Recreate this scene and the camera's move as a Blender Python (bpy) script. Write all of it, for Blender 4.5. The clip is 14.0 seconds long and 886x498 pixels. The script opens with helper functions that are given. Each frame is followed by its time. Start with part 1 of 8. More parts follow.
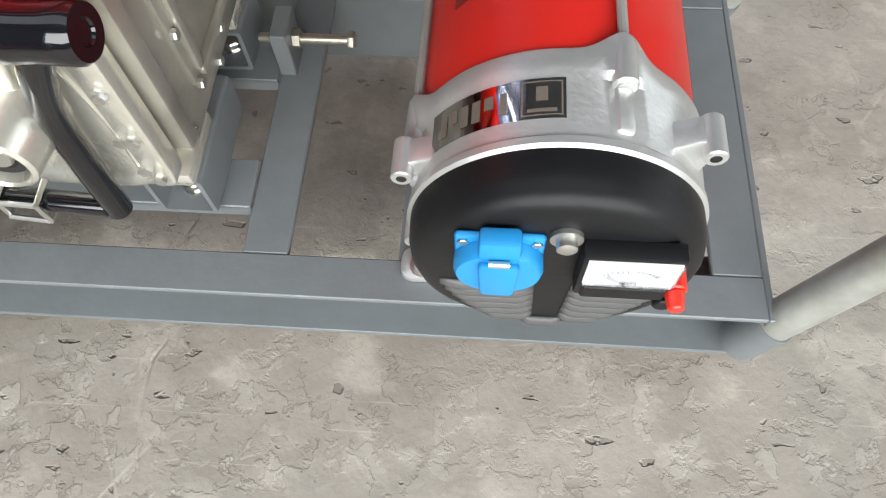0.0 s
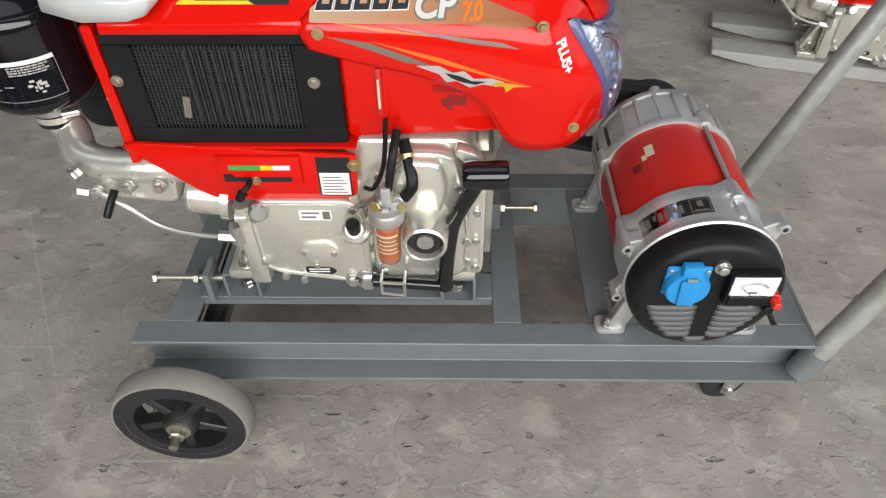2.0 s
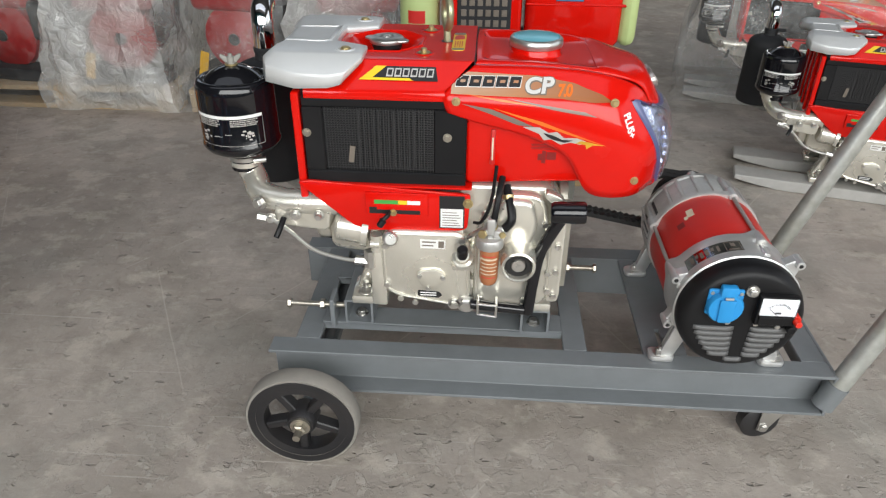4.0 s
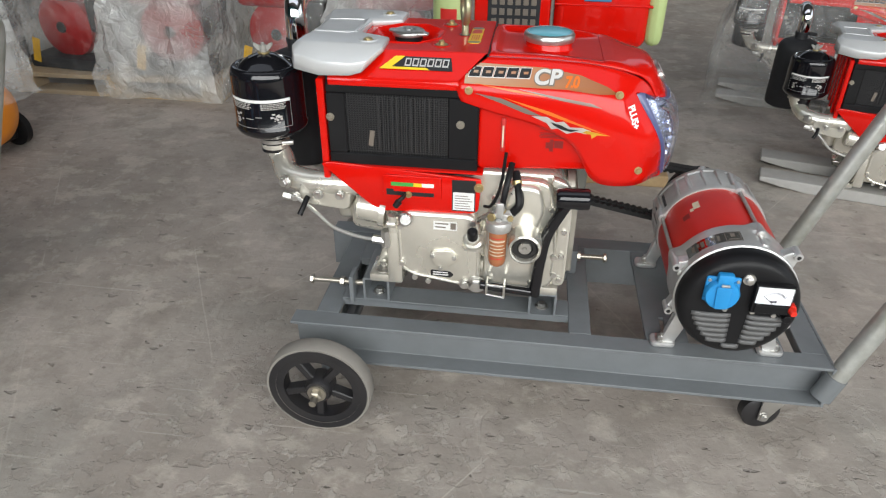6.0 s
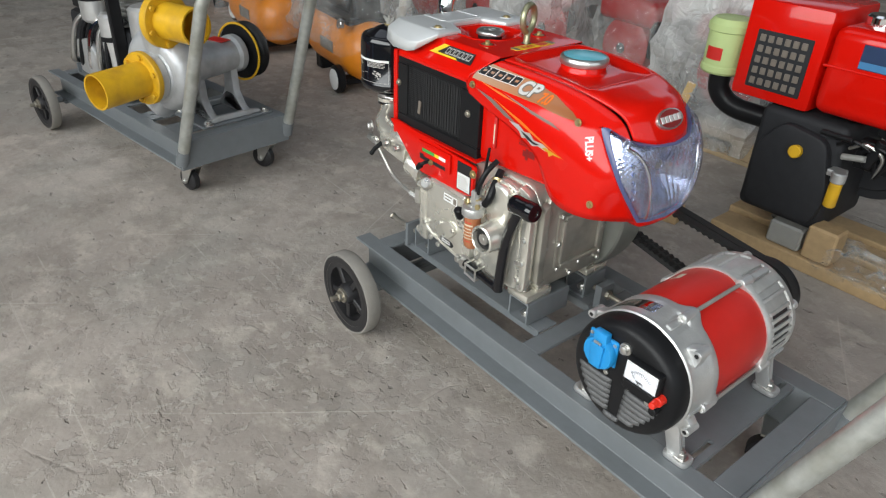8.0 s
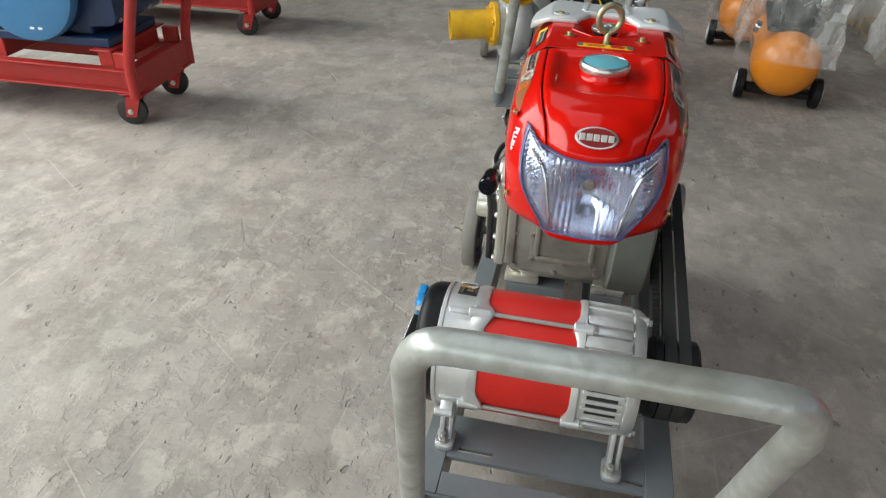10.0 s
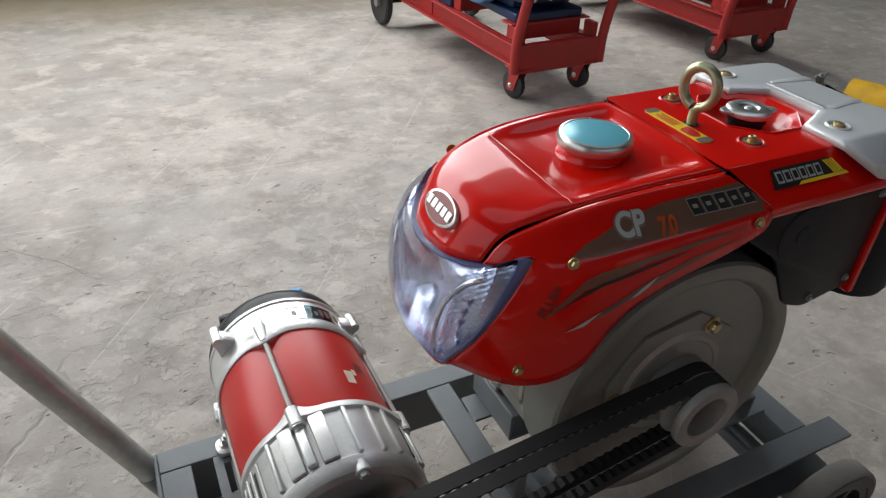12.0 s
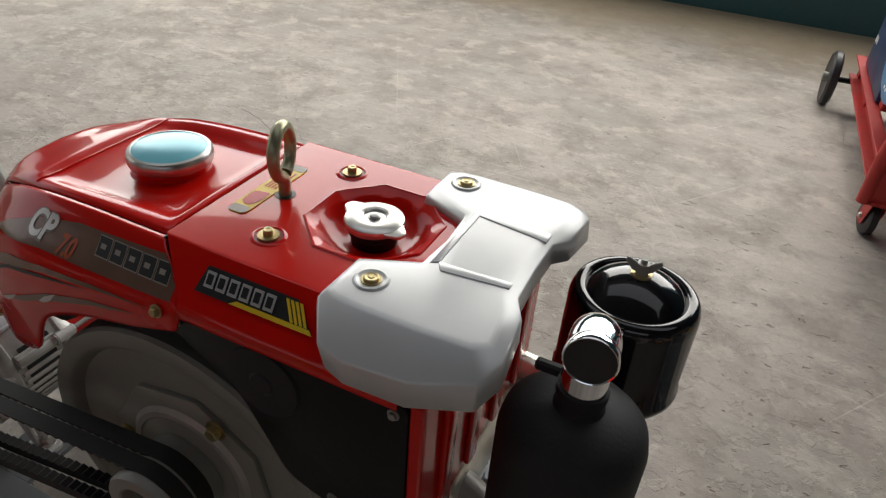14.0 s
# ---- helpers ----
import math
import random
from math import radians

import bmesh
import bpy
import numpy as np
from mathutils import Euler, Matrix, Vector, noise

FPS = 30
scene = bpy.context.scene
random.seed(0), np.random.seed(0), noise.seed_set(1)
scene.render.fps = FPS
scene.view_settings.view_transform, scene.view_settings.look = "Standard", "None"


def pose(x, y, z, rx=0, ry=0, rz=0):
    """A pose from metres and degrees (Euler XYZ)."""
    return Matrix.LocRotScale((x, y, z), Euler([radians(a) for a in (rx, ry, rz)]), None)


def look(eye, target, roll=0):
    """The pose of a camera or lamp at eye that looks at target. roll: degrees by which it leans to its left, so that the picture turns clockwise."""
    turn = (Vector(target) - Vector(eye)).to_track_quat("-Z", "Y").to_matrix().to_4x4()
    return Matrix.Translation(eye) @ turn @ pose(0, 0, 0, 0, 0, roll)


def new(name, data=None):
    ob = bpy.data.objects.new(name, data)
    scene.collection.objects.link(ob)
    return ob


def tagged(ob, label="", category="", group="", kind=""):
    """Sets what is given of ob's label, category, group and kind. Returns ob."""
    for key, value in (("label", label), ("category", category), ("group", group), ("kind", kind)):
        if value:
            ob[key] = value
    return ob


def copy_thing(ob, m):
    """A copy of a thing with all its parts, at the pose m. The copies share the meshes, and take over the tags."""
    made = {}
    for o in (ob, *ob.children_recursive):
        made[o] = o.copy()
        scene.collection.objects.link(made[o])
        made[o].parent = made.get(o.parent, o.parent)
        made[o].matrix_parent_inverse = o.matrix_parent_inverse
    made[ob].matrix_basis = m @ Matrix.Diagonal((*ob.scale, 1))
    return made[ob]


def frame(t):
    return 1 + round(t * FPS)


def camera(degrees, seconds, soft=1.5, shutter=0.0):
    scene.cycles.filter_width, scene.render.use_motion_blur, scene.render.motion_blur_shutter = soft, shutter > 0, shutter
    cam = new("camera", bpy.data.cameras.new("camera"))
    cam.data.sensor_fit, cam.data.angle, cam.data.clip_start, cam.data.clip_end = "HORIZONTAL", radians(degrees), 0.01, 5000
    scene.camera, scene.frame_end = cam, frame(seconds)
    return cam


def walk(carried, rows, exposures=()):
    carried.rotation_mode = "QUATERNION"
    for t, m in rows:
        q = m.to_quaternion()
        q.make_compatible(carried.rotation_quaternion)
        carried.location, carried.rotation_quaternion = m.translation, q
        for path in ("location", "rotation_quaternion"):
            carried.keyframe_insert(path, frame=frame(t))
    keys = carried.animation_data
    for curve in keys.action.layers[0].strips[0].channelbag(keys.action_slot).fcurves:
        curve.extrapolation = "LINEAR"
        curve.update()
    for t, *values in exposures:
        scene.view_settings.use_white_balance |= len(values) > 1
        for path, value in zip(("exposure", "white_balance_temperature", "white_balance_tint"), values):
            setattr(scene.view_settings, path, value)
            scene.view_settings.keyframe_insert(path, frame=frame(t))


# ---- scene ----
cam = camera(65.5, 14.0, 1.25)
PATH = [
    (0, (0.723, -0.404, 0.717), (0.608, 0.48, -1.073), -3.9),
    (0.5, (0.666, -0.498, 0.801), (0.576, 0.663, -0.825), -2.5),
    (1, (0.515, -0.622, 0.874), (0.451, 0.666, -0.655), -0.9),
    (1.5, (0.449, -0.689, 0.924), (0.345, 0.606, -0.596), -0.7),
    (2, (0.461, -0.781, 0.945), (0.427, 0.651, -0.451), -0.7),
    (2.5, (0.478, -0.94, 0.939), (0.531, 0.65, -0.273), -0.8),
    (3, (0.395, -1.04, 0.948), (0.281, 0.629, -0.148), 0.2),
    (3.5, (0.368, -1.073, 0.95), (0.184, 0.625, -0.091), 0.3),
    (3.7, (0.367, -1.078, 0.952), (0.258, 0.623, -0.094), 0.4),
    (5.8, (0.398, -1.137, 0.97), (0.256, 0.556, -0.084), 0.4),
    (6, (0.418, -1.152, 0.961), (0.197, 0.539, -0.084), 0.4),
    (6.5, (0.569, -1.185, 0.932), (0.168, 0.477, -0.105), 0.8),
    (7, (0.787, -1.217, 0.948), (0.005, 0.299, -0.095), 1.3),
    (7.5, (0.961, -1.116, 0.94), (-0.126, 0.207, -0.094), 2.3),
    (7.7, (1.053, -1.043, 0.963), (-0.127, 0.202, -0.066), 2.4),
    (9.8, (1.591, -0.111, 1.027), (-0.07, -0.283, -0.073), 2.4),
    (10, (1.579, -0.033, 1.043), (-0.051, -0.358, -0.069), 2.0),
    (10.5, (1.459, 0.175, 1.019), (-0.035, -0.556, -0.093), 2.2),
    (11, (1.321, 0.356, 1.008), (0.032, -0.699, -0.099), 2.6),
    (11.5, (1.149, 0.48, 1.002), (0.128, -0.825, -0.117), 2.7),
    (12, (0.897, 0.543, 0.985), (0.141, -0.931, -0.135), 2.8),
    (12.5, (0.625, 0.582, 0.981), (0.196, -1.025, -0.13), 3.2),
    (13, (0.384, 0.551, 0.99), (0.208, -1.102, -0.122), 3.9),
    (13.5, (0.16, 0.49, 0.995), (0.332, -1.158, -0.126), 4.3),
    (14, (-0.054, 0.444, 0.997), (0.603, -1.069, -0.134), 4.4),
]
walk(cam, [(t, look(eye, target, roll)) for t, eye, target, roll in PATH], [
    (0.0, 0.58, 6450, 8), (1.0, 0.22, 6480, 9), (3.0, -0.05, 6500, 10), (6.0, -0.06, 6450, 10), (7.5, -0.09, 6330, 9), (10.0, 0.13, 6400, 5),
    (11.0, 0.0, 6300, 9), (12.5, -0.17, 6300, 10), (13.5, -0.35, 6550, 12), (14.0, -0.42, 6800, 11)])

# overcast daylight through the open south side and an assumed east gate

# ---------------------------------------------------------------- light
world = bpy.data.worlds.new("sky")
scene.world = world
world.use_nodes = True
wn = world.node_tree.nodes
sky = wn.new("ShaderNodeTexSky")
sky.sky_type = "NISHITA"
sky.sun_disc = False
sky.sun_elevation = radians(48)
sky.sun_rotation = radians(170)
world.node_tree.links.new(sky.outputs[0], wn["Background"].inputs[0])
wn["Background"].inputs[1].default_value = 0.10

sun_data = bpy.data.lights.new("sun", "SUN")
sun_data.energy, sun_data.angle, sun_data.color = 0.8, radians(12), (1.0, 0.96, 0.9)
sun = new("sun", sun_data)
sun.matrix_basis = look((0, -6, 7), (0, 0, 0))


def area_light(name, eye, target, sx, sy, watts, color):
    data = bpy.data.lights.new(name, "AREA")
    data.shape, data.size, data.size_y, data.energy, data.color = "RECTANGLE", sx, sy, watts, color
    ob = new(name, data)
    ob.matrix_basis = look(eye, target)
    return ob


area_light("sky_light_south", (2.2, -4.02, 2.50), (2.0, 0, 2.1), 8.6, 2.6, 440, (0.985, 0.985, 0.945))
area_light("sky_light_east", (7.6, 0, 2.6), (0, 0, 1.0), 7, 3.6, 75, (0.985, 0.985, 0.945))
# added fill from the north; its window strip is assumed
area_light("sky_light_north", (0.0, 6.98, 3.7), (0.0, 0.5, 0.3), 12, 1.3, 30, (0.97, 0.985, 0.96))
# added top fill in an assumed skylight
area_light("sky_light_roof", (0.0, -0.9, 5.45), (0.0, -0.9, 0.0), 9, 2.4, 50, (0.985, 0.985, 0.945))


# ---------------------------------------------------------------- materials
def material(name, base, rough=0.5, metal=0.0, var=0.12, scale=40.0, bump=0.0, bump_scale=200.0, coat=0.0,
             stain=None, stain_amount=0.3, stain_scale=6.0, rough_var=0.1, spec=0.5):
    """A painted, cast or plastic surface: two scales of colour variation, uneven gloss, fine relief."""
    m = bpy.data.materials.new(name)
    m.use_nodes = True
    nt = m.node_tree
    N, L = nt.nodes, nt.links
    b = N["Principled BSDF"]
    tc = N.new("ShaderNodeTexCoord")
    n1 = N.new("ShaderNodeTexNoise")
    n1.inputs["Scale"].default_value, n1.inputs["Detail"].default_value = scale, 6
    L.new(tc.outputs["Object"], n1.inputs["Vector"])
    n2 = N.new("ShaderNodeTexNoise")
    n2.inputs["Scale"].default_value, n2.inputs["Detail"].default_value = stain_scale, 5
    L.new(tc.outputs["Object"], n2.inputs["Vector"])
    mix = N.new("ShaderNodeMix")
    mix.data_type = "RGBA"
    lo = [max(0, c * (1 - var)) for c in base]
    hi = [min(1, c * (1 + var)) for c in base]
    mix.inputs[6].default_value, mix.inputs[7].default_value = (*lo, 1), (*hi, 1)
    L.new(n1.outputs[0], mix.inputs[0])
    ramp = N.new("ShaderNodeMapRange")
    ramp.inputs[1].default_value, ramp.inputs[2].default_value = 0.45, 0.75
    ramp.inputs[3].default_value, ramp.inputs[4].default_value = 0.0, stain_amount
    L.new(n2.outputs[0], ramp.inputs[0])
    mix2 = N.new("ShaderNodeMix")
    mix2.data_type = "RGBA"
    st = stain if stain else [c * 0.7 for c in base]
    mix2.inputs[7].default_value = (*st, 1)
    L.new(mix.outputs[2], mix2.inputs[6])
    L.new(ramp.outputs[0], mix2.inputs[0])
    L.new(mix2.outputs[2], b.inputs["Base Color"])
    rr = N.new("ShaderNodeMapRange")
    rr.inputs[3].default_value, rr.inputs[4].default_value = max(0.02, rough - rough_var), min(1, rough + rough_var)
    L.new(n2.outputs[0], rr.inputs[0])
    L.new(rr.outputs[0], b.inputs["Roughness"])
    b.inputs["Metallic"].default_value = metal
    b.inputs["Specular IOR Level"].default_value = spec
    b.inputs["Coat Weight"].default_value = coat
    b.inputs["Coat Roughness"].default_value = 0.035
    if bump:
        n3 = N.new("ShaderNodeTexNoise")
        n3.inputs["Scale"].default_value, n3.inputs["Detail"].default_value = bump_scale, 4
        L.new(tc.outputs["Object"], n3.inputs["Vector"])
        bp = N.new("ShaderNodeBump")
        bp.inputs["Strength"].default_value, bp.inputs["Distance"].default_value = bump, 0.002
        L.new(n3.outputs[0], bp.inputs["Height"])
        L.new(bp.outputs[0], b.inputs["Normal"])
    return m


RED = material("red_enamel", (0.62, 0.006, 0.002), 0.26, var=0.05, coat=0.55, stain_amount=0.12, rough_var=0.05, spec=0.1)
STATOR = material("red_stator_paint", (0.56, 0.018, 0.012), 0.36, var=0.08, stain=(0.36, 0.02, 0.015), stain_amount=0.35, spec=0.35)
PAPER = material("cream_paper", (0.66, 0.60, 0.44), 0.7, var=0.1, stain=(0.5, 0.2, 0.12), stain_amount=0.4, stain_scale=60)
RED_DARK = material("red_engine_paint", (0.28, 0.009, 0.010), 0.4, var=0.12, stain=(0.2, 0.02, 0.02), stain_amount=0.4)
RED_DULL = material("red_paint_worn", (0.42, 0.022, 0.018), 0.5, var=0.15, stain=(0.2, 0.05, 0.04), stain_amount=0.4, bump=0.1)
GREY = material("grey_blue_paint", (0.172, 0.186, 0.196), 0.40, var=0.12, stain=(0.13, 0.14, 0.14), stain_amount=0.45, bump=0.15, bump_scale=120)
CASE = material("champagne_silver_paint", (0.80, 0.775, 0.69), 0.27, metal=0.72, var=0.08, bump=0.12, bump_scale=260, stain=(0.40, 0.37, 0.30), stain_amount=0.35, rough_var=0.08)
ALU = material("cast_aluminium", (0.66, 0.66, 0.65), 0.40, metal=0.7, var=0.14, bump=0.2, bump_scale=220, stain=(0.26, 0.25, 0.22), stain_amount=0.5, stain_scale=9)
DULLALU = material("stained_cast_aluminium", (0.58, 0.575, 0.555), 0.42, metal=0.55, var=0.16, bump=0.25, bump_scale=200, stain=(0.20, 0.18, 0.15), stain_amount=0.6, stain_scale=12)
# darker, blotchier silver than the case, for its front and sump
DARKCASE = material("dark_blotchy_silver_paint", (0.44, 0.42, 0.365), 0.34, metal=0.6, var=0.15, bump=0.15, bump_scale=240, stain=(0.14, 0.13, 0.105), stain_amount=0.7, stain_scale=14)
CAST = material("cast_iron_grey", (0.34, 0.335, 0.31), 0.46, metal=0.3, var=0.12, bump=0.25, bump_scale=180, stain=(0.13, 0.12, 0.1), stain_amount=0.4)
IRON = material("machined_iron_grey", (0.235, 0.24, 0.215), 0.42, metal=0.3, var=0.1, bump=0.15, bump_scale=180, stain=(0.12, 0.12, 0.10), stain_amount=0.35)
BLACK = material("black_plastic", (0.010, 0.010, 0.011), 0.38, var=0.2, stain=(0.028, 0.028, 0.028), stain_amount=0.3, bump=0.08, spec=0.2)
BLACK_GLOSS = material("black_enamel", (0.007, 0.007, 0.009), 0.12, rough_var=0.05, var=0.2, coat=0.6, stain_amount=0.2, spec=0.3)
BLACK_MATT = material("black_heat_paint", (0.023, 0.0235, 0.026), 0.6, var=0.2, stain=(0.02, 0.02, 0.02), bump=0.15, bump_scale=300, spec=0.25)
RUBBER = material("belt_rubber", (0.012, 0.0115, 0.011), 0.75, var=0.25, stain=(0.03, 0.028, 0.026), stain_amount=0.35, bump=0.2)
TYRE = material("dusty_grey_tyre", (0.25, 0.235, 0.21), 0.85, var=0.15, stain=(0.15, 0.14, 0.125), stain_amount=0.5, bump=0.3)
WHEEL = material("black_wheel_plastic", (0.016, 0.016, 0.018), 0.45, var=0.3, stain=(0.07, 0.06, 0.055), stain_amount=0.3, bump=0.15)
GALV = material("galvanised_pipe", (0.48, 0.49, 0.46), 0.40, metal=0.55, var=0.3, scale=60, stain=(0.24, 0.225, 0.16), stain_amount=0.85, stain_scale=11, bump=0.55, bump_scale=70)
PUMPGREY = material("silver_pump_paint", (0.50, 0.51, 0.52), 0.42, metal=0.35, var=0.12, stain=(0.20, 0.20, 0.19), stain_amount=0.6, stain_scale=14, bump=0.3, bump_scale=120)
ZINC = material("yellow_zinc_bolt", (0.50, 0.40, 0.20), 0.34, metal=0.8, var=0.2, stain=(0.3, 0.22, 0.09))
DULLZINC = material("dull_zinc_plating", (0.45, 0.42, 0.36), 0.34, metal=0.85, var=0.2, stain=(0.3, 0.24, 0.14))
EYEZINC = material("green_gold_zinc", (0.40, 0.39, 0.25), 0.36, metal=0.75, var=0.25, stain=(0.22, 0.25, 0.12), stain_amount=0.6, stain_scale=40)
STEEL = material("bright_steel", (0.62, 0.61, 0.58), 0.3, metal=0.9, var=0.1)
CHROME = material("chrome", (0.85, 0.85, 0.86), 0.07, metal=1.0, var=0.03, rough_var=0.03)
SILVER = material("silver_white_paint", (0.64, 0.65, 0.65), 0.36, metal=0.25, var=0.05, coat=0.2, stain=(0.6, 0.6, 0.58), stain_amount=0.3)
BLUE = material("blue_socket_plastic", (0.02, 0.27, 0.62), 0.38, var=0.06, stain_amount=0.1)
DARKBLUE = material("blue_motor_paint", (0.009, 0.028, 0.085), 0.42, var=0.15, stain=(0.03, 0.06, 0.12), stain_amount=0.4)
MIDBLUE = material("blue_cover_paint", (0.05, 0.19, 0.38), 0.45, var=0.1, stain=(0.05, 0.16, 0.34), stain_amount=0.4)
YELLOW = material("yellow_paint", (0.66, 0.38, 0.012), 0.45, var=0.12, stain=(0.36, 0.19, 0.02), stain_amount=0.6, stain_scale=22, bump=0.12)
ORANGE = material("orange_paint", (0.75, 0.24, 0.012), 0.4, var=0.08, coat=0.2)
GREEN = material("pale_green_plastic", (0.46, 0.56, 0.24), 0.45, var=0.06)
WHITE = material("white_sticker", (0.78, 0.78, 0.76), 0.5, var=0.04, stain_amount=0.1)
INK = material("black_ink", (0.015, 0.015, 0.016), 0.4, var=0.1)
GREYINK = material("grey_decal", (0.20, 0.17, 0.14), 0.35, var=0.15, metal=0.2)
LOUVRE = material("dark_grey_plastic", (0.10, 0.10, 0.10), 0.42, var=0.15)
BINDRED = material("red_binding_plastic", (0.75, 0.03, 0.015), 0.3, var=0.05)
# brown, bronze and dull orange inks: decal tones darkened for the unlit far side
SHADEBROWNINK = material("shaded_brown_translucent_decal", (0.17, 0.085, 0.055), 0.32, metal=0.2, var=0.2, coat=0.3)
MESHWIRE = material("dark_grey_wire", (0.055, 0.055, 0.057), 0.35, metal=0.5, var=0.25)
SHADEBANDINK = material("shaded_bronze_decal", (0.36, 0.32, 0.27), 0.35, metal=0.2, var=0.1)
PALEINK = material("pale_silver_decal", (0.70, 0.68, 0.65), 0.3, metal=0.25, var=0.06)
SILVERINK = material("silver_decal", (0.62, 0.60, 0.57), 0.3, metal=0.4, var=0.06)
ORANGEINK = material("orange_decal", (0.80, 0.16, 0.01), 0.35, var=0.06)
SHADEORANGEINK = material("shaded_orange_decal", (0.45, 0.07, 0.012), 0.35, var=0.06)
YELLOWINK = material("yellow_decal", (0.82, 0.55, 0.02), 0.4, var=0.06)
GREENINK = material("green_decal", (0.05, 0.35, 0.06), 0.4, var=0.06)
REDINK = material("red_decal", (0.55, 0.02, 0.015), 0.4, var=0.06)
DARKREDINK = material("dark_red_decal", (0.22, 0.01, 0.008), 0.4, var=0.1)
CYANFILM = material("cyan_protective_film", (0.18, 0.54, 0.65), 0.2, var=0.08, metal=0.15, stain=(0.08, 0.3, 0.4), stain_amount=0.3)
FUEL = material("amber_fuel_bowl", (0.40, 0.15, 0.065), 0.15, var=0.1, coat=0.5)
WOOD = material("pallet_wood", (0.42, 0.29, 0.15), 0.7, var=0.25, scale=60, stain=(0.25, 0.17, 0.09), stain_amount=0.4, bump=0.25, bump_scale=90)
PALEBLOCK = material("pale_grey_beam", (0.42, 0.41, 0.39), 0.75, var=0.12, stain=(0.25, 0.24, 0.22), stain_amount=0.4, bump=0.25, bump_scale=70)
WALLTEAL = material("teal_wall_paint", (0.03, 0.10, 0.105), 0.6, var=0.15, stain=(0.05, 0.09, 0.09), stain_amount=0.4, bump=0.15, bump_scale=40)
WALLGREY = material("plaster_grey", (0.12, 0.117, 0.11), 0.85, var=0.1, stain=(0.16, 0.155, 0.145), stain_amount=0.4, bump=0.2, bump_scale=30)
ROOFM = material("roof_sheet", (0.09, 0.093, 0.096), 0.6, var=0.1, metal=0.2)


def glass_material(name, tint, rough, bump=0.0, scale=30.0, alpha=1.0):
    m = bpy.data.materials.new(name)
    m.use_nodes = True
    nt = m.node_tree
    b = nt.nodes["Principled BSDF"]
    b.inputs["Base Color"].default_value = (*tint, 1)
    b.inputs["Roughness"].default_value = rough
    b.inputs["IOR"].default_value = 1.45
    b.inputs["Transmission Weight"].default_value = 1.0
    b.inputs["Alpha"].default_value = alpha
    if bump:
        n = nt.nodes.new("ShaderNodeTexNoise")
        n.inputs["Scale"].default_value, n.inputs["Detail"].default_value = scale, 6
        bp = nt.nodes.new("ShaderNodeBump")
        bp.inputs["Strength"].default_value, bp.inputs["Distance"].default_value = bump, 0.01
        nt.links.new(n.outputs[0], bp.inputs["Height"])
        nt.links.new(bp.outputs[0], b.inputs["Normal"])
    return m


LENS = glass_material("headlight_lens", (0.80, 0.84, 0.97), 0.03, bump=0.12, scale=70.0, alpha=0.45)


def film_material(name, lo, hi):
    """Crumpled polythene: patchy milky cover, fine creases, sharp glints."""
    m = bpy.data.materials.new(name)
    m.use_nodes = True
    nt = m.node_tree
    L = nt.links
    b = nt.nodes["Principled BSDF"]
    b.inputs["Base Color"].default_value = (0.62, 0.62, 0.60, 1)
    b.inputs["Roughness"].default_value = 0.10
    b.inputs["Specular IOR Level"].default_value = 0.8
    tc = nt.nodes.new("ShaderNodeTexCoord")
    outs = []
    for scale, detail, dist in ((4.0, 7, 0.3), (19.0, 4, 0.5)):
        n = nt.nodes.new("ShaderNodeTexNoise")
        n.inputs["Scale"].default_value, n.inputs["Detail"].default_value, n.inputs["Distortion"].default_value = scale, detail, dist
        L.new(tc.outputs["Object"], n.inputs["Vector"])
        outs.append(n.outputs[0])
    # thin ridges where the fine noise crosses its middle value
    a = nt.nodes.new("ShaderNodeMath")
    a.operation = "SUBTRACT"
    a.inputs[1].default_value = 0.5
    L.new(outs[1], a.inputs[0])
    ab = nt.nodes.new("ShaderNodeMath")
    ab.operation = "ABSOLUTE"
    L.new(a.outputs[0], ab.inputs[0])
    ridge = nt.nodes.new("ShaderNodeMapRange")
    ridge.inputs[1].default_value, ridge.inputs[2].default_value, ridge.inputs[3].default_value, ridge.inputs[4].default_value = 0.0, 0.022, 0.26, 0.0
    L.new(ab.outputs[0], ridge.inputs[0])
    r = nt.nodes.new("ShaderNodeMapRange")
    r.inputs[1].default_value, r.inputs[2].default_value, r.inputs[3].default_value, r.inputs[4].default_value = 0.38, 0.66, lo, hi
    L.new(outs[0], r.inputs[0])
    add = nt.nodes.new("ShaderNodeMath")
    add.operation = "ADD"
    L.new(r.outputs[0], add.inputs[0])
    mul = nt.nodes.new("ShaderNodeMath")
    mul.operation = "MULTIPLY"
    L.new(ridge.outputs[0], mul.inputs[0])
    L.new(outs[0], mul.inputs[1])
    L.new(mul.outputs[0], add.inputs[1])
    L.new(add.outputs[0], b.inputs["Alpha"])
    h = nt.nodes.new("ShaderNodeMath")
    h.operation = "ADD"
    L.new(outs[0], h.inputs[0])
    L.new(ab.outputs[0], h.inputs[1])
    bp = nt.nodes.new("ShaderNodeBump")
    bp.inputs["Strength"].default_value, bp.inputs["Distance"].default_value = 1.0, 0.03
    L.new(h.outputs[0], bp.inputs["Height"])
    L.new(bp.outputs[0], b.inputs["Normal"])
    return m


MILKY = film_material("milky_wrapping_film", 0.32, 0.80)
PALLETWOOD = material("weathered_pallet_wood", (0.40, 0.30, 0.18), 0.8, var=0.25, scale=60, stain=(0.20, 0.15, 0.09), stain_amount=0.5, bump=0.25, bump_scale=90)
FILM = film_material("clear_wrapping_film", 0.02, 0.26)
DUSTY = film_material("dusty_wrapping_film", 0.10, 0.42)
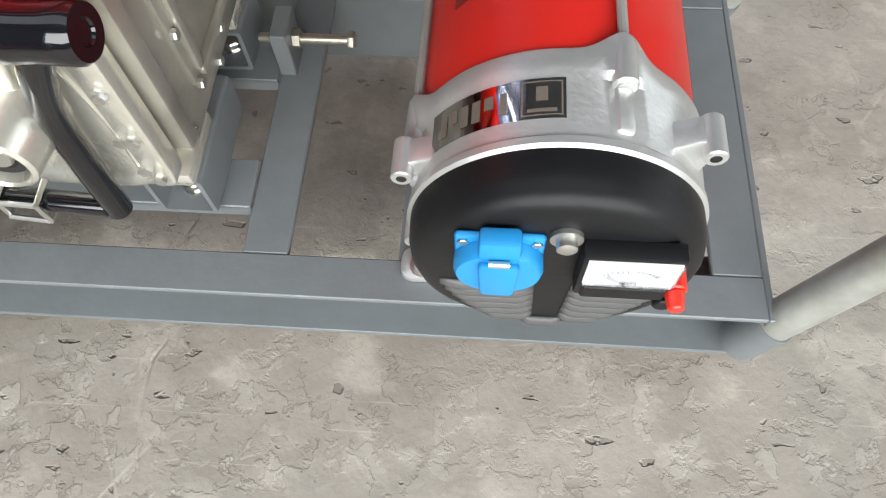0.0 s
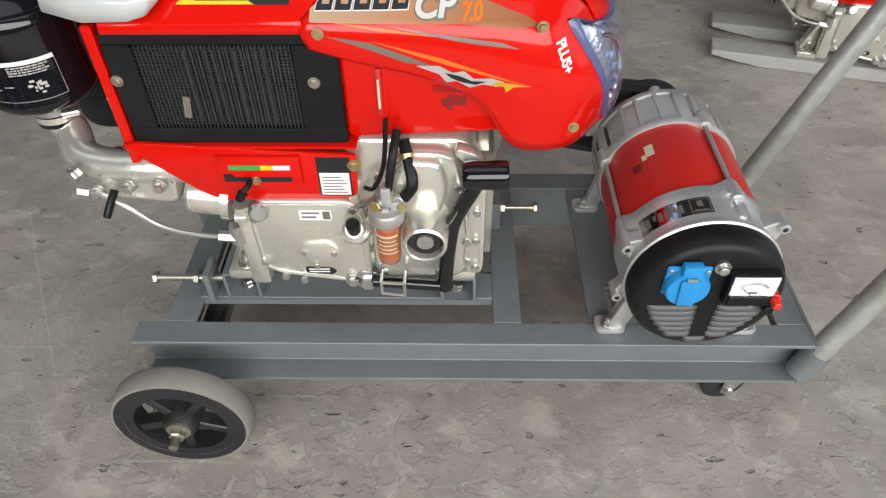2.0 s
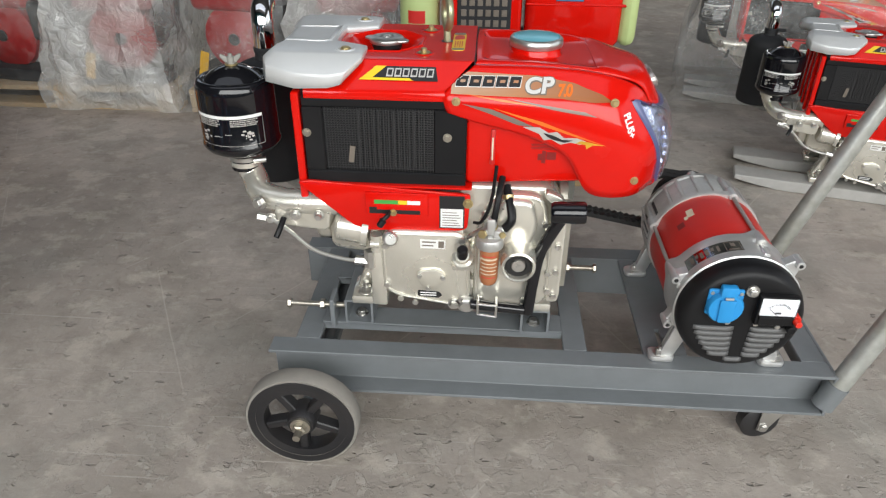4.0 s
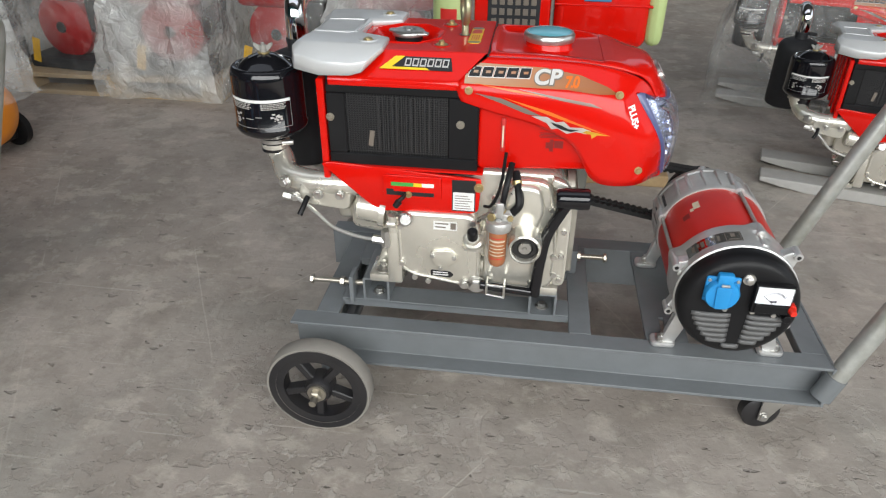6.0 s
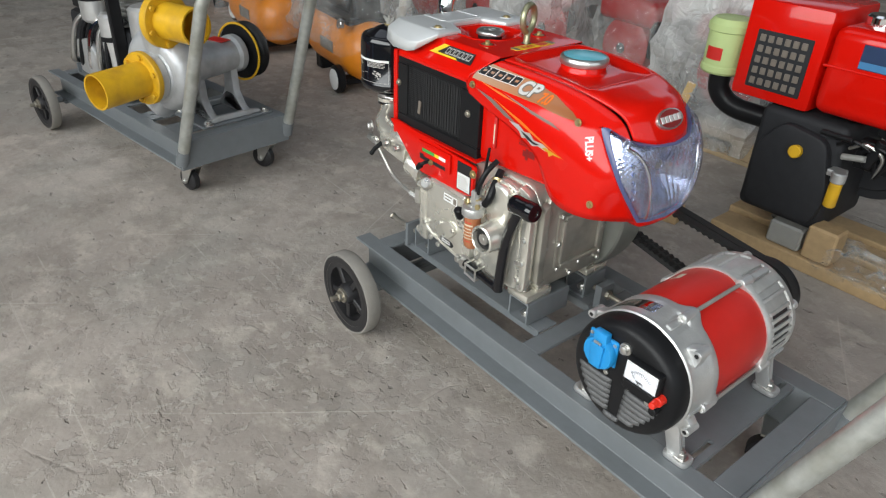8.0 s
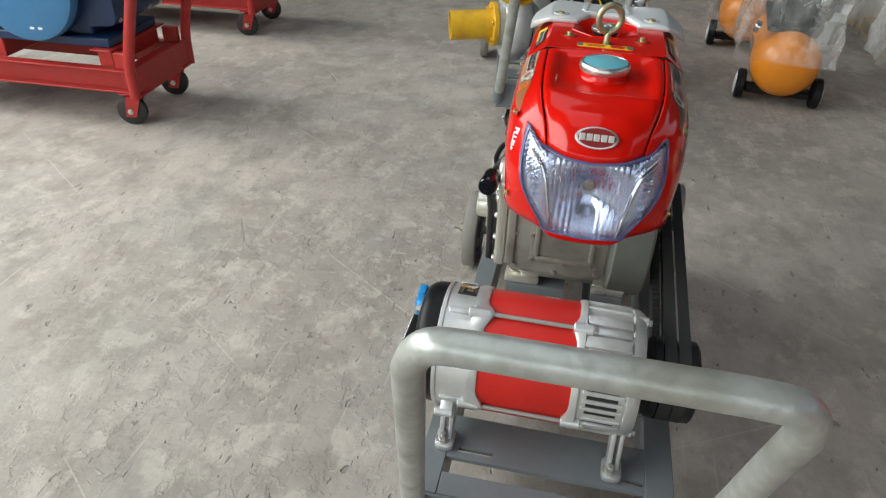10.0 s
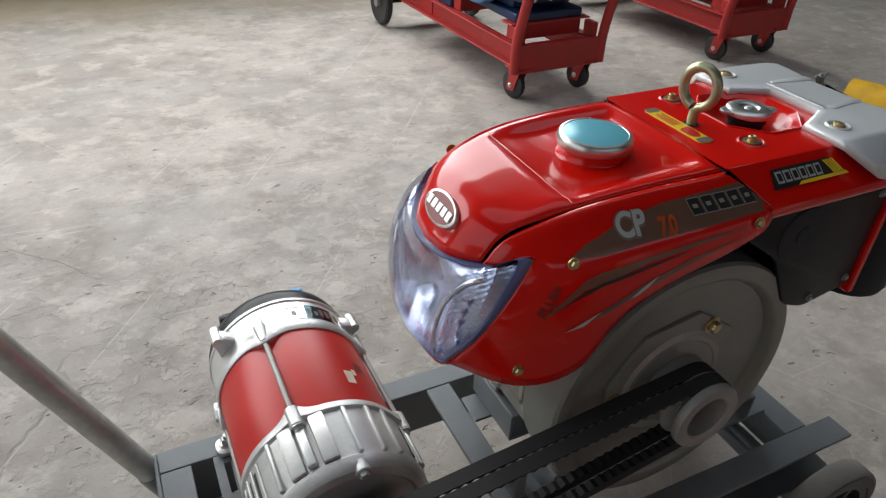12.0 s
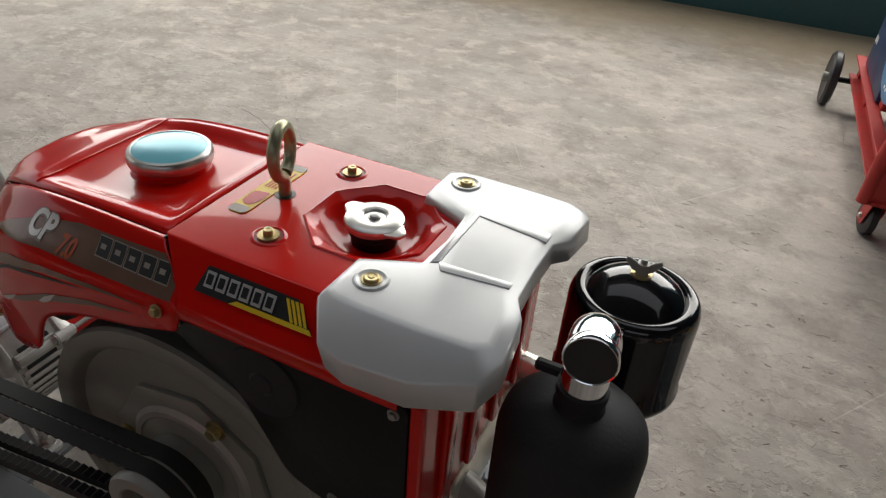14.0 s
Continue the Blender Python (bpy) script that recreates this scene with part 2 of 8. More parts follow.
REFLECTOR = material("headlight_reflector", (0.60, 0.64, 0.80), 0.11, metal=0.9, var=0.05, rough_var=0.05)
BEZEL = material("blue_grey_bezel", (0.085, 0.10, 0.22), 0.3, var=0.1, coat=0.3)


def floor_material():
    """Worn power-floated concrete: blotches, dark stains, scratches, chips and hairline cracks."""
    m = bpy.data.materials.new("worn_concrete")
    m.use_nodes = True
    nt = m.node_tree
    N, L = nt.nodes, nt.links
    b = N["Principled BSDF"]
    tc = N.new("ShaderNodeTexCoord")

    def noise_tex(scale, detail=6, rough=0.6, stretch=None, turn=0.0):
        mp = N.new("ShaderNodeMapping")
        if stretch:
            mp.inputs["Scale"].default_value = stretch
        mp.inputs["Rotation"].default_value = (0, 0, turn)
        L.new(tc.outputs["Object"], mp.inputs["Vector"])
        n = N.new("ShaderNodeTexNoise")
        n.inputs["Scale"].default_value, n.inputs["Detail"].default_value, n.inputs["Roughness"].default_value = scale, detail, rough
        L.new(mp.outputs[0], n.inputs["Vector"])
        return n.outputs[0]

    def ramp(src, a, c, lo=0.0, hi=1.0):
        r = N.new("ShaderNodeMapRange")
        r.inputs[1].default_value, r.inputs[2].default_value, r.inputs[3].default_value, r.inputs[4].default_value = a, c, lo, hi
        L.new(src, r.inputs[0])
        return r.outputs[0]

    def blend(fac, a, col, mode="MIX"):
        x = N.new("ShaderNodeMix")
        x.data_type, x.blend_type = "RGBA", mode
        L.new(fac, x.inputs[0])
        if isinstance(a, tuple):
            x.inputs[6].default_value = (*a, 1)
        else:
            L.new(a, x.inputs[6])
        x.inputs[7].default_value = (*col, 1)
        return x.outputs[2]

    def maths(op, a, c):
        x = N.new("ShaderNodeMath")
        x.operation = op
        for k, v in enumerate((a, c)):
            if isinstance(v, (int, float)):
                x.inputs[k].default_value = v
            else:
                L.new(v, x.inputs[k])
        return x.outputs[0]

    big = noise_tex(1.1, 5, 0.6)
    mid = noise_tex(6.0, 8, 0.66)
    fine = noise_tex(90.0, 5, 0.65)
    flake = noise_tex(15.0, 6, 0.62, (1.0, 1.35, 1.0), 0.35)
    flake2 = noise_tex(24.0, 5, 0.6, (1.25, 1.0, 1.0), 1.1)
    dents = noise_tex(21.0, 3, 0.5, (1.0, 1.9, 1.0), 0.5)
    spots = noise_tex(34.0, 2, 0.45)
    worn = ramp(noise_tex(0.7, 4, 0.55), 0.42, 0.64, 0.15, 1.0)
    col = blend(ramp(big, 0.36, 0.66), (0.484, 0.432, 0.384), (0.316, 0.280, 0.246))
    col = blend(ramp(mid, 0.47, 0.62, 0, 0.72), col, (0.270, 0.240, 0.205))
    pale = noise_tex(8.5, 6, 0.62, (1.0, 1.25, 1.0), 0.9)
    col = blend(ramp(pale, 0.53, 0.62, 0, 0.50), col, (0.60, 0.545, 0.475))
    cool = noise_tex(2.4, 4, 0.55, None, 2.1)
    col = blend(ramp(cool, 0.50, 0.66, 0, 0.35), col, (0.345, 0.345, 0.315))
    col = blend(maths("MULTIPLY", ramp(flake, 0.53, 0.60, 0, 0.36), worn), col, (0.250, 0.222, 0.190))
    col = blend(maths("MULTIPLY", ramp(flake2, 0.575, 0.615, 0, 0.45), worn), col, (0.52, 0.48, 0.435))
    col = blend(ramp(fine, 0.38, 0.72, 0, 0.30), col, (0.30, 0.265, 0.226))
    # thin curved edges where the worn skin has flaked
    rim = maths("ABSOLUTE", maths("SUBTRACT", flake, 0.552), 0.0)
    rim = maths("MULTIPLY", ramp(rim, 0.0, 0.007, 1.0, 0.0), ramp(noise_tex(4.5, 4, 0.6), 0.50, 0.58))
    rim2 = maths("ABSOLUTE", maths("SUBTRACT", flake2, 0.56), 0.0)
    rim2 = maths("MULTIPLY", ramp(rim2, 0.0, 0.006, 1.0, 0.0), ramp(noise_tex(3.1, 4, 0.6, None, 0.7), 0.52, 0.60))
    rim = maths("MAXIMUM", rim, rim2)
    col = blend(maths("MULTIPLY", rim, 0.16), col, (0.17, 0.152, 0.135))
    dent = ramp(dents, 0.675, 0.705)
    spot = ramp(spots, 0.735, 0.755)
    col = blend(maths("MULTIPLY", dent, 0.48), col, (0.17, 0.152, 0.135))
    col = blend(maths("MULTIPLY", spot, 0.5), col, (0.14, 0.122, 0.105))
    vor = N.new("ShaderNodeTexVoronoi")
    vor.feature = "DISTANCE_TO_EDGE"
    vor.inputs["Scale"].default_value = 0.55
    warp = N.new("ShaderNodeMix")
    warp.data_type = "VECTOR"
    warp.inputs[0].default_value = 0.16
    wn_ = N.new("ShaderNodeTexNoise")
    wn_.inputs["Scale"].default_value, wn_.inputs["Detail"].default_value = 2.2, 8
    L.new(tc.outputs["Object"], wn_.inputs["Vector"])
    L.new(tc.outputs["Object"], warp.inputs[4])
    L.new(wn_.outputs[1], warp.inputs[5])
    L.new(warp.outputs[1], vor.inputs["Vector"])
    crack = ramp(vor.outputs[0], 0.0, 0.0016, 1.0, 0.0)
    crack = maths("MULTIPLY", crack, ramp(noise_tex(2.3, 3), 0.52, 0.62))
    col = blend(maths("MULTIPLY", crack, 0.28), col, (0.20, 0.18, 0.16))
    scratch = noise_tex(2.2, 4, 0.55, (1.0, 40.0, 1.0), 0.95)
    scratch2 = noise_tex(2.0, 4, 0.55, (1.0, 46.0, 1.0), -0.35)
    col = blend(ramp(scratch, 0.66, 0.69, 0, 0.40), col, (0.56, 0.52, 0.47))
    col = blend(ramp(scratch2, 0.67, 0.70, 0, 0.35), col, (0.56, 0.52, 0.47))
    # long straight drag marks in two directions, unevenly spaced and broken
    for turn_, seed, amount in ((0.62, 3.0, 0.62), (-0.50, 9.0, 0.42)):
        mp = N.new("ShaderNodeMapping")
        mp.inputs["Rotation"].default_value = (0, 0, turn_)
        mp.inputs["Location"].default_value = (seed, 0, 0)
        L.new(tc.outputs["Object"], mp.inputs["Vector"])
        sp = N.new("ShaderNodeSeparateXYZ")
        L.new(mp.outputs[0], sp.inputs[0])
        v1 = N.new("ShaderNodeTexVoronoi")
        v1.voronoi_dimensions, v1.feature = "1D", "DISTANCE_TO_EDGE"
        v1.inputs["Scale"].default_value = 2.6
        L.new(maths("ADD", sp.outputs[0], maths("MULTIPLY", noise_tex(3.0, 3), 0.012)), v1.inputs["W"])
        line = maths("MULTIPLY", ramp(v1.outputs["Distance"], 0.0, 0.0065, 1.0, 0.0), ramp(noise_tex(1.7, 4, 0.6, None, turn_ + seed), 0.50, 0.57))
        col = blend(maths("MULTIPLY", line, amount), col, (0.60, 0.555, 0.49))
    scuff = noise_tex(7.0, 7, 0.68, (1.0, 2.8, 1.0), 0.62)
    col = blend(ramp(scuff, 0.54, 0.68, 0, 0.30), col, (0.232, 0.207, 0.172))
    # tan dust blown in along the open south side
    sep = N.new("ShaderNodeSeparateXYZ")
    L.new(tc.outputs["Object"], sep.inputs[0])
    edge = maths("ADD", maths("MULTIPLY", sep.outputs[1], -1.0), maths("MULTIPLY", noise_tex(1.6, 5, 0.6), 1.1))
    col = blend(ramp(edge, 3.35, 4.0, 0, 0.85), col, (0.36, 0.28, 0.185))
    L.new(col, b.inputs["Base Color"])
    L.new(ramp(mid, 0.3, 0.75, 0.55, 0.85), b.inputs["Roughness"])
    h = maths("ADD", maths("MULTIPLY", mid, 0.65), maths("MULTIPLY", fine, 0.10))
    h = maths("ADD", h, maths("MULTIPLY", maths("MULTIPLY", ramp(flake, 0.53, 0.575), worn), -0.14))
    h = maths("ADD", h, maths("MULTIPLY", maths("MULTIPLY", ramp(flake2, 0.575, 0.61), worn), 0.11))
    h = maths("SUBTRACT", h, maths("MULTIPLY", dent, 0.75))
    h = maths("SUBTRACT", h, maths("MULTIPLY", spot, 0.3))
    h = maths("SUBTRACT", h, maths("MULTIPLY", crack, 0.3))
    h = maths("SUBTRACT", h, maths("MULTIPLY", rim, 0.12))
    bp = N.new("ShaderNodeBump")
    bp.inputs["Strength"].default_value, bp.inputs["Distance"].default_value = 0.7, 0.011
    L.new(h, bp.inputs["Height"])
    L.new(bp.outputs[0], b.inputs["Normal"])
    return m


CONCRETE = floor_material()


# ---------------------------------------------------------------- shapes
def box(x0, x1, y0, y1, z0, z1, b=0.0, seg=2):
    bm = bmesh.new()
    bmesh.ops.create_cube(bm, size=1.0)
    for v in bm.verts:
        v.co = Vector(((x0 + x1) / 2 + v.co.x * (x1 - x0), (y0 + y1) / 2 + v.co.y * (y1 - y0), (z0 + z1) / 2 + v.co.z * (z1 - z0)))
    if b:
        bmesh.ops.bevel(bm, geom=bm.edges[:], offset=b, segments=seg, affect="EDGES", profile=0.5)
    return bm


def frame_of(d):
    d = Vector(d).normalized()
    a = Vector((0, 0, 1)) if abs(d.z) < 0.9 else Vector((1, 0, 0))
    u = d.cross(a).normalized()
    return u, d.cross(u).normalized(), d


def lathe(profile, origin, axis=(0, 0, 1), seg=28):
    """profile: (radius, height) from one end to the other, turned round axis at origin; ends at radius 0 close."""
    bm = bmesh.new()
    u, v, d = frame_of(axis)
    o = Vector(origin)
    rings = []
    for r, h in profile:
        if r < 1e-6:
            rings.append([bm.verts.new(o + d * h)])
        else:
            rings.append([bm.verts.new(o + d * h + (u * math.cos(2 * math.pi * k / seg) + v * math.sin(2 * math.pi * k / seg)) * r) for k in range(seg)])
    for A, B in zip(rings, rings[1:]):
        for k in range(seg):
            a, b_, c, e = A[k % len(A)], A[(k + 1) % len(A)], B[(k + 1) % len(B)], B[k % len(B)]
            loop = [q for n, q in enumerate((a, b_, c, e)) if q not in (a, b_, c, e)[:n]]
            if len(loop) > 2:
                bm.faces.new(loop)
    bmesh.ops.recalc_face_normals(bm, faces=bm.faces[:])
    return bm


def cyl(p0, p1, r, r2=None, seg=24, b=0.0):
    p0, p1 = Vector(p0), Vector(p1)
    r2 = r if r2 is None else r2
    h = (p1 - p0).length
    if b:
        prof = [(0, 0), (r - b, 0), (r, b), (r2, h - b), (r2 - b, h), (0, h)]
    else:
        prof = [(0, 0), (r, 0), (r2, h), (0, h)]
    return lathe(prof, p0, p1 - p0, seg)


def spline(points, steps=8, closed=False):
    """Catmull-Rom through the points."""
    P = [Vector(p) for p in points]
    n = len(P)
    out = []
    for i in range(n if closed else n - 1):
        a = P[(i - 1) % n] if closed or i else P[0] * 2 - P[1]
        b_, c = P[i], P[(i + 1) % n]
        d = P[(i + 2) % n] if closed or i + 2 < n else P[-1] * 2 - P[-2]
        for k in range(steps):
            t = k / steps
            out.append(0.5 * ((2 * b_) + (c - a) * t + (2 * a - 5 * b_ + 4 * c - d) * t * t + (3 * b_ - a - 3 * c + d) * t ** 3))
    if not closed:
        out.append(P[-1])
    return out


def pipe(points, r, seg=12, closed=False, radii=None):
    """A round bar or tube along points, mitred evenly, with closed ends."""
    P = [Vector(p) for p in points]
    n = len(P)
    bm = bmesh.new()
    rings = []
    u = None
    for i, p in enumerate(P):
        d = (P[(i + 1) % n] - P[i - 1]) if closed or 0 < i < n - 1 else (P[1] - P[0] if i == 0 else P[-1] - P[-2])
        d.normalize()
        if u is None:
            u = frame_of(d)[0]
        u = (u - d * u.dot(d)).normalized()
        w = d.cross(u)
        rr = radii[i] if radii else r
        rings.append([bm.verts.new(p + (u * math.cos(2 * math.pi * k / seg) + w * math.sin(2 * math.pi * k / seg)) * rr) for k in range(seg)])
    for i in range(n if closed else n - 1):
        A, B = rings[i], rings[(i + 1) % n]
        for k in range(seg):
            bm.faces.new((A[k], A[(k + 1) % seg], B[(k + 1) % seg], B[k]))
    if not closed:
        bm.faces.new(rings[0])
        bm.faces.new(rings[-1])
    bmesh.ops.recalc_face_normals(bm, faces=bm.faces[:])
    return bm


AX = {"x": lambda a, p, q: (a, p, q), "y": lambda a, p, q: (p, a, q), "z": lambda a, p, q: (p, q, a)}


def prism(outline, axis, a0, a1, b=0.0, seg=2):
    """An outline of two coordinates (in the order x, y, z without the axis) given thickness along an axis."""
    bm = bmesh.new()
    lo = [bm.verts.new(AX[axis](a0, *p)) for p in outline]
    hi = [bm.verts.new(AX[axis](a1, *p)) for p in outline]
    bm.faces.new(lo)
    bm.faces.new(hi)
    n = len(outline)
    for k in range(n):
        bm.faces.new((lo[k], lo[(k + 1) % n], hi[(k + 1) % n], hi[k]))
    bmesh.ops.recalc_face_normals(bm, faces=bm.faces[:])
    if b:
        bmesh.ops.bevel(bm, geom=bm.edges[:], offset=b, segments=seg, affect="EDGES", profile=0.5)
    return bm


def join(*bms):
    out = bmesh.new()
    for bm in bms:
        vs = {v: out.verts.new(v.co) for v in bm.verts}
        for f in bm.faces:
            out.faces.new([vs[v] for v in f.verts])
        bm.free()
    return out


def moved(bm, m):
    bm.transform(m)
    return bm


def rounded(pts, r, steps=4):
    """The outline with its corners rounded."""
    out = []
    n = len(pts)
    for i in range(n):
        p = Vector((*pts[i], 0))
        a, b_ = Vector((*pts[i - 1], 0)), Vector((*pts[(i + 1) % n], 0))
        rr = min(r, (a - p).length * 0.45, (b_ - p).length * 0.45)
        s, e = p + (a - p).normalized() * rr, p + (b_ - p).normalized() * rr
        for k in range(steps + 1):
            t = k / steps
            q = s * (1 - t) ** 2 + p * 2 * t * (1 - t) + e * t * t
            out.append((q.x, q.y))
    return out


def bolt(p, d, r=0.006, h=0.005, washer=True):
    """A hexagon head with its washer, on the point p, facing d."""
    p, d = Vector(p), Vector(d).normalized()
    bits = [lathe([(0, 0), (r * 0.92, 0), (r, h * 0.2), (r, h * 0.8), (r * 0.85, h), (0, h)], p + d * (0.0012 if washer else 0), d, 6)]
    if washer:
        bits.append(lathe([(0, 0), (r * 1.45, 0), (r * 1.45, 0.0014), (0, 0.0014)], p, d, 16))
    return join(*bits)


def mesh_object(name, bm, mat, sharp=35):
    me = bpy.data.meshes.new(name)
    bm.to_mesh(me)
    bm.free()
    me.polygons.foreach_set("use_smooth", [True] * len(me.polygons))
    me.set_sharp_from_angle(angle=radians(sharp))
    me.materials.append(mat)
    return new(name, me)


def part(name, bm, mat, parent, label="", sharp=35):
    """One mesh under a thing or under one of its parts; all built in world places."""
    ob = mesh_object(name, bm, mat, sharp)
    ob.parent = parent
    if parent.parent is None:
        ob.matrix_parent_inverse = parent.matrix_basis.inverted()
    return tagged(ob, label)


def thing(name, at, label, category, group=""):
    ob = new(name)
    ob.empty_display_size = 0.05
    ob.matrix_basis = Matrix.Translation(at)
    return tagged(ob, label, category, group)


def place(ob, m):
    """Sets a thing that was built round the origin down at the pose m."""
    ob.matrix_basis = m
    return ob


def structure(name, bm, mat, label, category):
    return tagged(mesh_object(name, bm, mat), label, category, kind="structure")


# ---------------------------------------------------------------- the hall
structure("floor", box(-9, 8, -3.85, 7, -0.2, 0.0), CONCRETE, "worn grey concrete workshop floor with scratches and stains", "floor")
structure("wall_south", join(box(-9, 8, -4.2, -3.85, -0.2, 1.15), box(-9, 8, -4.2, -3.85, 3.85, 5.5), box(-9, -2.2, -4.2, -3.85, 1.15, 3.85), box(6.6, 8, -4.2, -3.85, 1.15, 3.85)), WALLTEAL, "dark teal painted hall wall with a long opening", "wall")
# north, west and east walls are unseen, added to bound and dim the light
structure("wall_north", join(box(-9, 8, 7, 7.3, -0.2, 3.0), box(-9, 8, 7, 7.3, 4.4, 5.5), box(-9, -6, 7, 7.3, 3.0, 4.4), box(6, 8, 7, 7.3, 3.0, 4.4)), WALLGREY, "unseen grey hall wall with a window strip added for fill light", "wall")
structure("wall_west", box(-9.3, -9, -4.2, 7.3, -0.2, 5.5), WALLGREY, "unseen grey hall wall closing the west side", "wall")
structure("wall_east", join(box(8, 8.3, -4.2, -3.6, -0.2, 5.5), box(8, 8.3, 3.6, 7.3, -0.2, 5.5), box(8, 8.3, -3.6, 3.6, 4.6, 5.5)),
          WALLGREY, "unseen grey hall wall with an assumed open gate", "wall")
# unseen roof, added to keep the space above dark
structure("ceiling", join(box(-9.3, 8.3, -4.2, -2.1, 5.5, 5.7), box(-9.3, 8.3, 0.3, 7.3, 5.5, 5.7), box(-9.3, -4.5, -2.1, 0.3, 5.5, 5.7), box(4.5, 8.3, -2.1, 0.3, 5.5, 5.7)), ROOFM, "unseen grey hall roof added with an assumed skylight", "ceiling")


# ---------------------------------------------------------------- the cart under the engine
def channel(x0, x1, y_open, y_web, z0, z1, t=0.005):
    """A rolled steel channel along x with its flanges towards y_open."""
    s = 1 if y_web > y_open else -1
    u = t * 1.2
    c = [(y_open, z0), (y_web, z0), (y_web, z1), (y_open, z1), (y_open, z1 - u), (y_web - s * t, z1 - u * 1.3), (y_web - s * t, z0 + u * 1.3), (y_open, z0 + u)]
    return prism(c, "x", x0, x1, 0.001, 1)


def cart_wheel(name, parent, c, side, r=0.097, w=0.036):
    """A wheel with a grey tyre, a black spoked rim and an axle end with nuts; side: -1 or 1, its outer face."""
    x, y, z = c
    s = side
    wheel = part(name, lathe([(r * 0.80, -w * 0.46), (r * 0.92, -w * 0.46), (r * 0.97, -w * 0.46), (r * 0.995, -w * 0.36), (r, 0), (r * 0.995, w * 0.36), (r * 0.97, w * 0.46), (r * 0.92, w * 0.46), (r * 0.80, w * 0.46), (r * 0.80, -w * 0.46)], c, (0, 1, 0), 48), TYRE, parent, "dusty grey rubber tyre")
    side_black = lathe([(r * 0.80, -w * 0.49), (r * 0.93, -w * 0.49), (r * 0.93, w * 0.49), (r * 0.80, w * 0.49)], c, (0, 1, 0), 48)
    rim = [side_black, lathe([(r * 0.66, -w * 0.42), (r * 0.81, -w * 0.46), (r * 0.81, w * 0.46), (r * 0.66, w * 0.42), (r * 0.64, 0), (r * 0.66, -w * 0.42)], c, (0, 1, 0), 48),
           lathe([(0, -w * 0.6), (r * 0.22, -w * 0.6), (r * 0.26, -w * 0.4), (r * 0.27, w * 0.4), (r * 0.22, w * 0.6), (0, w * 0.6)], c, (0, 1, 0), 24)]
    for k in range(5):
        sp = box(r * 0.2, r * 0.7, -w * 0.3, w * 0.3, -0.007, 0.007, 0.002, 1)
        rim.append(moved(sp, Matrix.Translation(c) @ Matrix.Rotation(math.radians(72 * k + 20), 4, "Y")))
    part("rim", join(*rim), WHEEL, wheel, "black spoked plastic rim")
    o = Vector(c)
    part("axle_nut", join(cyl(o + Vector((0, s * w * 0.6, 0)), o + Vector((0, s * (w * 0.6 + 0.004), 0)), 0.017, seg=20),
                          lathe([(0, 0), (0.0115, 0), (0.0115, 0.009), (0.009, 0.011), (0, 0.011)], o + Vector((0, s * (w * 0.6 + 0.004), 0)), (0, s, 0), 6),
                          cyl(o + Vector((0, s * w * 0.6, 0)), o + Vector((0, s * (w * 0.6 + 0.03), 0)), 0.0065, seg=12)), DULLZINC, wheel, "rusty zinc axle nut")
    return wheel


def caster(parent, x, y, top, r=0.036, toe=0.5, mat=None, fork=None):
    """A small swivel caster: plate, fork, grey wheel."""
    m = Matrix.Translation((x, y, 0)) @ Matrix.Rotation(toe, 4, "Z")
    low_x, low_z = (0.010, r - 0.020) if fork else (0.0, r - 0.008)
    c = part("caster", moved(join(box(-0.045, 0.045, -0.035, 0.035, top - 0.005, top, 0.001, 1), cyl((0, 0, top - 0.017), (0, 0, top - 0.004), 0.022),
             prism([(-0.03, top - 0.016), (0.022, top - 0.016), (low_x - 0.014, low_z), (-0.032 - low_x, low_z)], "y", -0.021, -0.018, 0.0006, 1),
             prism([(-0.03, top - 0.016), (0.022, top - 0.016), (low_x - 0.014, low_z), (-0.032 - low_x, low_z)], "y", 0.018, 0.021, 0.0006, 1),
             box(-0.03, 0.022, -0.021, 0.021, top - 0.019, top - 0.015, 0.0006, 1)), m), fork or STEEL, parent, "red painted swivel caster fork" if fork else "zinc plated swivel caster fork")
    part("caster_wheel", moved(lathe([(0, -0.014), (r * 0.8, -0.014), (r, -0.009), (r, 0.009), (r * 0.8, 0.014), (0, 0.014)], (-0.022, 0, r), (0, 1, 0), 28), m), mat or WHEEL, c)
    for side in (-1, 1):
        part("caster_bolt", moved(bolt((-0.022, side * 0.021, r), (0, side, 0), 0.007, 0.005), m), STEEL, c)
    return c


cart = thing("engine_cart", (0.485, 0, 0), "grey-blue painted steel trolley with pipe push handle on wheels", "cart")
NEAR, FAR, TOP, BOT = -0.194, 0.186, 0.19, 0.103
part("rail", channel(0.012, 0.955, NEAR, NEAR + 0.038, BOT, TOP), GREY, cart)
part("rail", channel(0.0, 0.955, FAR, FAR - 0.042, BOT, TOP), GREY, cart)


def slotted_plate(x0, x1, xs, slots, w=0.0045):
    """A flat bar across the rails with long adjusting slots cut through it at xs."""
    X = [x0, xs - w, xs + w, x1]
    YS = [NEAR + 0.0385] + [v for s in slots for v in s] + [FAR - 0.0425]
    bm = bmesh.new()
    v = [[bm.verts.new((x, y, TOP - 0.008)) for y in YS] for x in X]
    faces = [bm.faces.new((v[i][j], v[i + 1][j], v[i + 1][j + 1], v[i][j + 1])) for i in range(3) for j in range(len(YS) - 1) if i != 1 or j % 2 == 0]
    up = bmesh.ops.extrude_face_region(bm, geom=faces)
    for e in up["geom"]:
        if isinstance(e, bmesh.types.BMVert):
            e.co.z = TOP - 0.0005
    bmesh.ops.recalc_face_normals(bm, faces=bm.faces[:])
    return bm


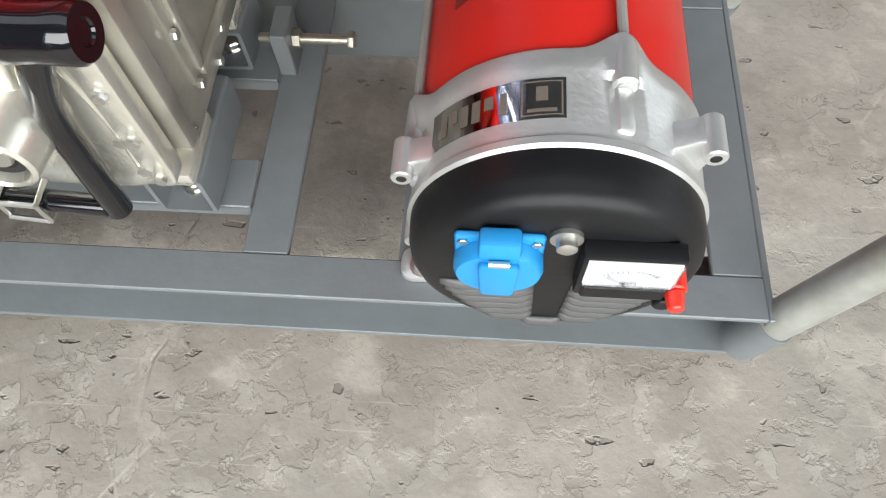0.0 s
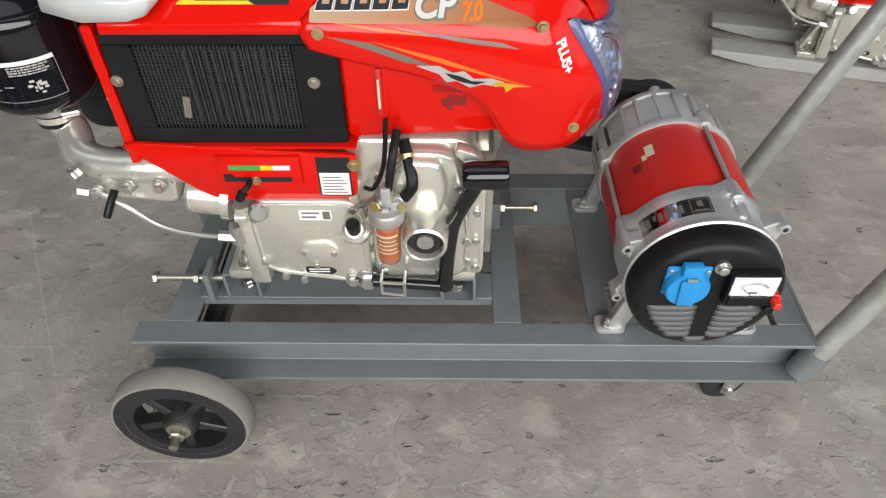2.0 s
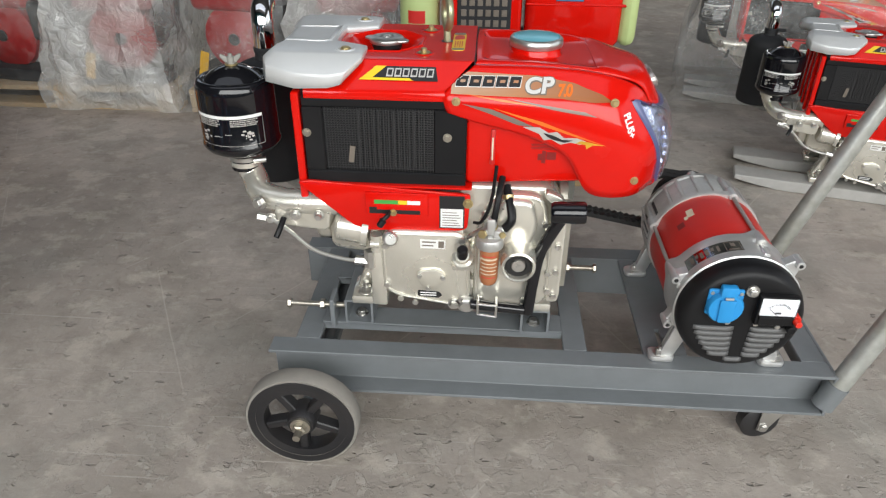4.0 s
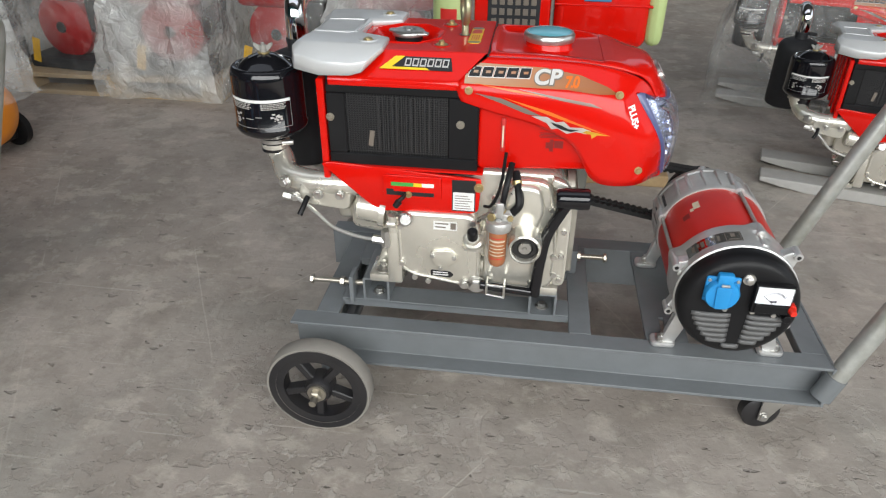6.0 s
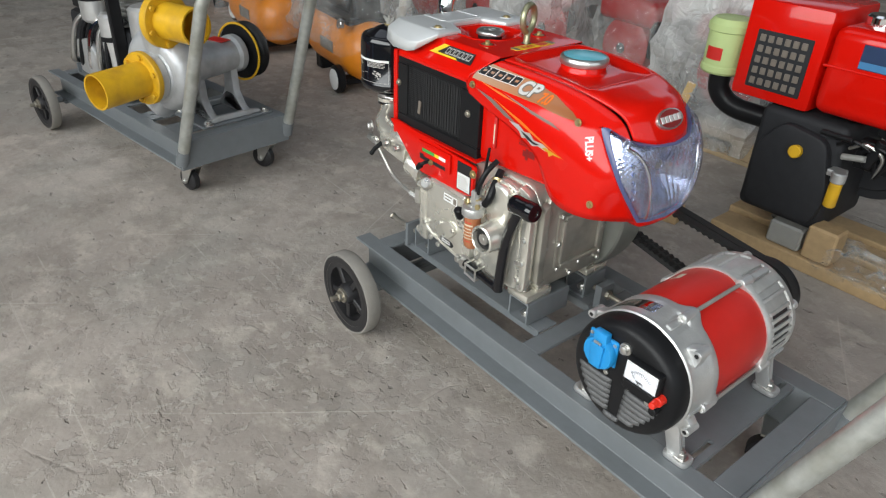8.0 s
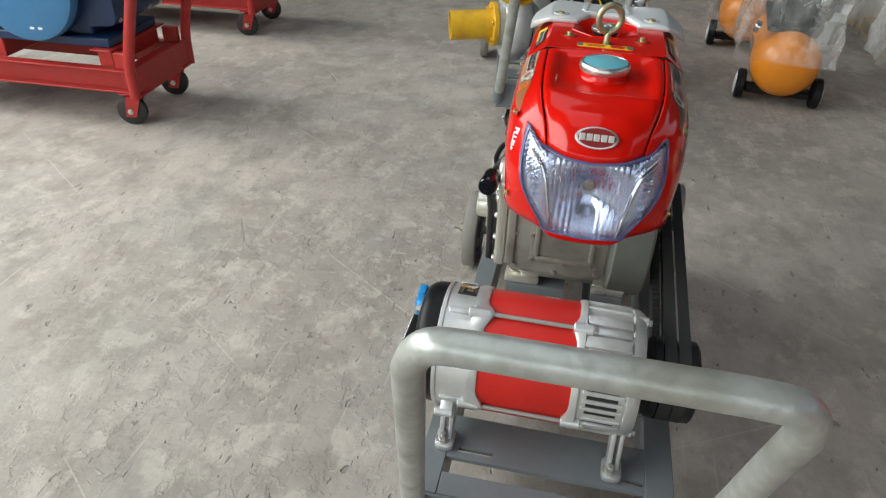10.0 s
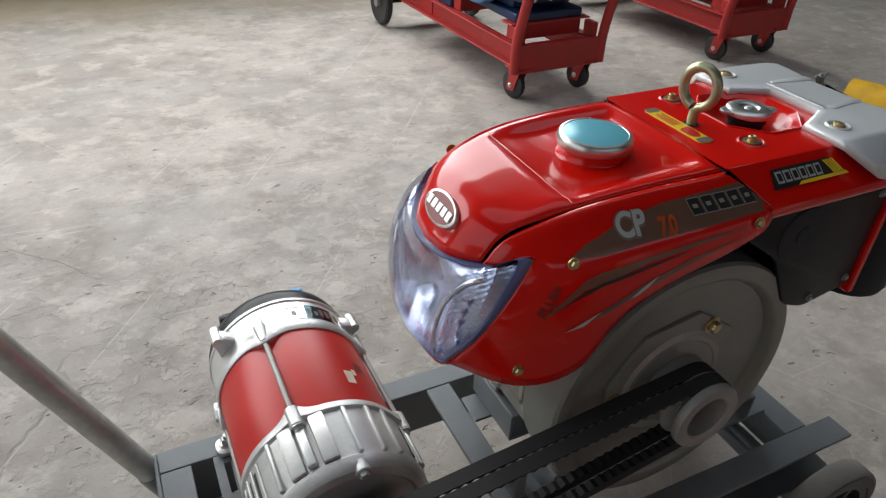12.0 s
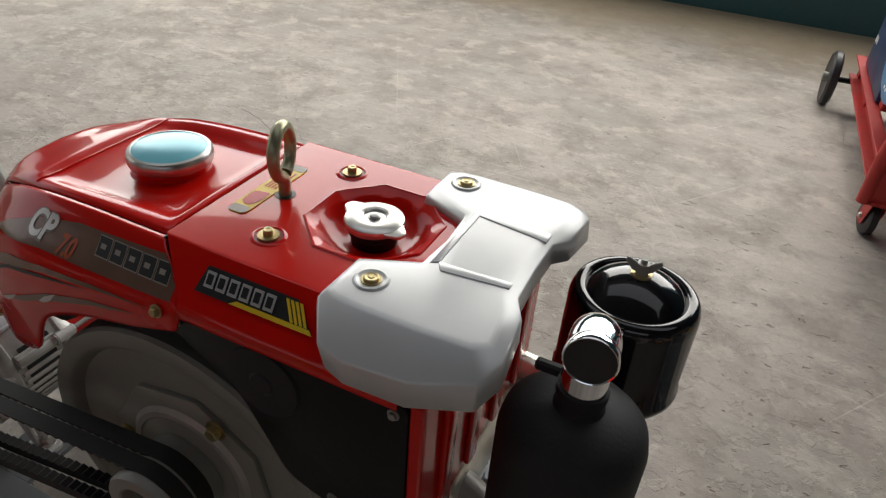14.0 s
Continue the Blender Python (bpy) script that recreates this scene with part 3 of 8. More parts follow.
for x0, x1 in ((0.05, 0.093), (0.516, 0.556), (0.914, 0.955)):
    part("cross_bar", box(x0, x1, NEAR + 0.0385, FAR - 0.0425, TOP - 0.008, TOP - 0.0005, 0.0012, 1), GREY, cart)
for x0, x1, xs in ((0.652, 0.725, 0.686), (0.80, 0.885, 0.868)):
    part("cross_bar", slotted_plate(x0, x1, xs, ((-0.1395, -0.086), (0.112, 0.141))), GREY, cart, "flat steel bar with adjusting slots")
part("end_channel", box(0.9554, 0.961, NEAR, FAR, BOT, TOP - 0.001, 0.001, 1), GREY, cart)
part("end_channel", box(0.052, 0.058, NEAR + 0.04, FAR - 0.044, BOT, TOP - 0.009, 0.001, 1), GREY, cart)
for ya, yb in ((-0.114, -0.064), (0.028, 0.098)):
    part("mount_angle", join(box(0.089, 0.516, ya, yb, TOP, TOP + 0.005, 0.001, 1), box(0.089, 0.516, ya, ya + 0.005, TOP - 0.011, TOP + 0.004, 0.001, 1)), GREY, cart)


def square_tube(x, y0, y1, z, s=0.05, t=0.004):
    o = rounded([(x, z), (x + s, z), (x + s, z + s), (x, z + s)], 0.004, 3)
    i = rounded([(x + t, z + t), (x + s - t, z + t), (x + s - t, z + s - t), (x + t, z + s - t)], 0.003, 3)
    bm = bmesh.new()
    ring = [[bm.verts.new((p[0], y, p[1])) for p in q] for q, y in ((o, y0), (o, y1), (i, y1), (i, y0))]
    n = len(o)
    for a in range(4):
        for k in range(n):
            bm.faces.new((ring[a][k], ring[a][(k + 1) % n], ring[(a + 1) % 4][(k + 1) % n], ring[(a + 1) % 4][k]))
    bmesh.ops.recalc_face_normals(bm, faces=bm.faces[:])
    return bm


for x, y0, y1 in ((0.132, -0.116, -0.010), (0.441, -0.122, -0.010), (0.132, 0.04, 0.1), (0.441, 0.04, 0.1)):
    tube = part("spacer_tube", square_tube(x, y0, y1, TOP + 0.0052), GREY, cart, "square steel tube under the engine foot")
    part("bolt_nut", bolt((x + 0.025, y0 + 0.026, TOP + 0.0095), (0, 0, 1), 0.008, 0.007), STEEL, tube)
# tension bolts with their tabs
for tab, p0, p1, y, z in (((0.107, 0.130), 0.034, 0.130, -0.104, 0.226), ((0.517, 0.533), 0.586, 0.50, 0.058, 0.221)):
    t = part("tension_tab", box(tab[0], tab[0] + 0.008 if tab[0] < 0.3 else tab[1], y - 0.02, y + 0.02, TOP + 0.0008, z + 0.022, 0.001, 1), GREY, cart)
    s = 1 if p1 > p0 else -1
    part("tension_bolt", join(cyl((p0, y, z), (p1, y, z), 0.005, seg=12), bolt((p0, y, z), (-s, 0, 0), 0.009, 0.007, False),
                              lathe([(0, 0), (0.0095, 0), (0.0095, 0.007), (0, 0.007)], ((tab[0] - s * 0.02 if s > 0 else tab[1] + 0.0003), y, z), (1, 0, 0), 6)), DULLZINC, t, "zinc plated tension bolt")
# axle, wheels, casters
part("axle", join(cyl((0.078, -0.25, 0.097), (0.078, 0.26, 0.097), 0.011, seg=16), box(0.060, 0.096, -0.19, 0.19, 0.082, 0.1025, 0.002, 1)), GREY, cart)
cart_wheel("wheel", cart, (0.078, -0.252, 0.097), -1)
cart_wheel("wheel", cart, (0.078, 0.228, 0.097), 1)
caster(cart, 0.905, -0.135, BOT, toe=0.15)
caster(cart, 0.905, 0.14, BOT, toe=0.4)
# push handle
HX = lambda z: 0.962 + 0.362 * (z - 0.15)
HT = 0.646
HN = lambda z: -0.187 + 0.076 * (z - 0.15)
HF = lambda z: 0.184 + 0.020 * (z - 0.15)
run = [(HX(z), HN(z), z) for z in (0.128, 0.3, 0.52)]
corner = [(HX(HT - 0.05), HN(HT - 0.05), HT - 0.05), (HX(HT - 0.02), HN(HT) + 0.008, HT - 0.02), (HX(HT - 0.004), HN(HT) + 0.025, HT - 0.004), (HX(HT), HN(HT) + 0.06, HT)]
corner_far = [(HX(HT), HF(HT) - 0.06, HT), (HX(HT - 0.004), HF(HT) - 0.025, HT - 0.004), (HX(HT - 0.02), HF(HT) - 0.008, HT - 0.02), (HX(HT - 0.05), HF(HT - 0.05), HT - 0.05)]
part("push_handle", pipe(run + spline(corner, 5) + spline(corner_far, 5) + [(HX(z), HF(z), z) for z in (0.52, 0.3, 0.128)], 0.0168, 24), GALV, cart, "galvanised steel pipe push handle")
for side in (HN, HF):
    part("handle_socket", pipe([(HX(0.124), side(0.124), 0.124), (HX(0.168), side(0.168), 0.168)], 0.0186, 24), GREY, cart, "grey painted pipe stub welded to the rail")


# ---------------------------------------------------------------- the diesel engine
engine = thing("diesel_engine", (0.34, 0, 0.245), "red single-cylinder diesel engine with silver crankcase and headlight", "engine")

# hood: half sections from the lower edge over the shoulder to the middle, from the rear to the lens
HOOD = [
    [(0.312, 0.1425, 0.604), (0.307, 0.1435, 0.616), (0.306, 0.1395, 0.6305), (0.325, 0.1215, 0.6475), (0.349, 0.100, 0.664), (0.349, 0.05, 0.6685), (0.349, 0, 0.669)],
    [(0.36, 0.1440, 0.590), (0.362, 0.1450, 0.606), (0.364, 0.1405, 0.628), (0.366, 0.1215, 0.647), (0.368, 0.100, 0.664), (0.37, 0.05, 0.6685), (0.37, 0, 0.669)],
    [(0.43, 0.1440, 0.572), (0.432, 0.1455, 0.598), (0.434, 0.1395, 0.626), (0.438, 0.1195, 0.6455), (0.44, 0.098, 0.663), (0.44, 0.05, 0.665), (0.44, 0, 0.665)],
    [(0.487, 0.1425, 0.542), (0.495, 0.1450, 0.582), (0.502, 0.1365, 0.620), (0.507, 0.1155, 0.641), (0.511, 0.094, 0.657), (0.514, 0.05, 0.658), (0.515, 0, 0.658)],
    [(0.526, 0.138, 0.482), (0.546, 0.1405, 0.556), (0.552, 0.1280, 0.607), (0.556, 0.1080, 0.630), (0.561, 0.087, 0.644), (0.569, 0.046, 0.648), (0.572, 0, 0.649)],
    [(0.590, 0.124, 0.472), (0.598, 0.125, 0.545), (0.572, 0.1165, 0.606), (0.584, 0.096, 0.620), (0.594, 0.078, 0.6265), (0.606, 0.044, 0.636), (0.609, 0, 0.6385)],
    [(0.6400, 0.062, 0.469), (0.622, 0.107, 0.545), (0.577, 0.106, 0.616), (0.600, 0.087, 0.604), (0.613, 0.072, 0.599), (0.633, 0.040, 0.594), (0.640, 0, 0.592)],
]


def hood_grid(steps=6):
    cols = [spline(row, steps) for row in HOOD]
    n = len(cols[0])
    lines = [spline([c[k] for c in cols], steps) for k in range(n)]
    return [[lines[k][i] for k in range(n)] for i in range(len(lines[0]))]


GRID = hood_grid()
SEAM = 24                     # the column of the seam between side panel and tank cover


def patch(rows, mirror=1):
    bm = bmesh.new()
    vs = [[bm.verts.new((p.x, p.y * mirror, p.z)) for p in row] for row in rows]
    for a in range(len(vs) - 1):
        for k in range(len(vs[0]) - 1):
            bm.faces.new((vs[a][k], vs[a][k + 1], vs[a + 1][k + 1], vs[a + 1][k]))
    return bm


def shell(ob, t):
    md = ob.modifiers.new("sheet", "SOLIDIFY")
    md.thickness, md.offset = t, -1
    return ob


def upward(bm):
    """Normals away from the inside of the hood."""
    c = Vector((0.44, 0, 0.54))
    bmesh.ops.recalc_face_normals(bm, faces=bm.faces[:])
    s = sum((f.calc_center_median() - c).dot(f.normal) for f in bm.faces)
    if s < 0:
        bmesh.ops.reverse_faces(bm, faces=bm.faces[:])
    return bm


panels = {}
for name, mir in (("near", -1), ("far", 1)):
    rows = [row[:SEAM] + [row[SEAM] + Vector((0, 0.0012, -0.0006))] for row in GRID]
    panels[name] = shell(part("side_panel", upward(patch(rows, mir)), RED, engine, "glossy red sheet side panel with decals", 60), 0.003)
tank_rows = []
for row in GRID:
    half = [p.copy() for p in row[SEAM:]]
    half[0] += Vector((0, -0.0012, -0.0004))
    for p in half:
        # shallow pressed field round the filler and raised front bonnet
        f = max(0.0, min(1.0, (0.080 - abs(p.y)) / 0.008)) * max(0.0, min(1.0, (p.x - 0.358) / 0.008)) * max(0.0, min(1.0, (0.535 - p.x) / 0.05))
        p.z -= 0.0085 * f
        # the front bonnet stands a little proud of the tank field
        p.z += 0.0032 * max(0.0, min(1.0, (p.x - 0.524) / 0.007)) * max(0.0, min(1.0, (0.088 - abs(p.y)) / 0.008)) * max(0.0, min(1.0, (0.632 - p.x) / 0.03))
    tank_rows.append([Vector((p.x, -p.y, p.z)) for p in half] + [p for p in reversed(half[:-1])])
tank_cover = shell(part("tank_cover", upward(patch(tank_rows)), RED, engine, "glossy red tank cover", 60), 0.003)

# headlight: rim, reflector, bulb, lens
OUT = [p for p in GRID[-1]]
outline = [Vector((p.x, -p.y, p.z)) for p in OUT] + [p.copy() for p in reversed(OUT[:-1])]
bottom = [Vector((0.6455, 0.045, 0.468)), Vector((0.648, 0.0, 0.4655)), Vector((0.6455, -0.045, 0.468))]
outline += bottom
LC = Vector((0.0, 0.0, 0.532))
# red chin under the headlight, folded back below
brow = spline([Vector((x, s_ * y, z)) for s_, x, y, z in ((-1, 0.6385, 0.067, 0.4765), (-1, 0.6405, 0.061, 0.4695), (-1, 0.6460, 0.045, 0.4672), (-1, 0.6485, 0.020, 0.4652), (1, 0.6485, 0.020, 0.4652), (1, 0.6460, 0.045, 0.4672), (1, 0.6405, 0.061, 0.4695), (1, 0.6385, 0.067, 0.4765))], 4)
drop = lambda p: 0.0115 * min(1.0, max(0.25, (0.072 - abs(p.y)) / 0.022))
chin_rows = [[p + Vector((0.0012, 0, 0.001)) for p in brow], [p + Vector((-0.0005, 0, -drop(p) * 0.6)) for p in brow], [p + Vector((-0.005, 0, -drop(p))) for p in brow], [p + Vector((-0.014, 0, -drop(p) * 1.15)) for p in brow], [p + Vector((-0.05, 0, -drop(p) * 1.1)) for p in brow]]
part("chin", upward(patch(chin_rows)), RED, engine, "red lip folded under the headlight", 60)


def lens_ring(k, push, bulge=0.0):
    """The outline drawn in by the factor k and moved along x."""
    out = []
    for p in outline:
        q = Vector((p.x, p.y * k, LC.z + (p.z - LC.z) * k))
        base = 0.664 - 2.6 * q.y ** 2 - 2.2 * (q.z - 0.525) ** 2 * (1.6 if q.z > 0.525 else 1.0)
        q.x = p.x * (1 - bulge) + base * bulge + push
        out.append(q)
    return out


def ringed(rings, cap=True):
    bm = bmesh.new()
    vs = [[bm.verts.new(p) for p in r] for r in rings]
    n = len(vs[0])
    for A, B in zip(vs, vs[1:]):
        for k in range(n):
            bm.faces.new((A[k], A[(k + 1) % n], B[(k + 1) % n], B[k]))
    if cap:
        c = bm.verts.new(sum((v.co for v in vs[-1]), Vector()) / n)
        for k in range(n):
            bm.faces.new((vs[-1][k], vs[-1][(k + 1) % n], c))
    bmesh.ops.recalc_face_normals(bm, faces=bm.faces[:])
    if sum(f.normal.x for f in bm.faces) < 0:
        bmesh.ops.reverse_faces(bm, faces=bm.faces[:])
    return bm


headlight = part("headlight", ringed([lens_ring(1.0, -0.004, 0), lens_ring(1.0, 0.002, 0.05), lens_ring(0.986, 0.0035, 0.2), lens_ring(0.964, 0.0025, 0.34), lens_ring(0.956, -0.006, 0.4)], False), BEZEL, engine, "clear headlight with blue-grey rim")
lens = part("lens", ringed([lens_ring(0.966, 0.0012, 0.33), lens_ring(0.94, 0.003, 0.55), lens_ring(0.88, 0.003, 0.86), lens_ring(0.8, 0.003, 0.97)] + [lens_ring(k / 10, 0.003, 1.0) for k in (7, 6, 5, 4, 3, 2, 1)]), LENS, headlight, "clear glossy lens")
lens.visible_shadow = False


def lens_base(y, z):
    return 0.664 - 2.6 * y * y - 2.2 * (z - 0.525) ** 2 * (1.6 if z > 0.525 else 1.0)


RIM = sorted((math.atan2(p.z - LC.z, p.y), math.hypot(p.y, p.z - LC.z), p.x) for p in outline)
RIM = [(a - 2 * math.pi, r, x) for a, r, x in RIM[-1:]] + RIM + [(a + 2 * math.pi, r, x) for a, r, x in RIM[:1]]


def rim_share(y, z):
    """How far out a point lies towards the rim (1: on it), and the rim's x beside it."""
    a = math.atan2(z - LC.z, y)
    for (a0, r0, x0), (a1, r1, x1) in zip(RIM, RIM[1:]):
        if a0 <= a <= a1:
            t = (a - a0) / max(1e-9, a1 - a0)
            return math.hypot(y, z - LC.z) / (r0 + (r1 - r0) * t), x0 + (x1 - x0) * t
    return 2.0, 0.6


def lens_front(y, z):
    """The lens's surface: full bulge in the middle, meeting the rim at its edge."""
    k, x = rim_share(y, z)
    marks = ((0.0, 1.0), (0.7, 1.0), (0.8, 0.97), (0.88, 0.86), (0.94, 0.55), (0.966, 0.33), (1.02, 0.0), (9.0, 0.0))
    for (k0, b0), (k1, b1) in zip(marks, marks[1:]):
        if k <= k1:
            b_ = b0 + (b1 - b0) * (k - k0) / (k1 - k0)
            break
    return x * (1 - b_) + lens_base(y, z) * b_, k


def reflector():
    bm = bmesh.new()
    ny, nz = 200, 72
    vs, share = {}, {}
    for a in range(ny + 1):
        for c in range(nz + 1):
            y, z = -0.113 + 0.226 * a / ny, 0.452 + 0.172 * c / nz
            front, k = lens_front(y, z)
            dip = 0.040 * math.exp(-((y / 0.046) ** 2 + ((z - 0.535) / 0.046) ** 2))
            flute = 0.0006 * math.sin(y * 2 * math.pi / 0.0085) * (1.0 if 0.016 < abs(y) < 0.056 - 0.12 * (0.56 - z) else 0.0)
            knurl = 0.0010 * math.sin(y * 2 * math.pi / 0.007) * math.sin(z * 2 * math.pi / 0.007) * (1.0 if abs(y) >= 0.064 or z < 0.492 else 0.0)
            vs[a, c] = bm.verts.new((front - 0.0065 - dip + flute + knurl, y, z))
            share[a, c] = k
    for a in range(ny):
        for c in range(nz):
            ids = ((a, c), (a + 1, c), (a + 1, c + 1), (a, c + 1))
            if max(share[i] for i in ids) < 0.985:
                bm.faces.new([vs[i] for i in ids])
    loose = [v for v in bm.verts if not v.link_faces]
    bmesh.ops.delete(bm, geom=loose, context="VERTS")
    return bm


part("reflector", reflector(), REFLECTOR, headlight, "fluted silver reflector", 60)
part("bulb", cyl((0.602, 0, 0.547), (0.622, 0, 0.547), 0.0085, seg=20, b=0.002), GREYINK, headlight)
for s in (-1, 1):
    part("divider", pipe(spline([(lens_front(y, z)[0] - 0.0035, s * y, z) for y, z in ((0.050, 0.476), (0.054, 0.498), (0.060, 0.532), (0.067, 0.562), (0.078, 0.583), (0.091, 0.594))], 6), 0.0030, 10), CHROME, headlight, "curved chrome divider")
    for k in range(5):
        z = 0.512 + k * 0.0135
        y = 0.078 + 0.12 * (z - 0.505)
        x = lens_front(y, z)[0] - 0.007
        part("serration", prism([(s * (y - 0.008), z), (s * (y + 0.006), z), (s * (y + 0.004), z + 0.0075)], "x", x, x + 0.004, 0.0008, 1), REFLECTOR, headlight)
part("bulb_ring", lathe([(0.0085, 0.0), (0.0105, 0.004), (0.0125, 0.004), (0.0150, -0.004)], (0.617, 0, 0.547), (1, 0, 0), 30), REFLECTOR, headlight)
part("hood_backing", prism([(0.33, 0.60), (0.45, 0.565), (0.535, 0.48), (0.595, 0.478), (0.60, 0.56), (0.575, 0.60), (0.54, 0.628), (0.34, 0.652)], "y", -0.098, 0.098, 0.01, 2), BLACK_MATT, engine)

# fuel tank behind the panels
part("fuel_tank", prism([(0.338, 0.494), (0.345, 0.488), (0.51, 0.497), (0.53, 0.50), (0.53, 0.62), (0.338, 0.62)], "y", -0.132, 0.045, 0.006, 3), RED, engine, "red painted fuel tank")

# fine seam across the cover where the front bonnet begins
seam = []
for col_ in zip(*tank_rows):
    for p, q in zip(col_, col_[1:]):
        if min(p.x, q.x) <= 0.5255 < max(p.x, q.x) and abs(p.y) < 0.089:
            seam.append(p.lerp(q, (0.5255 - p.x) / (q.x - p.x)))
            break
part("bonnet_seam", pipe(seam, 0.0012, 6), RED, tank_cover)

# rear hood with the octagonal well for the radiator cap
def rear_hood():
    z1, z0 = 0.668, 0.620
    x0, x1, w = 0.104, 0.3472, 0.1195
    cx, cy, r = 0.208, -0.004, 0.064
    bm = bmesh.new()
    oct_ = [(cx + r * math.cos(math.radians(22.5 + 45 * k)) * 1.0, cy + r * math.sin(math.radians(22.5 + 45 * k)) * 1.05) for k in range(8)]
    side = 6
    rim = [tuple(Vector(oct_[k]).lerp(Vector(oct_[(k + 1) % 8]), j / side)) for k in range(8) for j in range(side)]
    o = [bm.verts.new((x, y, z1)) for x, y in rim]
    # thin raised ridge, sloping shoulder, then a round bowl
    steps = []
    for share, scale, radius, dz in ((0, 0.985, 0, 0.0014), (0, 0.965, 0, 0.0016), (0, 0.945, 0, 0.0004), (0.8, 0.90, 0.0525, -0.0025), (1, 0, 0.0500, -0.0045), (1, 0, 0.0465, -0.0095), (1, 0, 0.0410, -0.0150), (1, 0, 0.0340, -0.0185), (1, 0, 0.0250, -0.0200)):
        ring = []
        for x, y in rim:
            d = Vector((x - cx, y - cy))
            q = (d * scale).lerp(d.normalized() * radius, share)
            ring.append(bm.verts.new((cx + q.x, cy + q.y, z1 + dz)))
        steps.append(ring)
    outer = [(x1, w - 0.018), (cx + 0.03, w - 0.018), (cx - 0.03, w - 0.018), (x0, w - 0.018), (x0, -w + 0.018), (cx - 0.03, -w + 0.018), (cx + 0.03, -w + 0.018), (x1, -w + 0.018)]
    e = [bm.verts.new((x, y, z1)) for x, y in outer]
    n = len(rim)
    for k in range(8):
        arc = [o[(k * side + j) % n] for j in range(side + 1)]
        bm.faces.new([e[k], e[(k + 1) % 8]] + arc[::-1])
    for A, B in zip([o] + steps, steps):
        for a in range(n):
            bm.faces.new((A[a], A[(a + 1) % n], B[(a + 1) % n], B[a]))
    bm.faces.new(steps[-1])
    for s, ids in ((1, (0, 1, 2, 3)), (-1, (4, 5, 6, 7))):
        prev = [e[i] for i in ids]
        for dy, dz in ((0.003, 0.001), (0.020, 0.0178), (0.0365, 0.0335), (0.0395, 0.0375), (0.0405, 0.042), (0.0405, z1 - z0)):
            row = [bm.verts.new((outer[i][0] - (0.0397 * min(1.0, dy / 0.0365) if outer[i][0] == x1 else 0.0), outer[i][1] + s * dy, z1 - dz)) for i in ids]
            for k in range(3):
                bm.faces.new((prev[k], prev[k + 1], row[k + 1], row[k]))
            prev = row
    bmesh.ops.recalc_face_normals(bm, faces=bm.faces[:])
    if sum(f.normal.z for f in bm.faces) < 0:
        bmesh.ops.reverse_faces(bm, faces=bm.faces[:])
    return bm


rear = shell(part("radiator_cover", rear_hood(), RED, engine, "glossy red radiator top cover", 24), 0.003)
flat_normals = rear.modifiers.new("flat_normals", "WEIGHTED_NORMAL")
flat_normals.keep_sharp, flat_normals.weight = True, 100
# black strip paints the dark of the gap between the two covers
part("seam_trim", box(0.3474, 0.349, -0.104, 0.104, 0.640, 0.6645), INK, engine)
# white rear guard with two arms
# half outline in three rings: flat top, crease, lower edge
GUARD = (
    ((0.182, 0.106), (0.187, 0.115, 0.6745), (0.188, 0.116, 0.667)),
    ((0.180, 0.066), (0.186, 0.059, 0.6745), (0.187, 0.058, 0.667)),
    ((0.136, 0.046), (0.137, 0.037, 0.6750), (0.138, 0.036, 0.667)),
    ((0.130, 0.000), (0.136, 0.000, 0.6750), (0.137, 0.000, 0.667)),
    ((0.064, 0.000), (0.056, 0.000, 0.6745), (0.055, 0.000, 0.655)),
    ((0.064, 0.046), (0.055, 0.042, 0.6745), (0.054, 0.043, 0.654)),
    ((0.056, 0.064), (0.045, 0.060, 0.6715), (0.044, 0.061, 0.650)),
    ((0.052, 0.104), (0.041, 0.108, 0.6690), (0.039, 0.109, 0.646)),
    ((0.064, 0.112), (0.050, 0.130, 0.6630), (0.049, 0.133, 0.640)),
    ((0.100, 0.114), (0.094, 0.147, 0.6580), (0.094, 0.149, 0.636)),
    ((0.150, 0.114), (0.144, 0.151, 0.6570), (0.142, 0.153, 0.639)),
    ((0.174, 0.112), (0.168, 0.146, 0.6600), (0.160, 0.149, 0.643)),
)


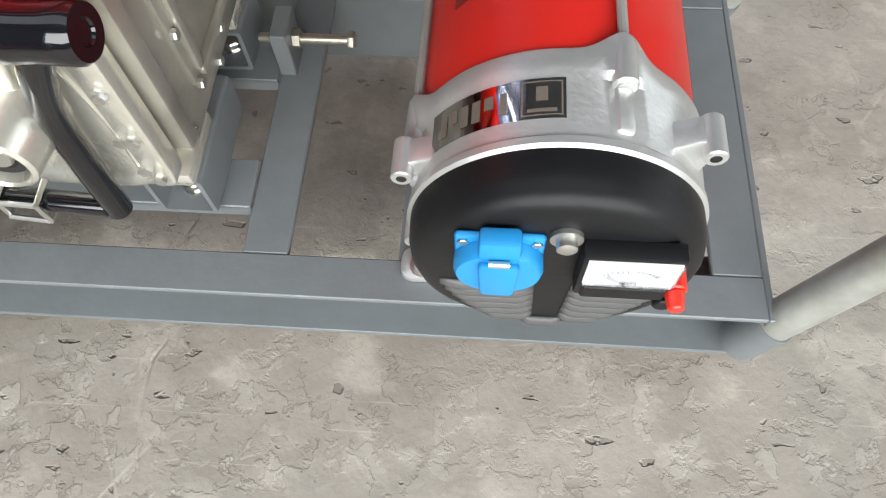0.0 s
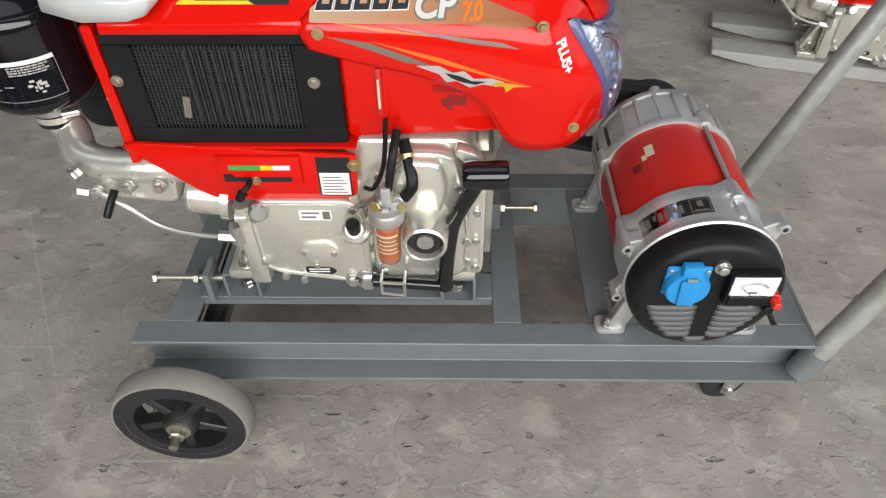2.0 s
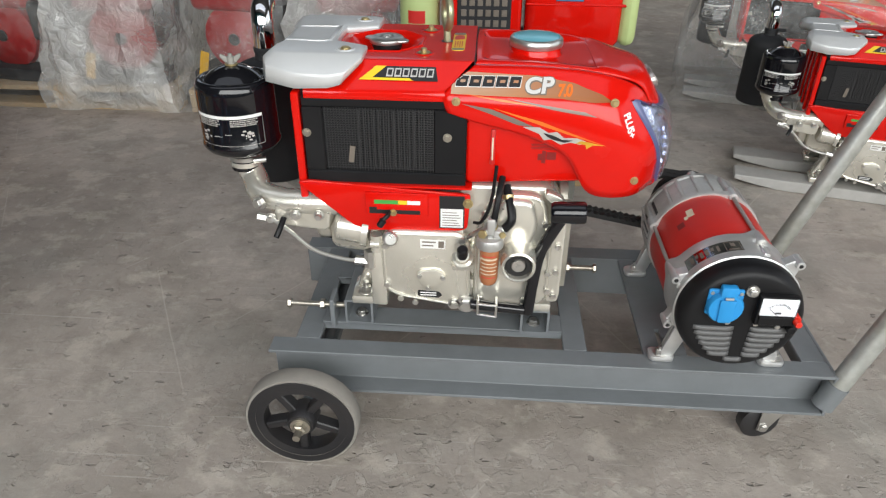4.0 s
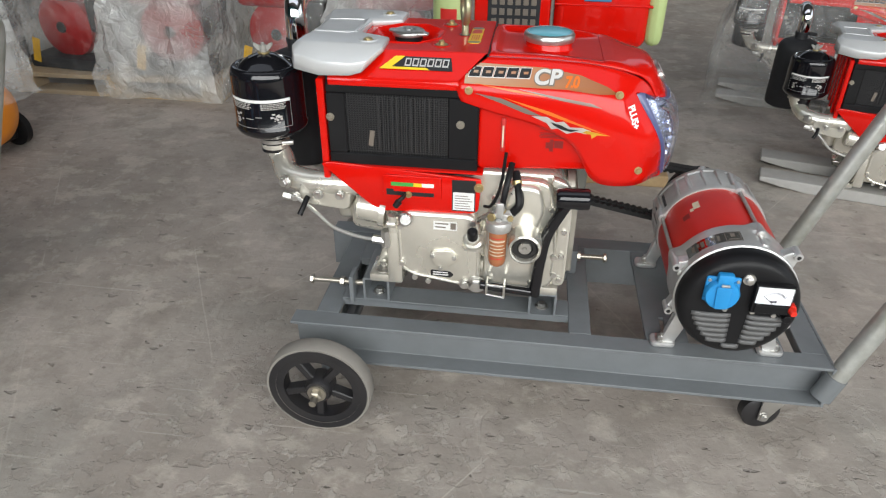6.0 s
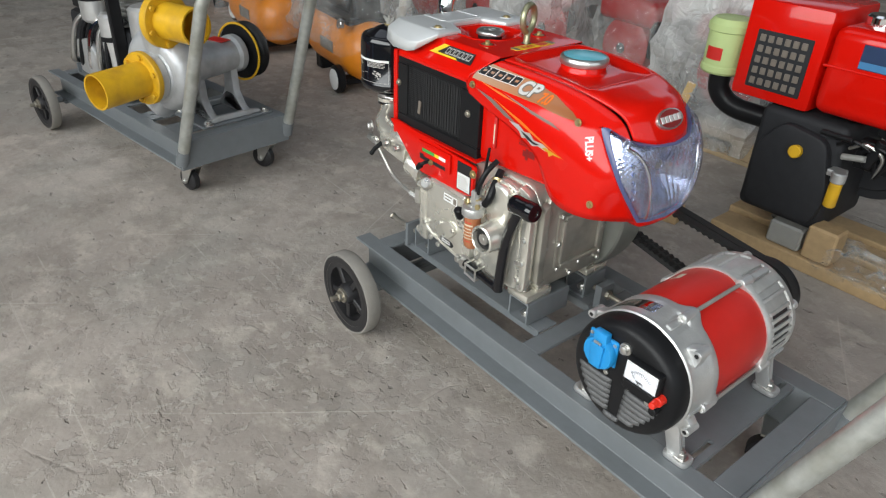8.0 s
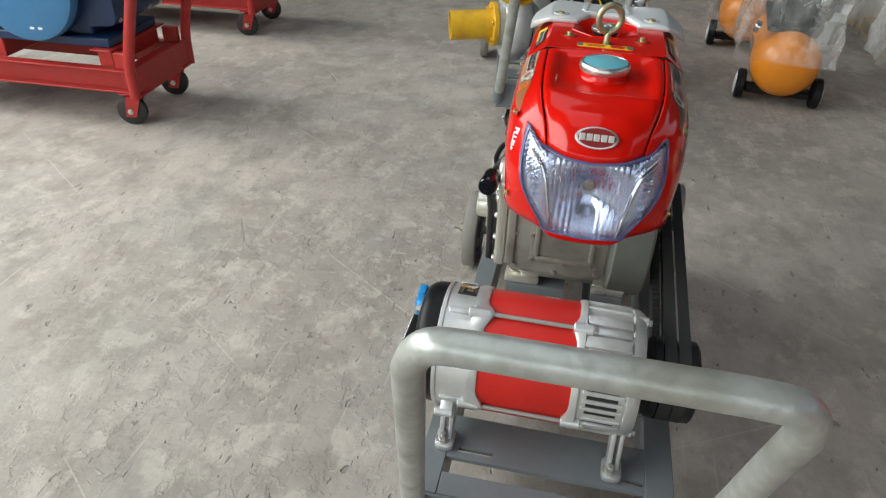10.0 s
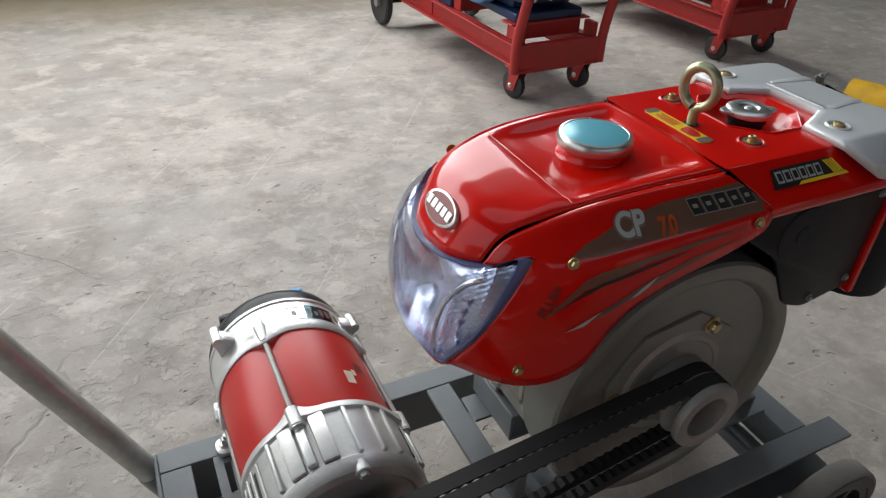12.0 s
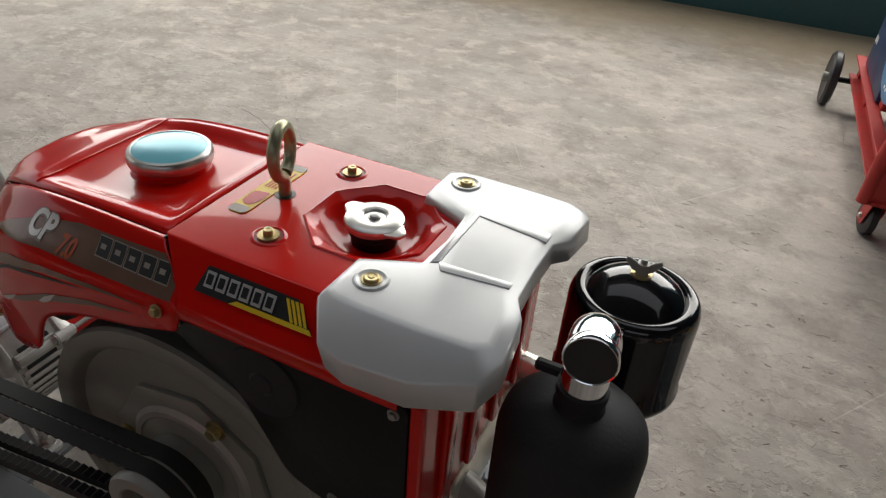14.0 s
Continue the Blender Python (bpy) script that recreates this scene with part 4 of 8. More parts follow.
def guard():
    """Pressed cover: flat top, sides sloping to a crease, short skirt."""
    front = [(a, b_, c) for a, b_, c in GUARD]
    mirror = [tuple((p[0], -p[1]) + tuple(p[2:]) for p in row) for row in front if abs(row[0][1]) > 1e-6]
    k0 = 3
    near = front
    loop = near[:k0 + 1] + list(reversed(mirror[:k0])) + list(reversed(mirror[k0:])) + near[k0 + 1:]
    bm = bmesh.new()
    top = [bm.verts.new((a[0], a[1], 0.678)) for a, b_, c in loop]
    mid = [bm.verts.new(b_) for a, b_, c in loop]
    low_ = [bm.verts.new(c) for a, b_, c in loop]
    n = len(loop)
    bm.faces.new(top)
    for k in range(n):
        j = (k + 1) % n
        bm.faces.new((top[k], top[j], mid[j], mid[k]))
        bm.faces.new((mid[k], mid[j], low_[j], low_[k]))
    bmesh.ops.recalc_face_normals(bm, faces=bm.faces[:])
    if sum(f.normal.z for f in bm.faces) < 0:
        bmesh.ops.reverse_faces(bm, faces=bm.faces[:])
    ts = set(top)
    edges = [e for e in bm.edges if set(e.verts) <= ts]
    bmesh.ops.bevel(bm, geom=edges, offset=0.005, segments=3, affect="EDGES", profile=0.5, clamp_overlap=True)
    edges = [e for e in bm.edges if e.is_manifold and e.calc_face_angle(0) > 0.6]
    bmesh.ops.bevel(bm, geom=edges, offset=0.0016, segments=2, affect="EDGES", profile=0.5, clamp_overlap=True)
    return bm


rear_guard = shell(part("rear_guard", guard(), SILVER, engine, "silver-white pressed rear guard", 40), 0.002)
part("pressed_rib", join(prism(rounded([(0.1255, -0.046), (0.132, -0.050), (0.132, 0.040), (0.1255, 0.036)], 0.0015, 2), "z", 0.676, 0.6791, 0.0010, 2),
                         prism([(0.1265, -0.0455), (0.060, -0.036), (0.060, -0.050), (0.120, -0.0535)], "z", 0.676, 0.6791, 0.0010, 2), prism([(0.1265, 0.0355), (0.064, 0.032), (0.064, 0.040), (0.120, 0.046)], "z", 0.676, 0.6791, 0.0010, 2)), SILVER, rear_guard)
for y in (-0.093, 0.083):
    part("bolt_cup", lathe([(0, 0.0003), (0.0088, 0.0003), (0.0100, 0.0006), (0.0118, 0.0017), (0.0132, 0.0016), (0.0150, -0.0003)], (0.160, y, 0.678), (0, 0, 1), 28), SILVER, rear_guard)
    part("guard_bolt", lathe([(0, 0.0036), (0.0022, 0.0036), (0.0030, 0.0030), (0.0052, 0.0034), (0.0060, 0.0028), (0.0062, 0.0008), (0.0082, 0.0008), (0.0082, 0), (0, 0)], (0.160, y, 0.6783), (0, 0, 1), 18), ZINC, rear_guard, "yellow zinc bolt")
# radiator cap
cap = part("radiator_cap", join(lathe([(0, 0.0188), (0.0050, 0.0188), (0.0060, 0.0176), (0.0100, 0.0176), (0.0112, 0.0192), (0.0135, 0.0200), (0.0240, 0.0190), (0.0266, 0.0172), (0.0274, 0.0140), (0.0268, 0.0112), (0.022, 0.0105)], (0.208, -0.003, 0.655), (0, 0, 1), 48),
                                  moved(prism(rounded([(-0.0365, -0.0045), (-0.024, -0.0125), (0.024, -0.0125), (0.0365, -0.0045), (0.0365, 0.0045), (0.024, 0.0125), (-0.024, 0.0125), (-0.0365, 0.0045)], 0.003), "z", 0, 0.0040, 0.0014, 2), pose(0.208, -0.003, 0.6678, 0, 0, -18))), STEEL, rear, "stamped steel pressure cap")
part("cap_rivet", lathe([(0.0042, 0), (0.0042, 0.0018), (0.0024, 0.0026), (0, 0.0026)], (0.208, -0.003, 0.6736), (0, 0, 1), 20), ALU, cap)
for k in range(30):
    if k % 8 != 7:
        part("stamped_mark", moved(box(0.0168, 0.0208, -0.0009, 0.0009, 0, 0.0006), pose(0.208, -0.003, 0.6748, 0, 4, k * 12)), GREYINK, cap)
part("filler_neck", lathe([(0.021, 0), (0.021, 0.010), (0.0235, 0.012), (0.0235, 0.0185), (0.020, 0.020)], (0.208, -0.003, 0.647), (0, 0, 1), 32), BLACK, rear)
# bolts in cups, eye bolt
for y in (-0.068, 0.0635):
    part("bolt_cup", lathe([(0.0122, 0.0004), (0.0132, 0.0014), (0.0142, 0.0013), (0.0165, -0.0004)], (0.272, y, 0.668), (0, 0, 1), 28), RED, rear)
    # dark red disc paints the shade inside the bolt recess
    part("cup_floor", lathe([(0.0128, 0), (0, 0)], (0.272, y, 0.6684), (0, 0, 1), 28), DARKREDINK, rear)
    part("cover_bolt", join(lathe([(0.0094, 0), (0.0094, 0.0013), (0.0045, 0.0015), (0, 0.0015)], (0.272, y, 0.6686), (0, 0, 1), 24), lathe([(0.0046, 0), (0.0046, 0.0045), (0.0038, 0.0056), (0.0022, 0.0056), (0.0016, 0.0050), (0, 0.0050)], (0.272, y, 0.6699), (0, 0, 1), 12)), ZINC, rear, "yellow zinc bolt")
eye = [Vector((0.302 + 0.0, 0.0 + 0.0205 * math.sin(a), 0.712 - 0.0235 * math.cos(a))) for a in [math.radians(12 + k * 12) for k in range(29)]]
turn = Matrix.Translation((0.302, 0, 0)) @ Matrix.Rotation(math.radians(16), 4, "Z") @ Matrix.Translation((-0.302, 0, 0))
part("eye_bolt", join(moved(pipe([(0.302, 0, 0.658), (0.302, 0, 0.685)] + eye, 0.0058, 12), turn), lathe([(0, 0), (0.0062, 0), (0.0062, 0.006), (0, 0.006)], (0.302, 0, 0.6662), (0, 0, 1), 6)), EYEZINC, engine, "green-gold zinc plated lifting eye bolt")
part("eye_hole", lathe([(0.0098, 0), (0, 0)], (0.302, 0, 0.6685), (0, 0, 1), 24), INK, rear)
# fuel filler cap on its red neck, cyan film on top
fc = part("fuel_cap", lathe([(0.038, 0.0), (0.0405, 0.001), (0.0415, 0.005), (0.041, 0.011), (0.039, 0.0135), (0.036, 0.0142), (0.0355, 0.0135)], (0.440, 0, 0.6655), (0, 0, 1), 48), STEEL, engine, "chromed fuel cap under cyan film")
part("film", lathe([(0.0358, 0.0136), (0.025, 0.0158), (0.012, 0.0166), (0, 0.0168)], (0.440, 0, 0.6655), (0, 0, 1), 48), CYANFILM, fc, "cyan protective film")
part("filler_neck", lathe([(0.05, -0.004), (0.041, 0.001), (0.038, 0.006), (0.037, 0.018)], (0.440, 0, 0.652), (0, 0, 1), 40), RED, engine)

# side panel bolts
for x, y, z in ((0.324, -0.1445, 0.622), (0.549, -0.127, 0.6205), (0.594, -0.1265, 0.5), (0.327, 0.1445, 0.6215), (0.547, 0.1285, 0.6185), (0.592, 0.1265, 0.498)):
    part("panel_bolt", bolt((x, y, z), (0.05 if x > 0.5 else 0, math.copysign(1, y), 0.12), 0.0043, 0.004), ZINC, panels["near" if y < 0 else "far"], "yellow zinc bolt")

# radiator: red frame, black shroud with louvred screen
rad = part("radiator", join(box(0.095, 0.338, -0.128, 0.050, 0.455, 0.641, 0.004, 1), prism([(0.096, 0.47), (0.172, 0.457), (0.20, 0.48), (0.25, 0.57), (0.33, 0.605), (0.33, 0.64), (0.096, 0.64)], "y", 0.0505, 0.127)), BLACK_MATT, engine, "black radiator with mesh screen")
part("screen_frame", join(box(0.098, 0.340, -0.1390, -0.127, 0.606, 0.6215, 0.002, 1), box(0.098, 0.340, -0.1405, -0.127, 0.486, 0.506, 0.002, 1), box(0.098, 0.128, -0.1405, -0.127, 0.5062, 0.6058, 0.002, 1),
                         box(0.292, 0.340, -0.1405, -0.127, 0.5062, 0.6058, 0.002, 1)), BLACK, rad)


def mesh_screen():
    bits = []
    for k in range(25):
        z = 0.510 + k * 0.0038
        bits.append(box(0.128, 0.292, -0.1362, -0.1348, z, z + 0.0012))
    for k in range(38):
        x = 0.131 + k * 0.0043
        bits.append(box(x, x + 0.0013, -0.1372, -0.1362, 0.506, 0.606))
    return join(*bits)


tagged(part("screen", mesh_screen(), MESHWIRE, rad), "black woven wire screen", kind="stuff")
part("louvre_field", join(*[box(0.180 + k * 0.0074, 0.1826 + k * 0.0074, -0.1392, -0.1372, 0.514, 0.602, 0.0006, 1) for k in range(14)]), MESHWIRE, rad)
part("tag", moved(box(-0.004, 0.004, -0.0008, 0.0008, -0.013, 0.013), pose(0.169, -0.1395, 0.534, 0, 8, 0)), GREYINK, rad)
for x in (0.1035, 0.312):
    part("screen_bolt", bolt((x, -0.1405, 0.567 if x < 0.2 else 0.565), (0, -1, 0), 0.0046, 0.004), DULLZINC, rad, "dull zinc bolt")
part("side_strip", join(box(0.084, 0.0955, -0.1415, 0.138, 0.455, 0.628, 0.002, 1)), RED, engine, "red radiator end plate")
part("end_rib", join(*[box(0.078, 0.0845, y, y + 0.02, 0.46, 0.64, 0.003, 2) for y in (-0.10, -0.04, 0.02, 0.08)]), RED, engine)
# far side shroud of the fan and radiator
part("fan_shroud", prism(rounded([(0.098, 0.47), (0.175, 0.455), (0.215, 0.47), (0.26, 0.55), (0.335, 0.60), (0.335, 0.617), (0.098, 0.617)], 0.012), "y", 0.1275, 0.134, 0.002, 2), BLACK, engine, "black radiator fan shroud")
for x, z in ((0.318, 0.607), (0.110, 0.606), (0.110, 0.484), (0.168, 0.468)):
    part("shroud_bolt", bolt((x, 0.134, z), (0, 1, 0), 0.0036, 0.003), CAST, engine)
part("fan_disc", lathe([(0.036, 0), (0.035, 0.002), (0.030, 0.003), (0.012, 0.0025), (0.010, 0.004), (0, 0.004)], (0.232, 0.134, 0.578), (0, 1, 0), 36), BLACK_MATT, engine)

# lower red bracket with lever slot
low = prism(rounded([(0.082, 0.488), (0.155, 0.425), (0.178, 0.408), (0.335, 0.413), (0.345, 0.418), (0.349, 0.476), (0.10, 0.492)], 0.006), "y", -0.1485, -0.1415, 0.0018, 2)
bracket = part("control_bracket", low, RED, engine, "red control bracket with lever slot")
part("bracket_flange", prism([(0.098, -0.1484), (0.35, -0.1484), (0.35, -0.120), (0.098, -0.120)], "z", 0.484, 0.4875, 0.001, 1), RED, bracket)
part("lever_plate", box(0.187, 0.284, -0.1545, -0.1486, 0.438, 0.478, 0.002, 2), RED, bracket)
part("lever_slot", join(box(0.193, 0.272, -0.1548, -0.1546, 0.4425, 0.4495), box(0.193, 0.205, -0.1549, -0.15455, 0.4495, 0.4535)), INK, bracket)
part("scale_sticker", join(box(0.201, 0.238, -0.1549, -0.1546, 0.4595, 0.4660)), GREENINK, bracket, "green and yellow scale sticker")
part("scale_sticker", join(box(0.2382, 0.252, -0.1549, -0.1546, 0.4595, 0.4660)), YELLOWINK, bracket)
part("scale_sticker", join(box(0.2522, 0.272, -0.1549, -0.1546, 0.4595, 0.4660)), WHITE, bracket)
part("speed_lever", join(pipe([(0.225, -0.150, 0.446), (0.222, -0.166, 0.444), (0.213, -0.172, 0.437)], 0.0035, 10), cyl((0.217, -0.170, 0.4395), (0.210, -0.174, 0.430), 0.006, 0.005, b=0.001)), BLACK, bracket, "black speed lever")
part("spec_plate", box(0.301, 0.340, -0.1496, -0.1486, 0.4175, 0.474, 0.0004, 1), INK, bracket)
part("spec_sticker", box(0.303, 0.338, -0.1499, -0.1497, 0.4195, 0.452), WHITE, bracket)
for k in range(6):
    part("print_bar", box(0.306, 0.334 - (k % 3) * 0.003, -0.15015, -0.14992, 0.4225 + k * 0.0045, 0.4238 + k * 0.0045), GREYINK, bracket)
part("bracket_bolt", bolt((0.345, -0.1487, 0.462), (0, -1, 0), 0.0055, 0.004), ZINC, bracket)
part("bracket_bolt", bolt((0.230, -0.155, 0.445), (0, -1, 0), 0.004, 0.004), ZINC, bracket)


def curved_band(c, r, a0, a1, z0, z1, n=14):
    """A strip of print round a canister."""
    bm = bmesh.new()
    prev = None
    for k in range(n + 1):
        a = math.radians(a0 + (a1 - a0) * k / n)
        p = [bm.verts.new((c[0] + r * math.cos(a), c[1] + r * math.sin(a), z)) for z in (z0, z1)]
        if prev:
            bm.faces.new((prev[0], p[0], p[1], prev[1]))
        prev = p
    return bm


# crankcase
case = part("crankcase", prism(rounded([(0.205, 0.272), (0.472, 0.272), (0.495, 0.30), (0.495, 0.455), (0.472, 0.485), (0.345, 0.485), (0.205, 0.47)], 0.014, 4), "y", -0.128, 0.075, 0.008, 3), CASE, engine, "champagne-silver cast crankcase")
part("gear_cover", prism(rounded([(0.210, 0.30), (0.232, 0.285), (0.336, 0.268), (0.352, 0.283), (0.352, 0.39), (0.336, 0.412), (0.222, 0.412), (0.206, 0.395)], 0.012, 4), "y", -0.1535, -0.120, 0.004, 3), CASE, case)
part("side_cover", prism(rounded([(0.356, 0.272), (0.468, 0.272), (0.484, 0.30), (0.484, 0.36), (0.474, 0.44), (0.460, 0.478), (0.40, 0.480), (0.372, 0.455), (0.356, 0.40)], 0.018, 5), "y", -0.146, -0.120, 0.007, 3), CASE, case)
part("cover_boss", prism(rounded([(0.388, 0.395), (0.44, 0.385), (0.455, 0.43), (0.445, 0.474), (0.402, 0.476), (0.386, 0.45)], 0.016, 5), "y", -0.160, -0.140, 0.008, 3), CASE, case)
part("camshaft_cap", join(prism(rounded([(0.262, 0.339), (0.30, 0.346), (0.318, 0.330), (0.292, 0.302), (0.272, 0.312)], 0.012, 5), "y", -0.160, -0.150, 0.002, 2)), CASE, case)
for x, z in ((0.270, 0.333), (0.308, 0.331), (0.284, 0.309)):
    part("cap_bolt", bolt((x, -0.160, z), (0, -1, 0), 0.0042, 0.004, False), STEEL, case)
for x, z in ((0.216, 0.310), (0.238, 0.284), (0.262, 0.278), (0.33, 0.275), (0.215, 0.385), (0.338, 0.40), (0.345, 0.35), (0.37, 0.285), (0.476, 0.34), (0.478, 0.305), (0.466, 0.43), (0.44, 0.285), (0.372, 0.445), (0.402, 0.468)):
    part("case_bolt", bolt((x, -0.1535 if x < 0.352 else -0.146, z), (0, -1, 0), 0.0055, 0.006, False), STEEL, case)
part("drain_plug", join(bolt((0.3465, -0.154, 0.277), (0, -1, 0), 0.0115, 0.010), bolt((0.326, -0.154, 0.276), (0, -1, 0), 0.007, 0.007)), STEEL, case, "hexagon drain plug")
part("oil_boss", lathe([(0.020, 0), (0.017, 0.007), (0.0125, 0.009), (0.011, 0.022), (0.0, 0.022)], (0.339, -0.152, 0.366), (0, -0.75, 0.66), 24), CASE, case)
part("oil_filler_cap", lathe([(0.0, 0.0), (0.009, 0.0), (0.009, 0.006), (0.0085, 0.018), (0.006, 0.021), (0, 0.021)], (0.339, -0.1675, 0.3795), (0, -0.45, 0.9), 20), BLACK, case, "black oil filler cap")
part("oil_base", box(0.322, 0.354, -0.1605, -0.150, 0.345, 0.368, 0.004, 2), CASE, case)
part("name_sticker", box(0.271, 0.311, -0.1541, -0.1536, 0.382, 0.398), WHITE, case)
part("sticker_bars", join(box(0.274, 0.296, -0.1544, -0.15415, 0.3925, 0.3950), box(0.274, 0.292, -0.1544, -0.15415, 0.386, 0.3885), box(0.300, 0.309, -0.1544, -0.15415, 0.384, 0.396)), GREYINK, case)
part("arrow_plate", prism(rounded([(0.266, 0.2885), (0.301, 0.2865), (0.307, 0.2925), (0.301, 0.299), (0.266, 0.3005)], 0.003), "y", -0.1541, -0.1536), INK, case)
part("arrow_plate_rim", join(*[box(0.270, 0.297, -0.1544, -0.15415, z, z + 0.0022) for z in (0.2905, 0.2952)]), WHITE, case)
# starter shaft boss
part("starter_boss", lathe([(0.034, 0.0), (0.030, 0.014), (0.0262, 0.054), (0.0235, 0.056), (0.0218, 0.054), (0.021, 0.042), (0.0, 0.042)], (0.426, -0.140, 0.378), (0, -1, 0), 36), CASE, case)
part("starter_shaft", lathe([(0.0110, 0.042), (0.0110, 0.0485), (0.0100, 0.0500), (0.004, 0.0500), (0.003, 0.0515), (0, 0.0515)], (0.426, -0.140, 0.378), (0, -1, 0), 24), STEEL, case)
part("starter_ring", lathe([(0.0209, 0.0422), (0.0112, 0.0422), (0.0112, 0.046), (0.0135, 0.0485), (0.0185, 0.0485), (0.0209, 0.046), (0.0209, 0.0422)], (0.426, -0.140, 0.378), (0, -1, 0), 24), RUBBER, case)
# fuel filter
ff = part("fuel_filter", lathe([(0.0, 0.0), (0.010, 0.0), (0.0135, 0.004), (0.0152, 0.012), (0.0152, 0.068), (0.0152, 0.072), (0, 0.072)], (0.381, -0.176, 0.337), (0, 0, 1), 28), FUEL, engine, "amber fuel filter bowl with red print")
part("filter_head", join(lathe([(0.0165, 0.0), (0.0205, 0.001), (0.0212, 0.004), (0.0212, 0.014), (0.0195, 0.017), (0.012, 0.019), (0, 0.019)], (0.381, -0.176, 0.404), (0, 0, 1), 14), box(0.370, 0.396, -0.172, -0.145, 0.416, 0.430, 0.002, 2), box(0.376, 0.388, -0.180, -0.164, 0.424, 0.452, 0.002, 2), box(0.386, 0.400, -0.182, -0.170, 0.420, 0.434, 0.003, 2)), ALU, ff)
for k in range(7):
    part("filter_print", curved_band((0.381, -0.176), 0.0155, 225 - (k % 3) * 6, 312 + (k % 2) * 9, 0.354 + k * 0.0064, (0.3572 if k == 5 else 0.3556) + k * 0.0064, 8), REDINK if k in (0, 6) else PAPER, ff)
part("bleed_screw", join(bolt((0.370, -0.178, 0.427), (-0.3, -1, 0.2), 0.0075, 0.006, False), bolt((0.3985, -0.181, 0.428), (0.3, -1, 0.2), 0.0055, 0.005, False)), ZINC, ff, "brass bleed screws")
part("fuel_cock", join(cyl((0.384, -0.174, 0.424), (0.384, -0.172, 0.445), 0.006), cyl((0.372, -0.175, 0.428), (0.402, -0.170, 0.431), 0.0055), bolt((0.381, -0.180, 0.420), (0, -1, 0), 0.007, 0.006, False)), ALU, ff, "fuel cock")
part("fuel_hose", pipe(spline([(0.384, -0.171, 0.437), (0.387, -0.172, 0.46), (0.392, -0.160, 0.488), (0.396, -0.140, 0.505)], 6), 0.005, 10), BLACK, engine, "black rubber fuel hose")
part("fuel_hose", pipe(spline([(0.402, -0.169, 0.431), (0.412, -0.168, 0.447), (0.409, -0.155, 0.468), (0.402, -0.135, 0.488)], 6), 0.007, 10), BLACK, engine, "black rubber fuel hose")
part("hose_clip", cyl((0.4065, -0.148, 0.472), (0.4055, -0.145, 0.478), 0.009), ZINC, engine)
part("hose_clip", cyl((0.384, -0.171, 0.432), (0.384, -0.171, 0.437), 0.008), ZINC, engine)
part("lever_rod", pipe(spline([(0.355, -0.150, 0.43), (0.367, -0.158, 0.437), (0.380, -0.156, 0.470), (0.386, -0.152, 0.528)], 6), 0.0028, 8), BLACK, engine)
part("fuel_line", pipe(spline([(0.345, -0.155, 0.405), (0.36, -0.163, 0.42), (0.372, -0.166, 0.428)], 6), 0.004, 8), STEEL, engine)
# hand crank stowed on the case
crank = part("hand_crank", pipe(spline([(0.488, -0.168, 0.455), (0.480, -0.168, 0.44), (0.460, -0.164, 0.39), (0.453, -0.163, 0.34), (0.449, -0.163, 0.29), (0.448, -0.163, 0.272)], 6), 0.0098, 14), BLACK_GLOSS, engine, "black starting handle clipped to the crankcase")
part("grip", lathe([(0, -0.004), (0.0150, -0.004), (0.0170, -0.001), (0.0172, 0.010), (0.0166, 0.022), (0.0172, 0.034), (0.0170, 0.045), (0.0150, 0.048), (0.0075, 0.048), (0.0065, 0.0465), (0, 0.0465)], (0.474, -0.167, 0.462), (0.99, -0.04, 0.05), 24), BLACK_GLOSS, crank)
part("crank_tube", cyl((0.354, -0.162, 0.283), (0.443, -0.164, 0.277), 0.0085, seg=16, b=0.001), BLACK_GLOSS, crank)
part("spring_clip", join(pipe([(0.366, -0.152, 0.272), (0.366, -0.173, 0.272), (0.366, -0.173, 0.292), (0.366, -0.152, 0.293)], 0.0022, 8), pipe([(0.396, -0.152, 0.268), (0.396, -0.1745, 0.268), (0.396, -0.1745, 0.290), (0.396, -0.152, 0.291)], 0.0022, 8),
                         pipe([(0.366, -0.174, 0.292), (0.396, -0.1745, 0.2905)], 0.0022, 8), pipe([(0.366, -0.174, 0.272), (0.396, -0.1745, 0.268)], 0.0022, 8)), STEEL, crank)
# feet
for x0, x1 in ((0.148, 0.195), (0.436, 0.490)):
    for s in (-1, 1):
        y0, y1 = (-0.127, -0.06) if s < 0 else (0.04, 0.102)
        foot = part("mounting_foot", join(box(x0, x1, y0, y1, 0.2462, 0.263, 0.004, 2), prism([(x0 + 0.006, 0.262), (x1 - 0.004, 0.262), (x1 - 0.002, 0.33), (x0 + 0.03, 0.33)], "y", y0 + 0.03 if s < 0 else y0, y1 if s < 0 else y1 - 0.03, 0.004, 2)), CASE, engine)
        part("foot_bolt", join(bolt(((x0 + x1) / 2, y0 + 0.018 if s < 0 else y1 - 0.016, 0.263), (0, 0, 1), 0.009, 0.009), cyl(((x0 + x1) / 2, y0 + 0.018 if s < 0 else y1 - 0.016, 0.263), ((x0 + x1) / 2, y0 + 0.018 if s < 0 else y1 - 0.016, 0.282), 0.005, seg=10)), STEEL, foot)
part("sump", box(0.19, 0.484, -0.10, 0.06, 0.262, 0.30, 0.008, 2), DARKCASE, case)
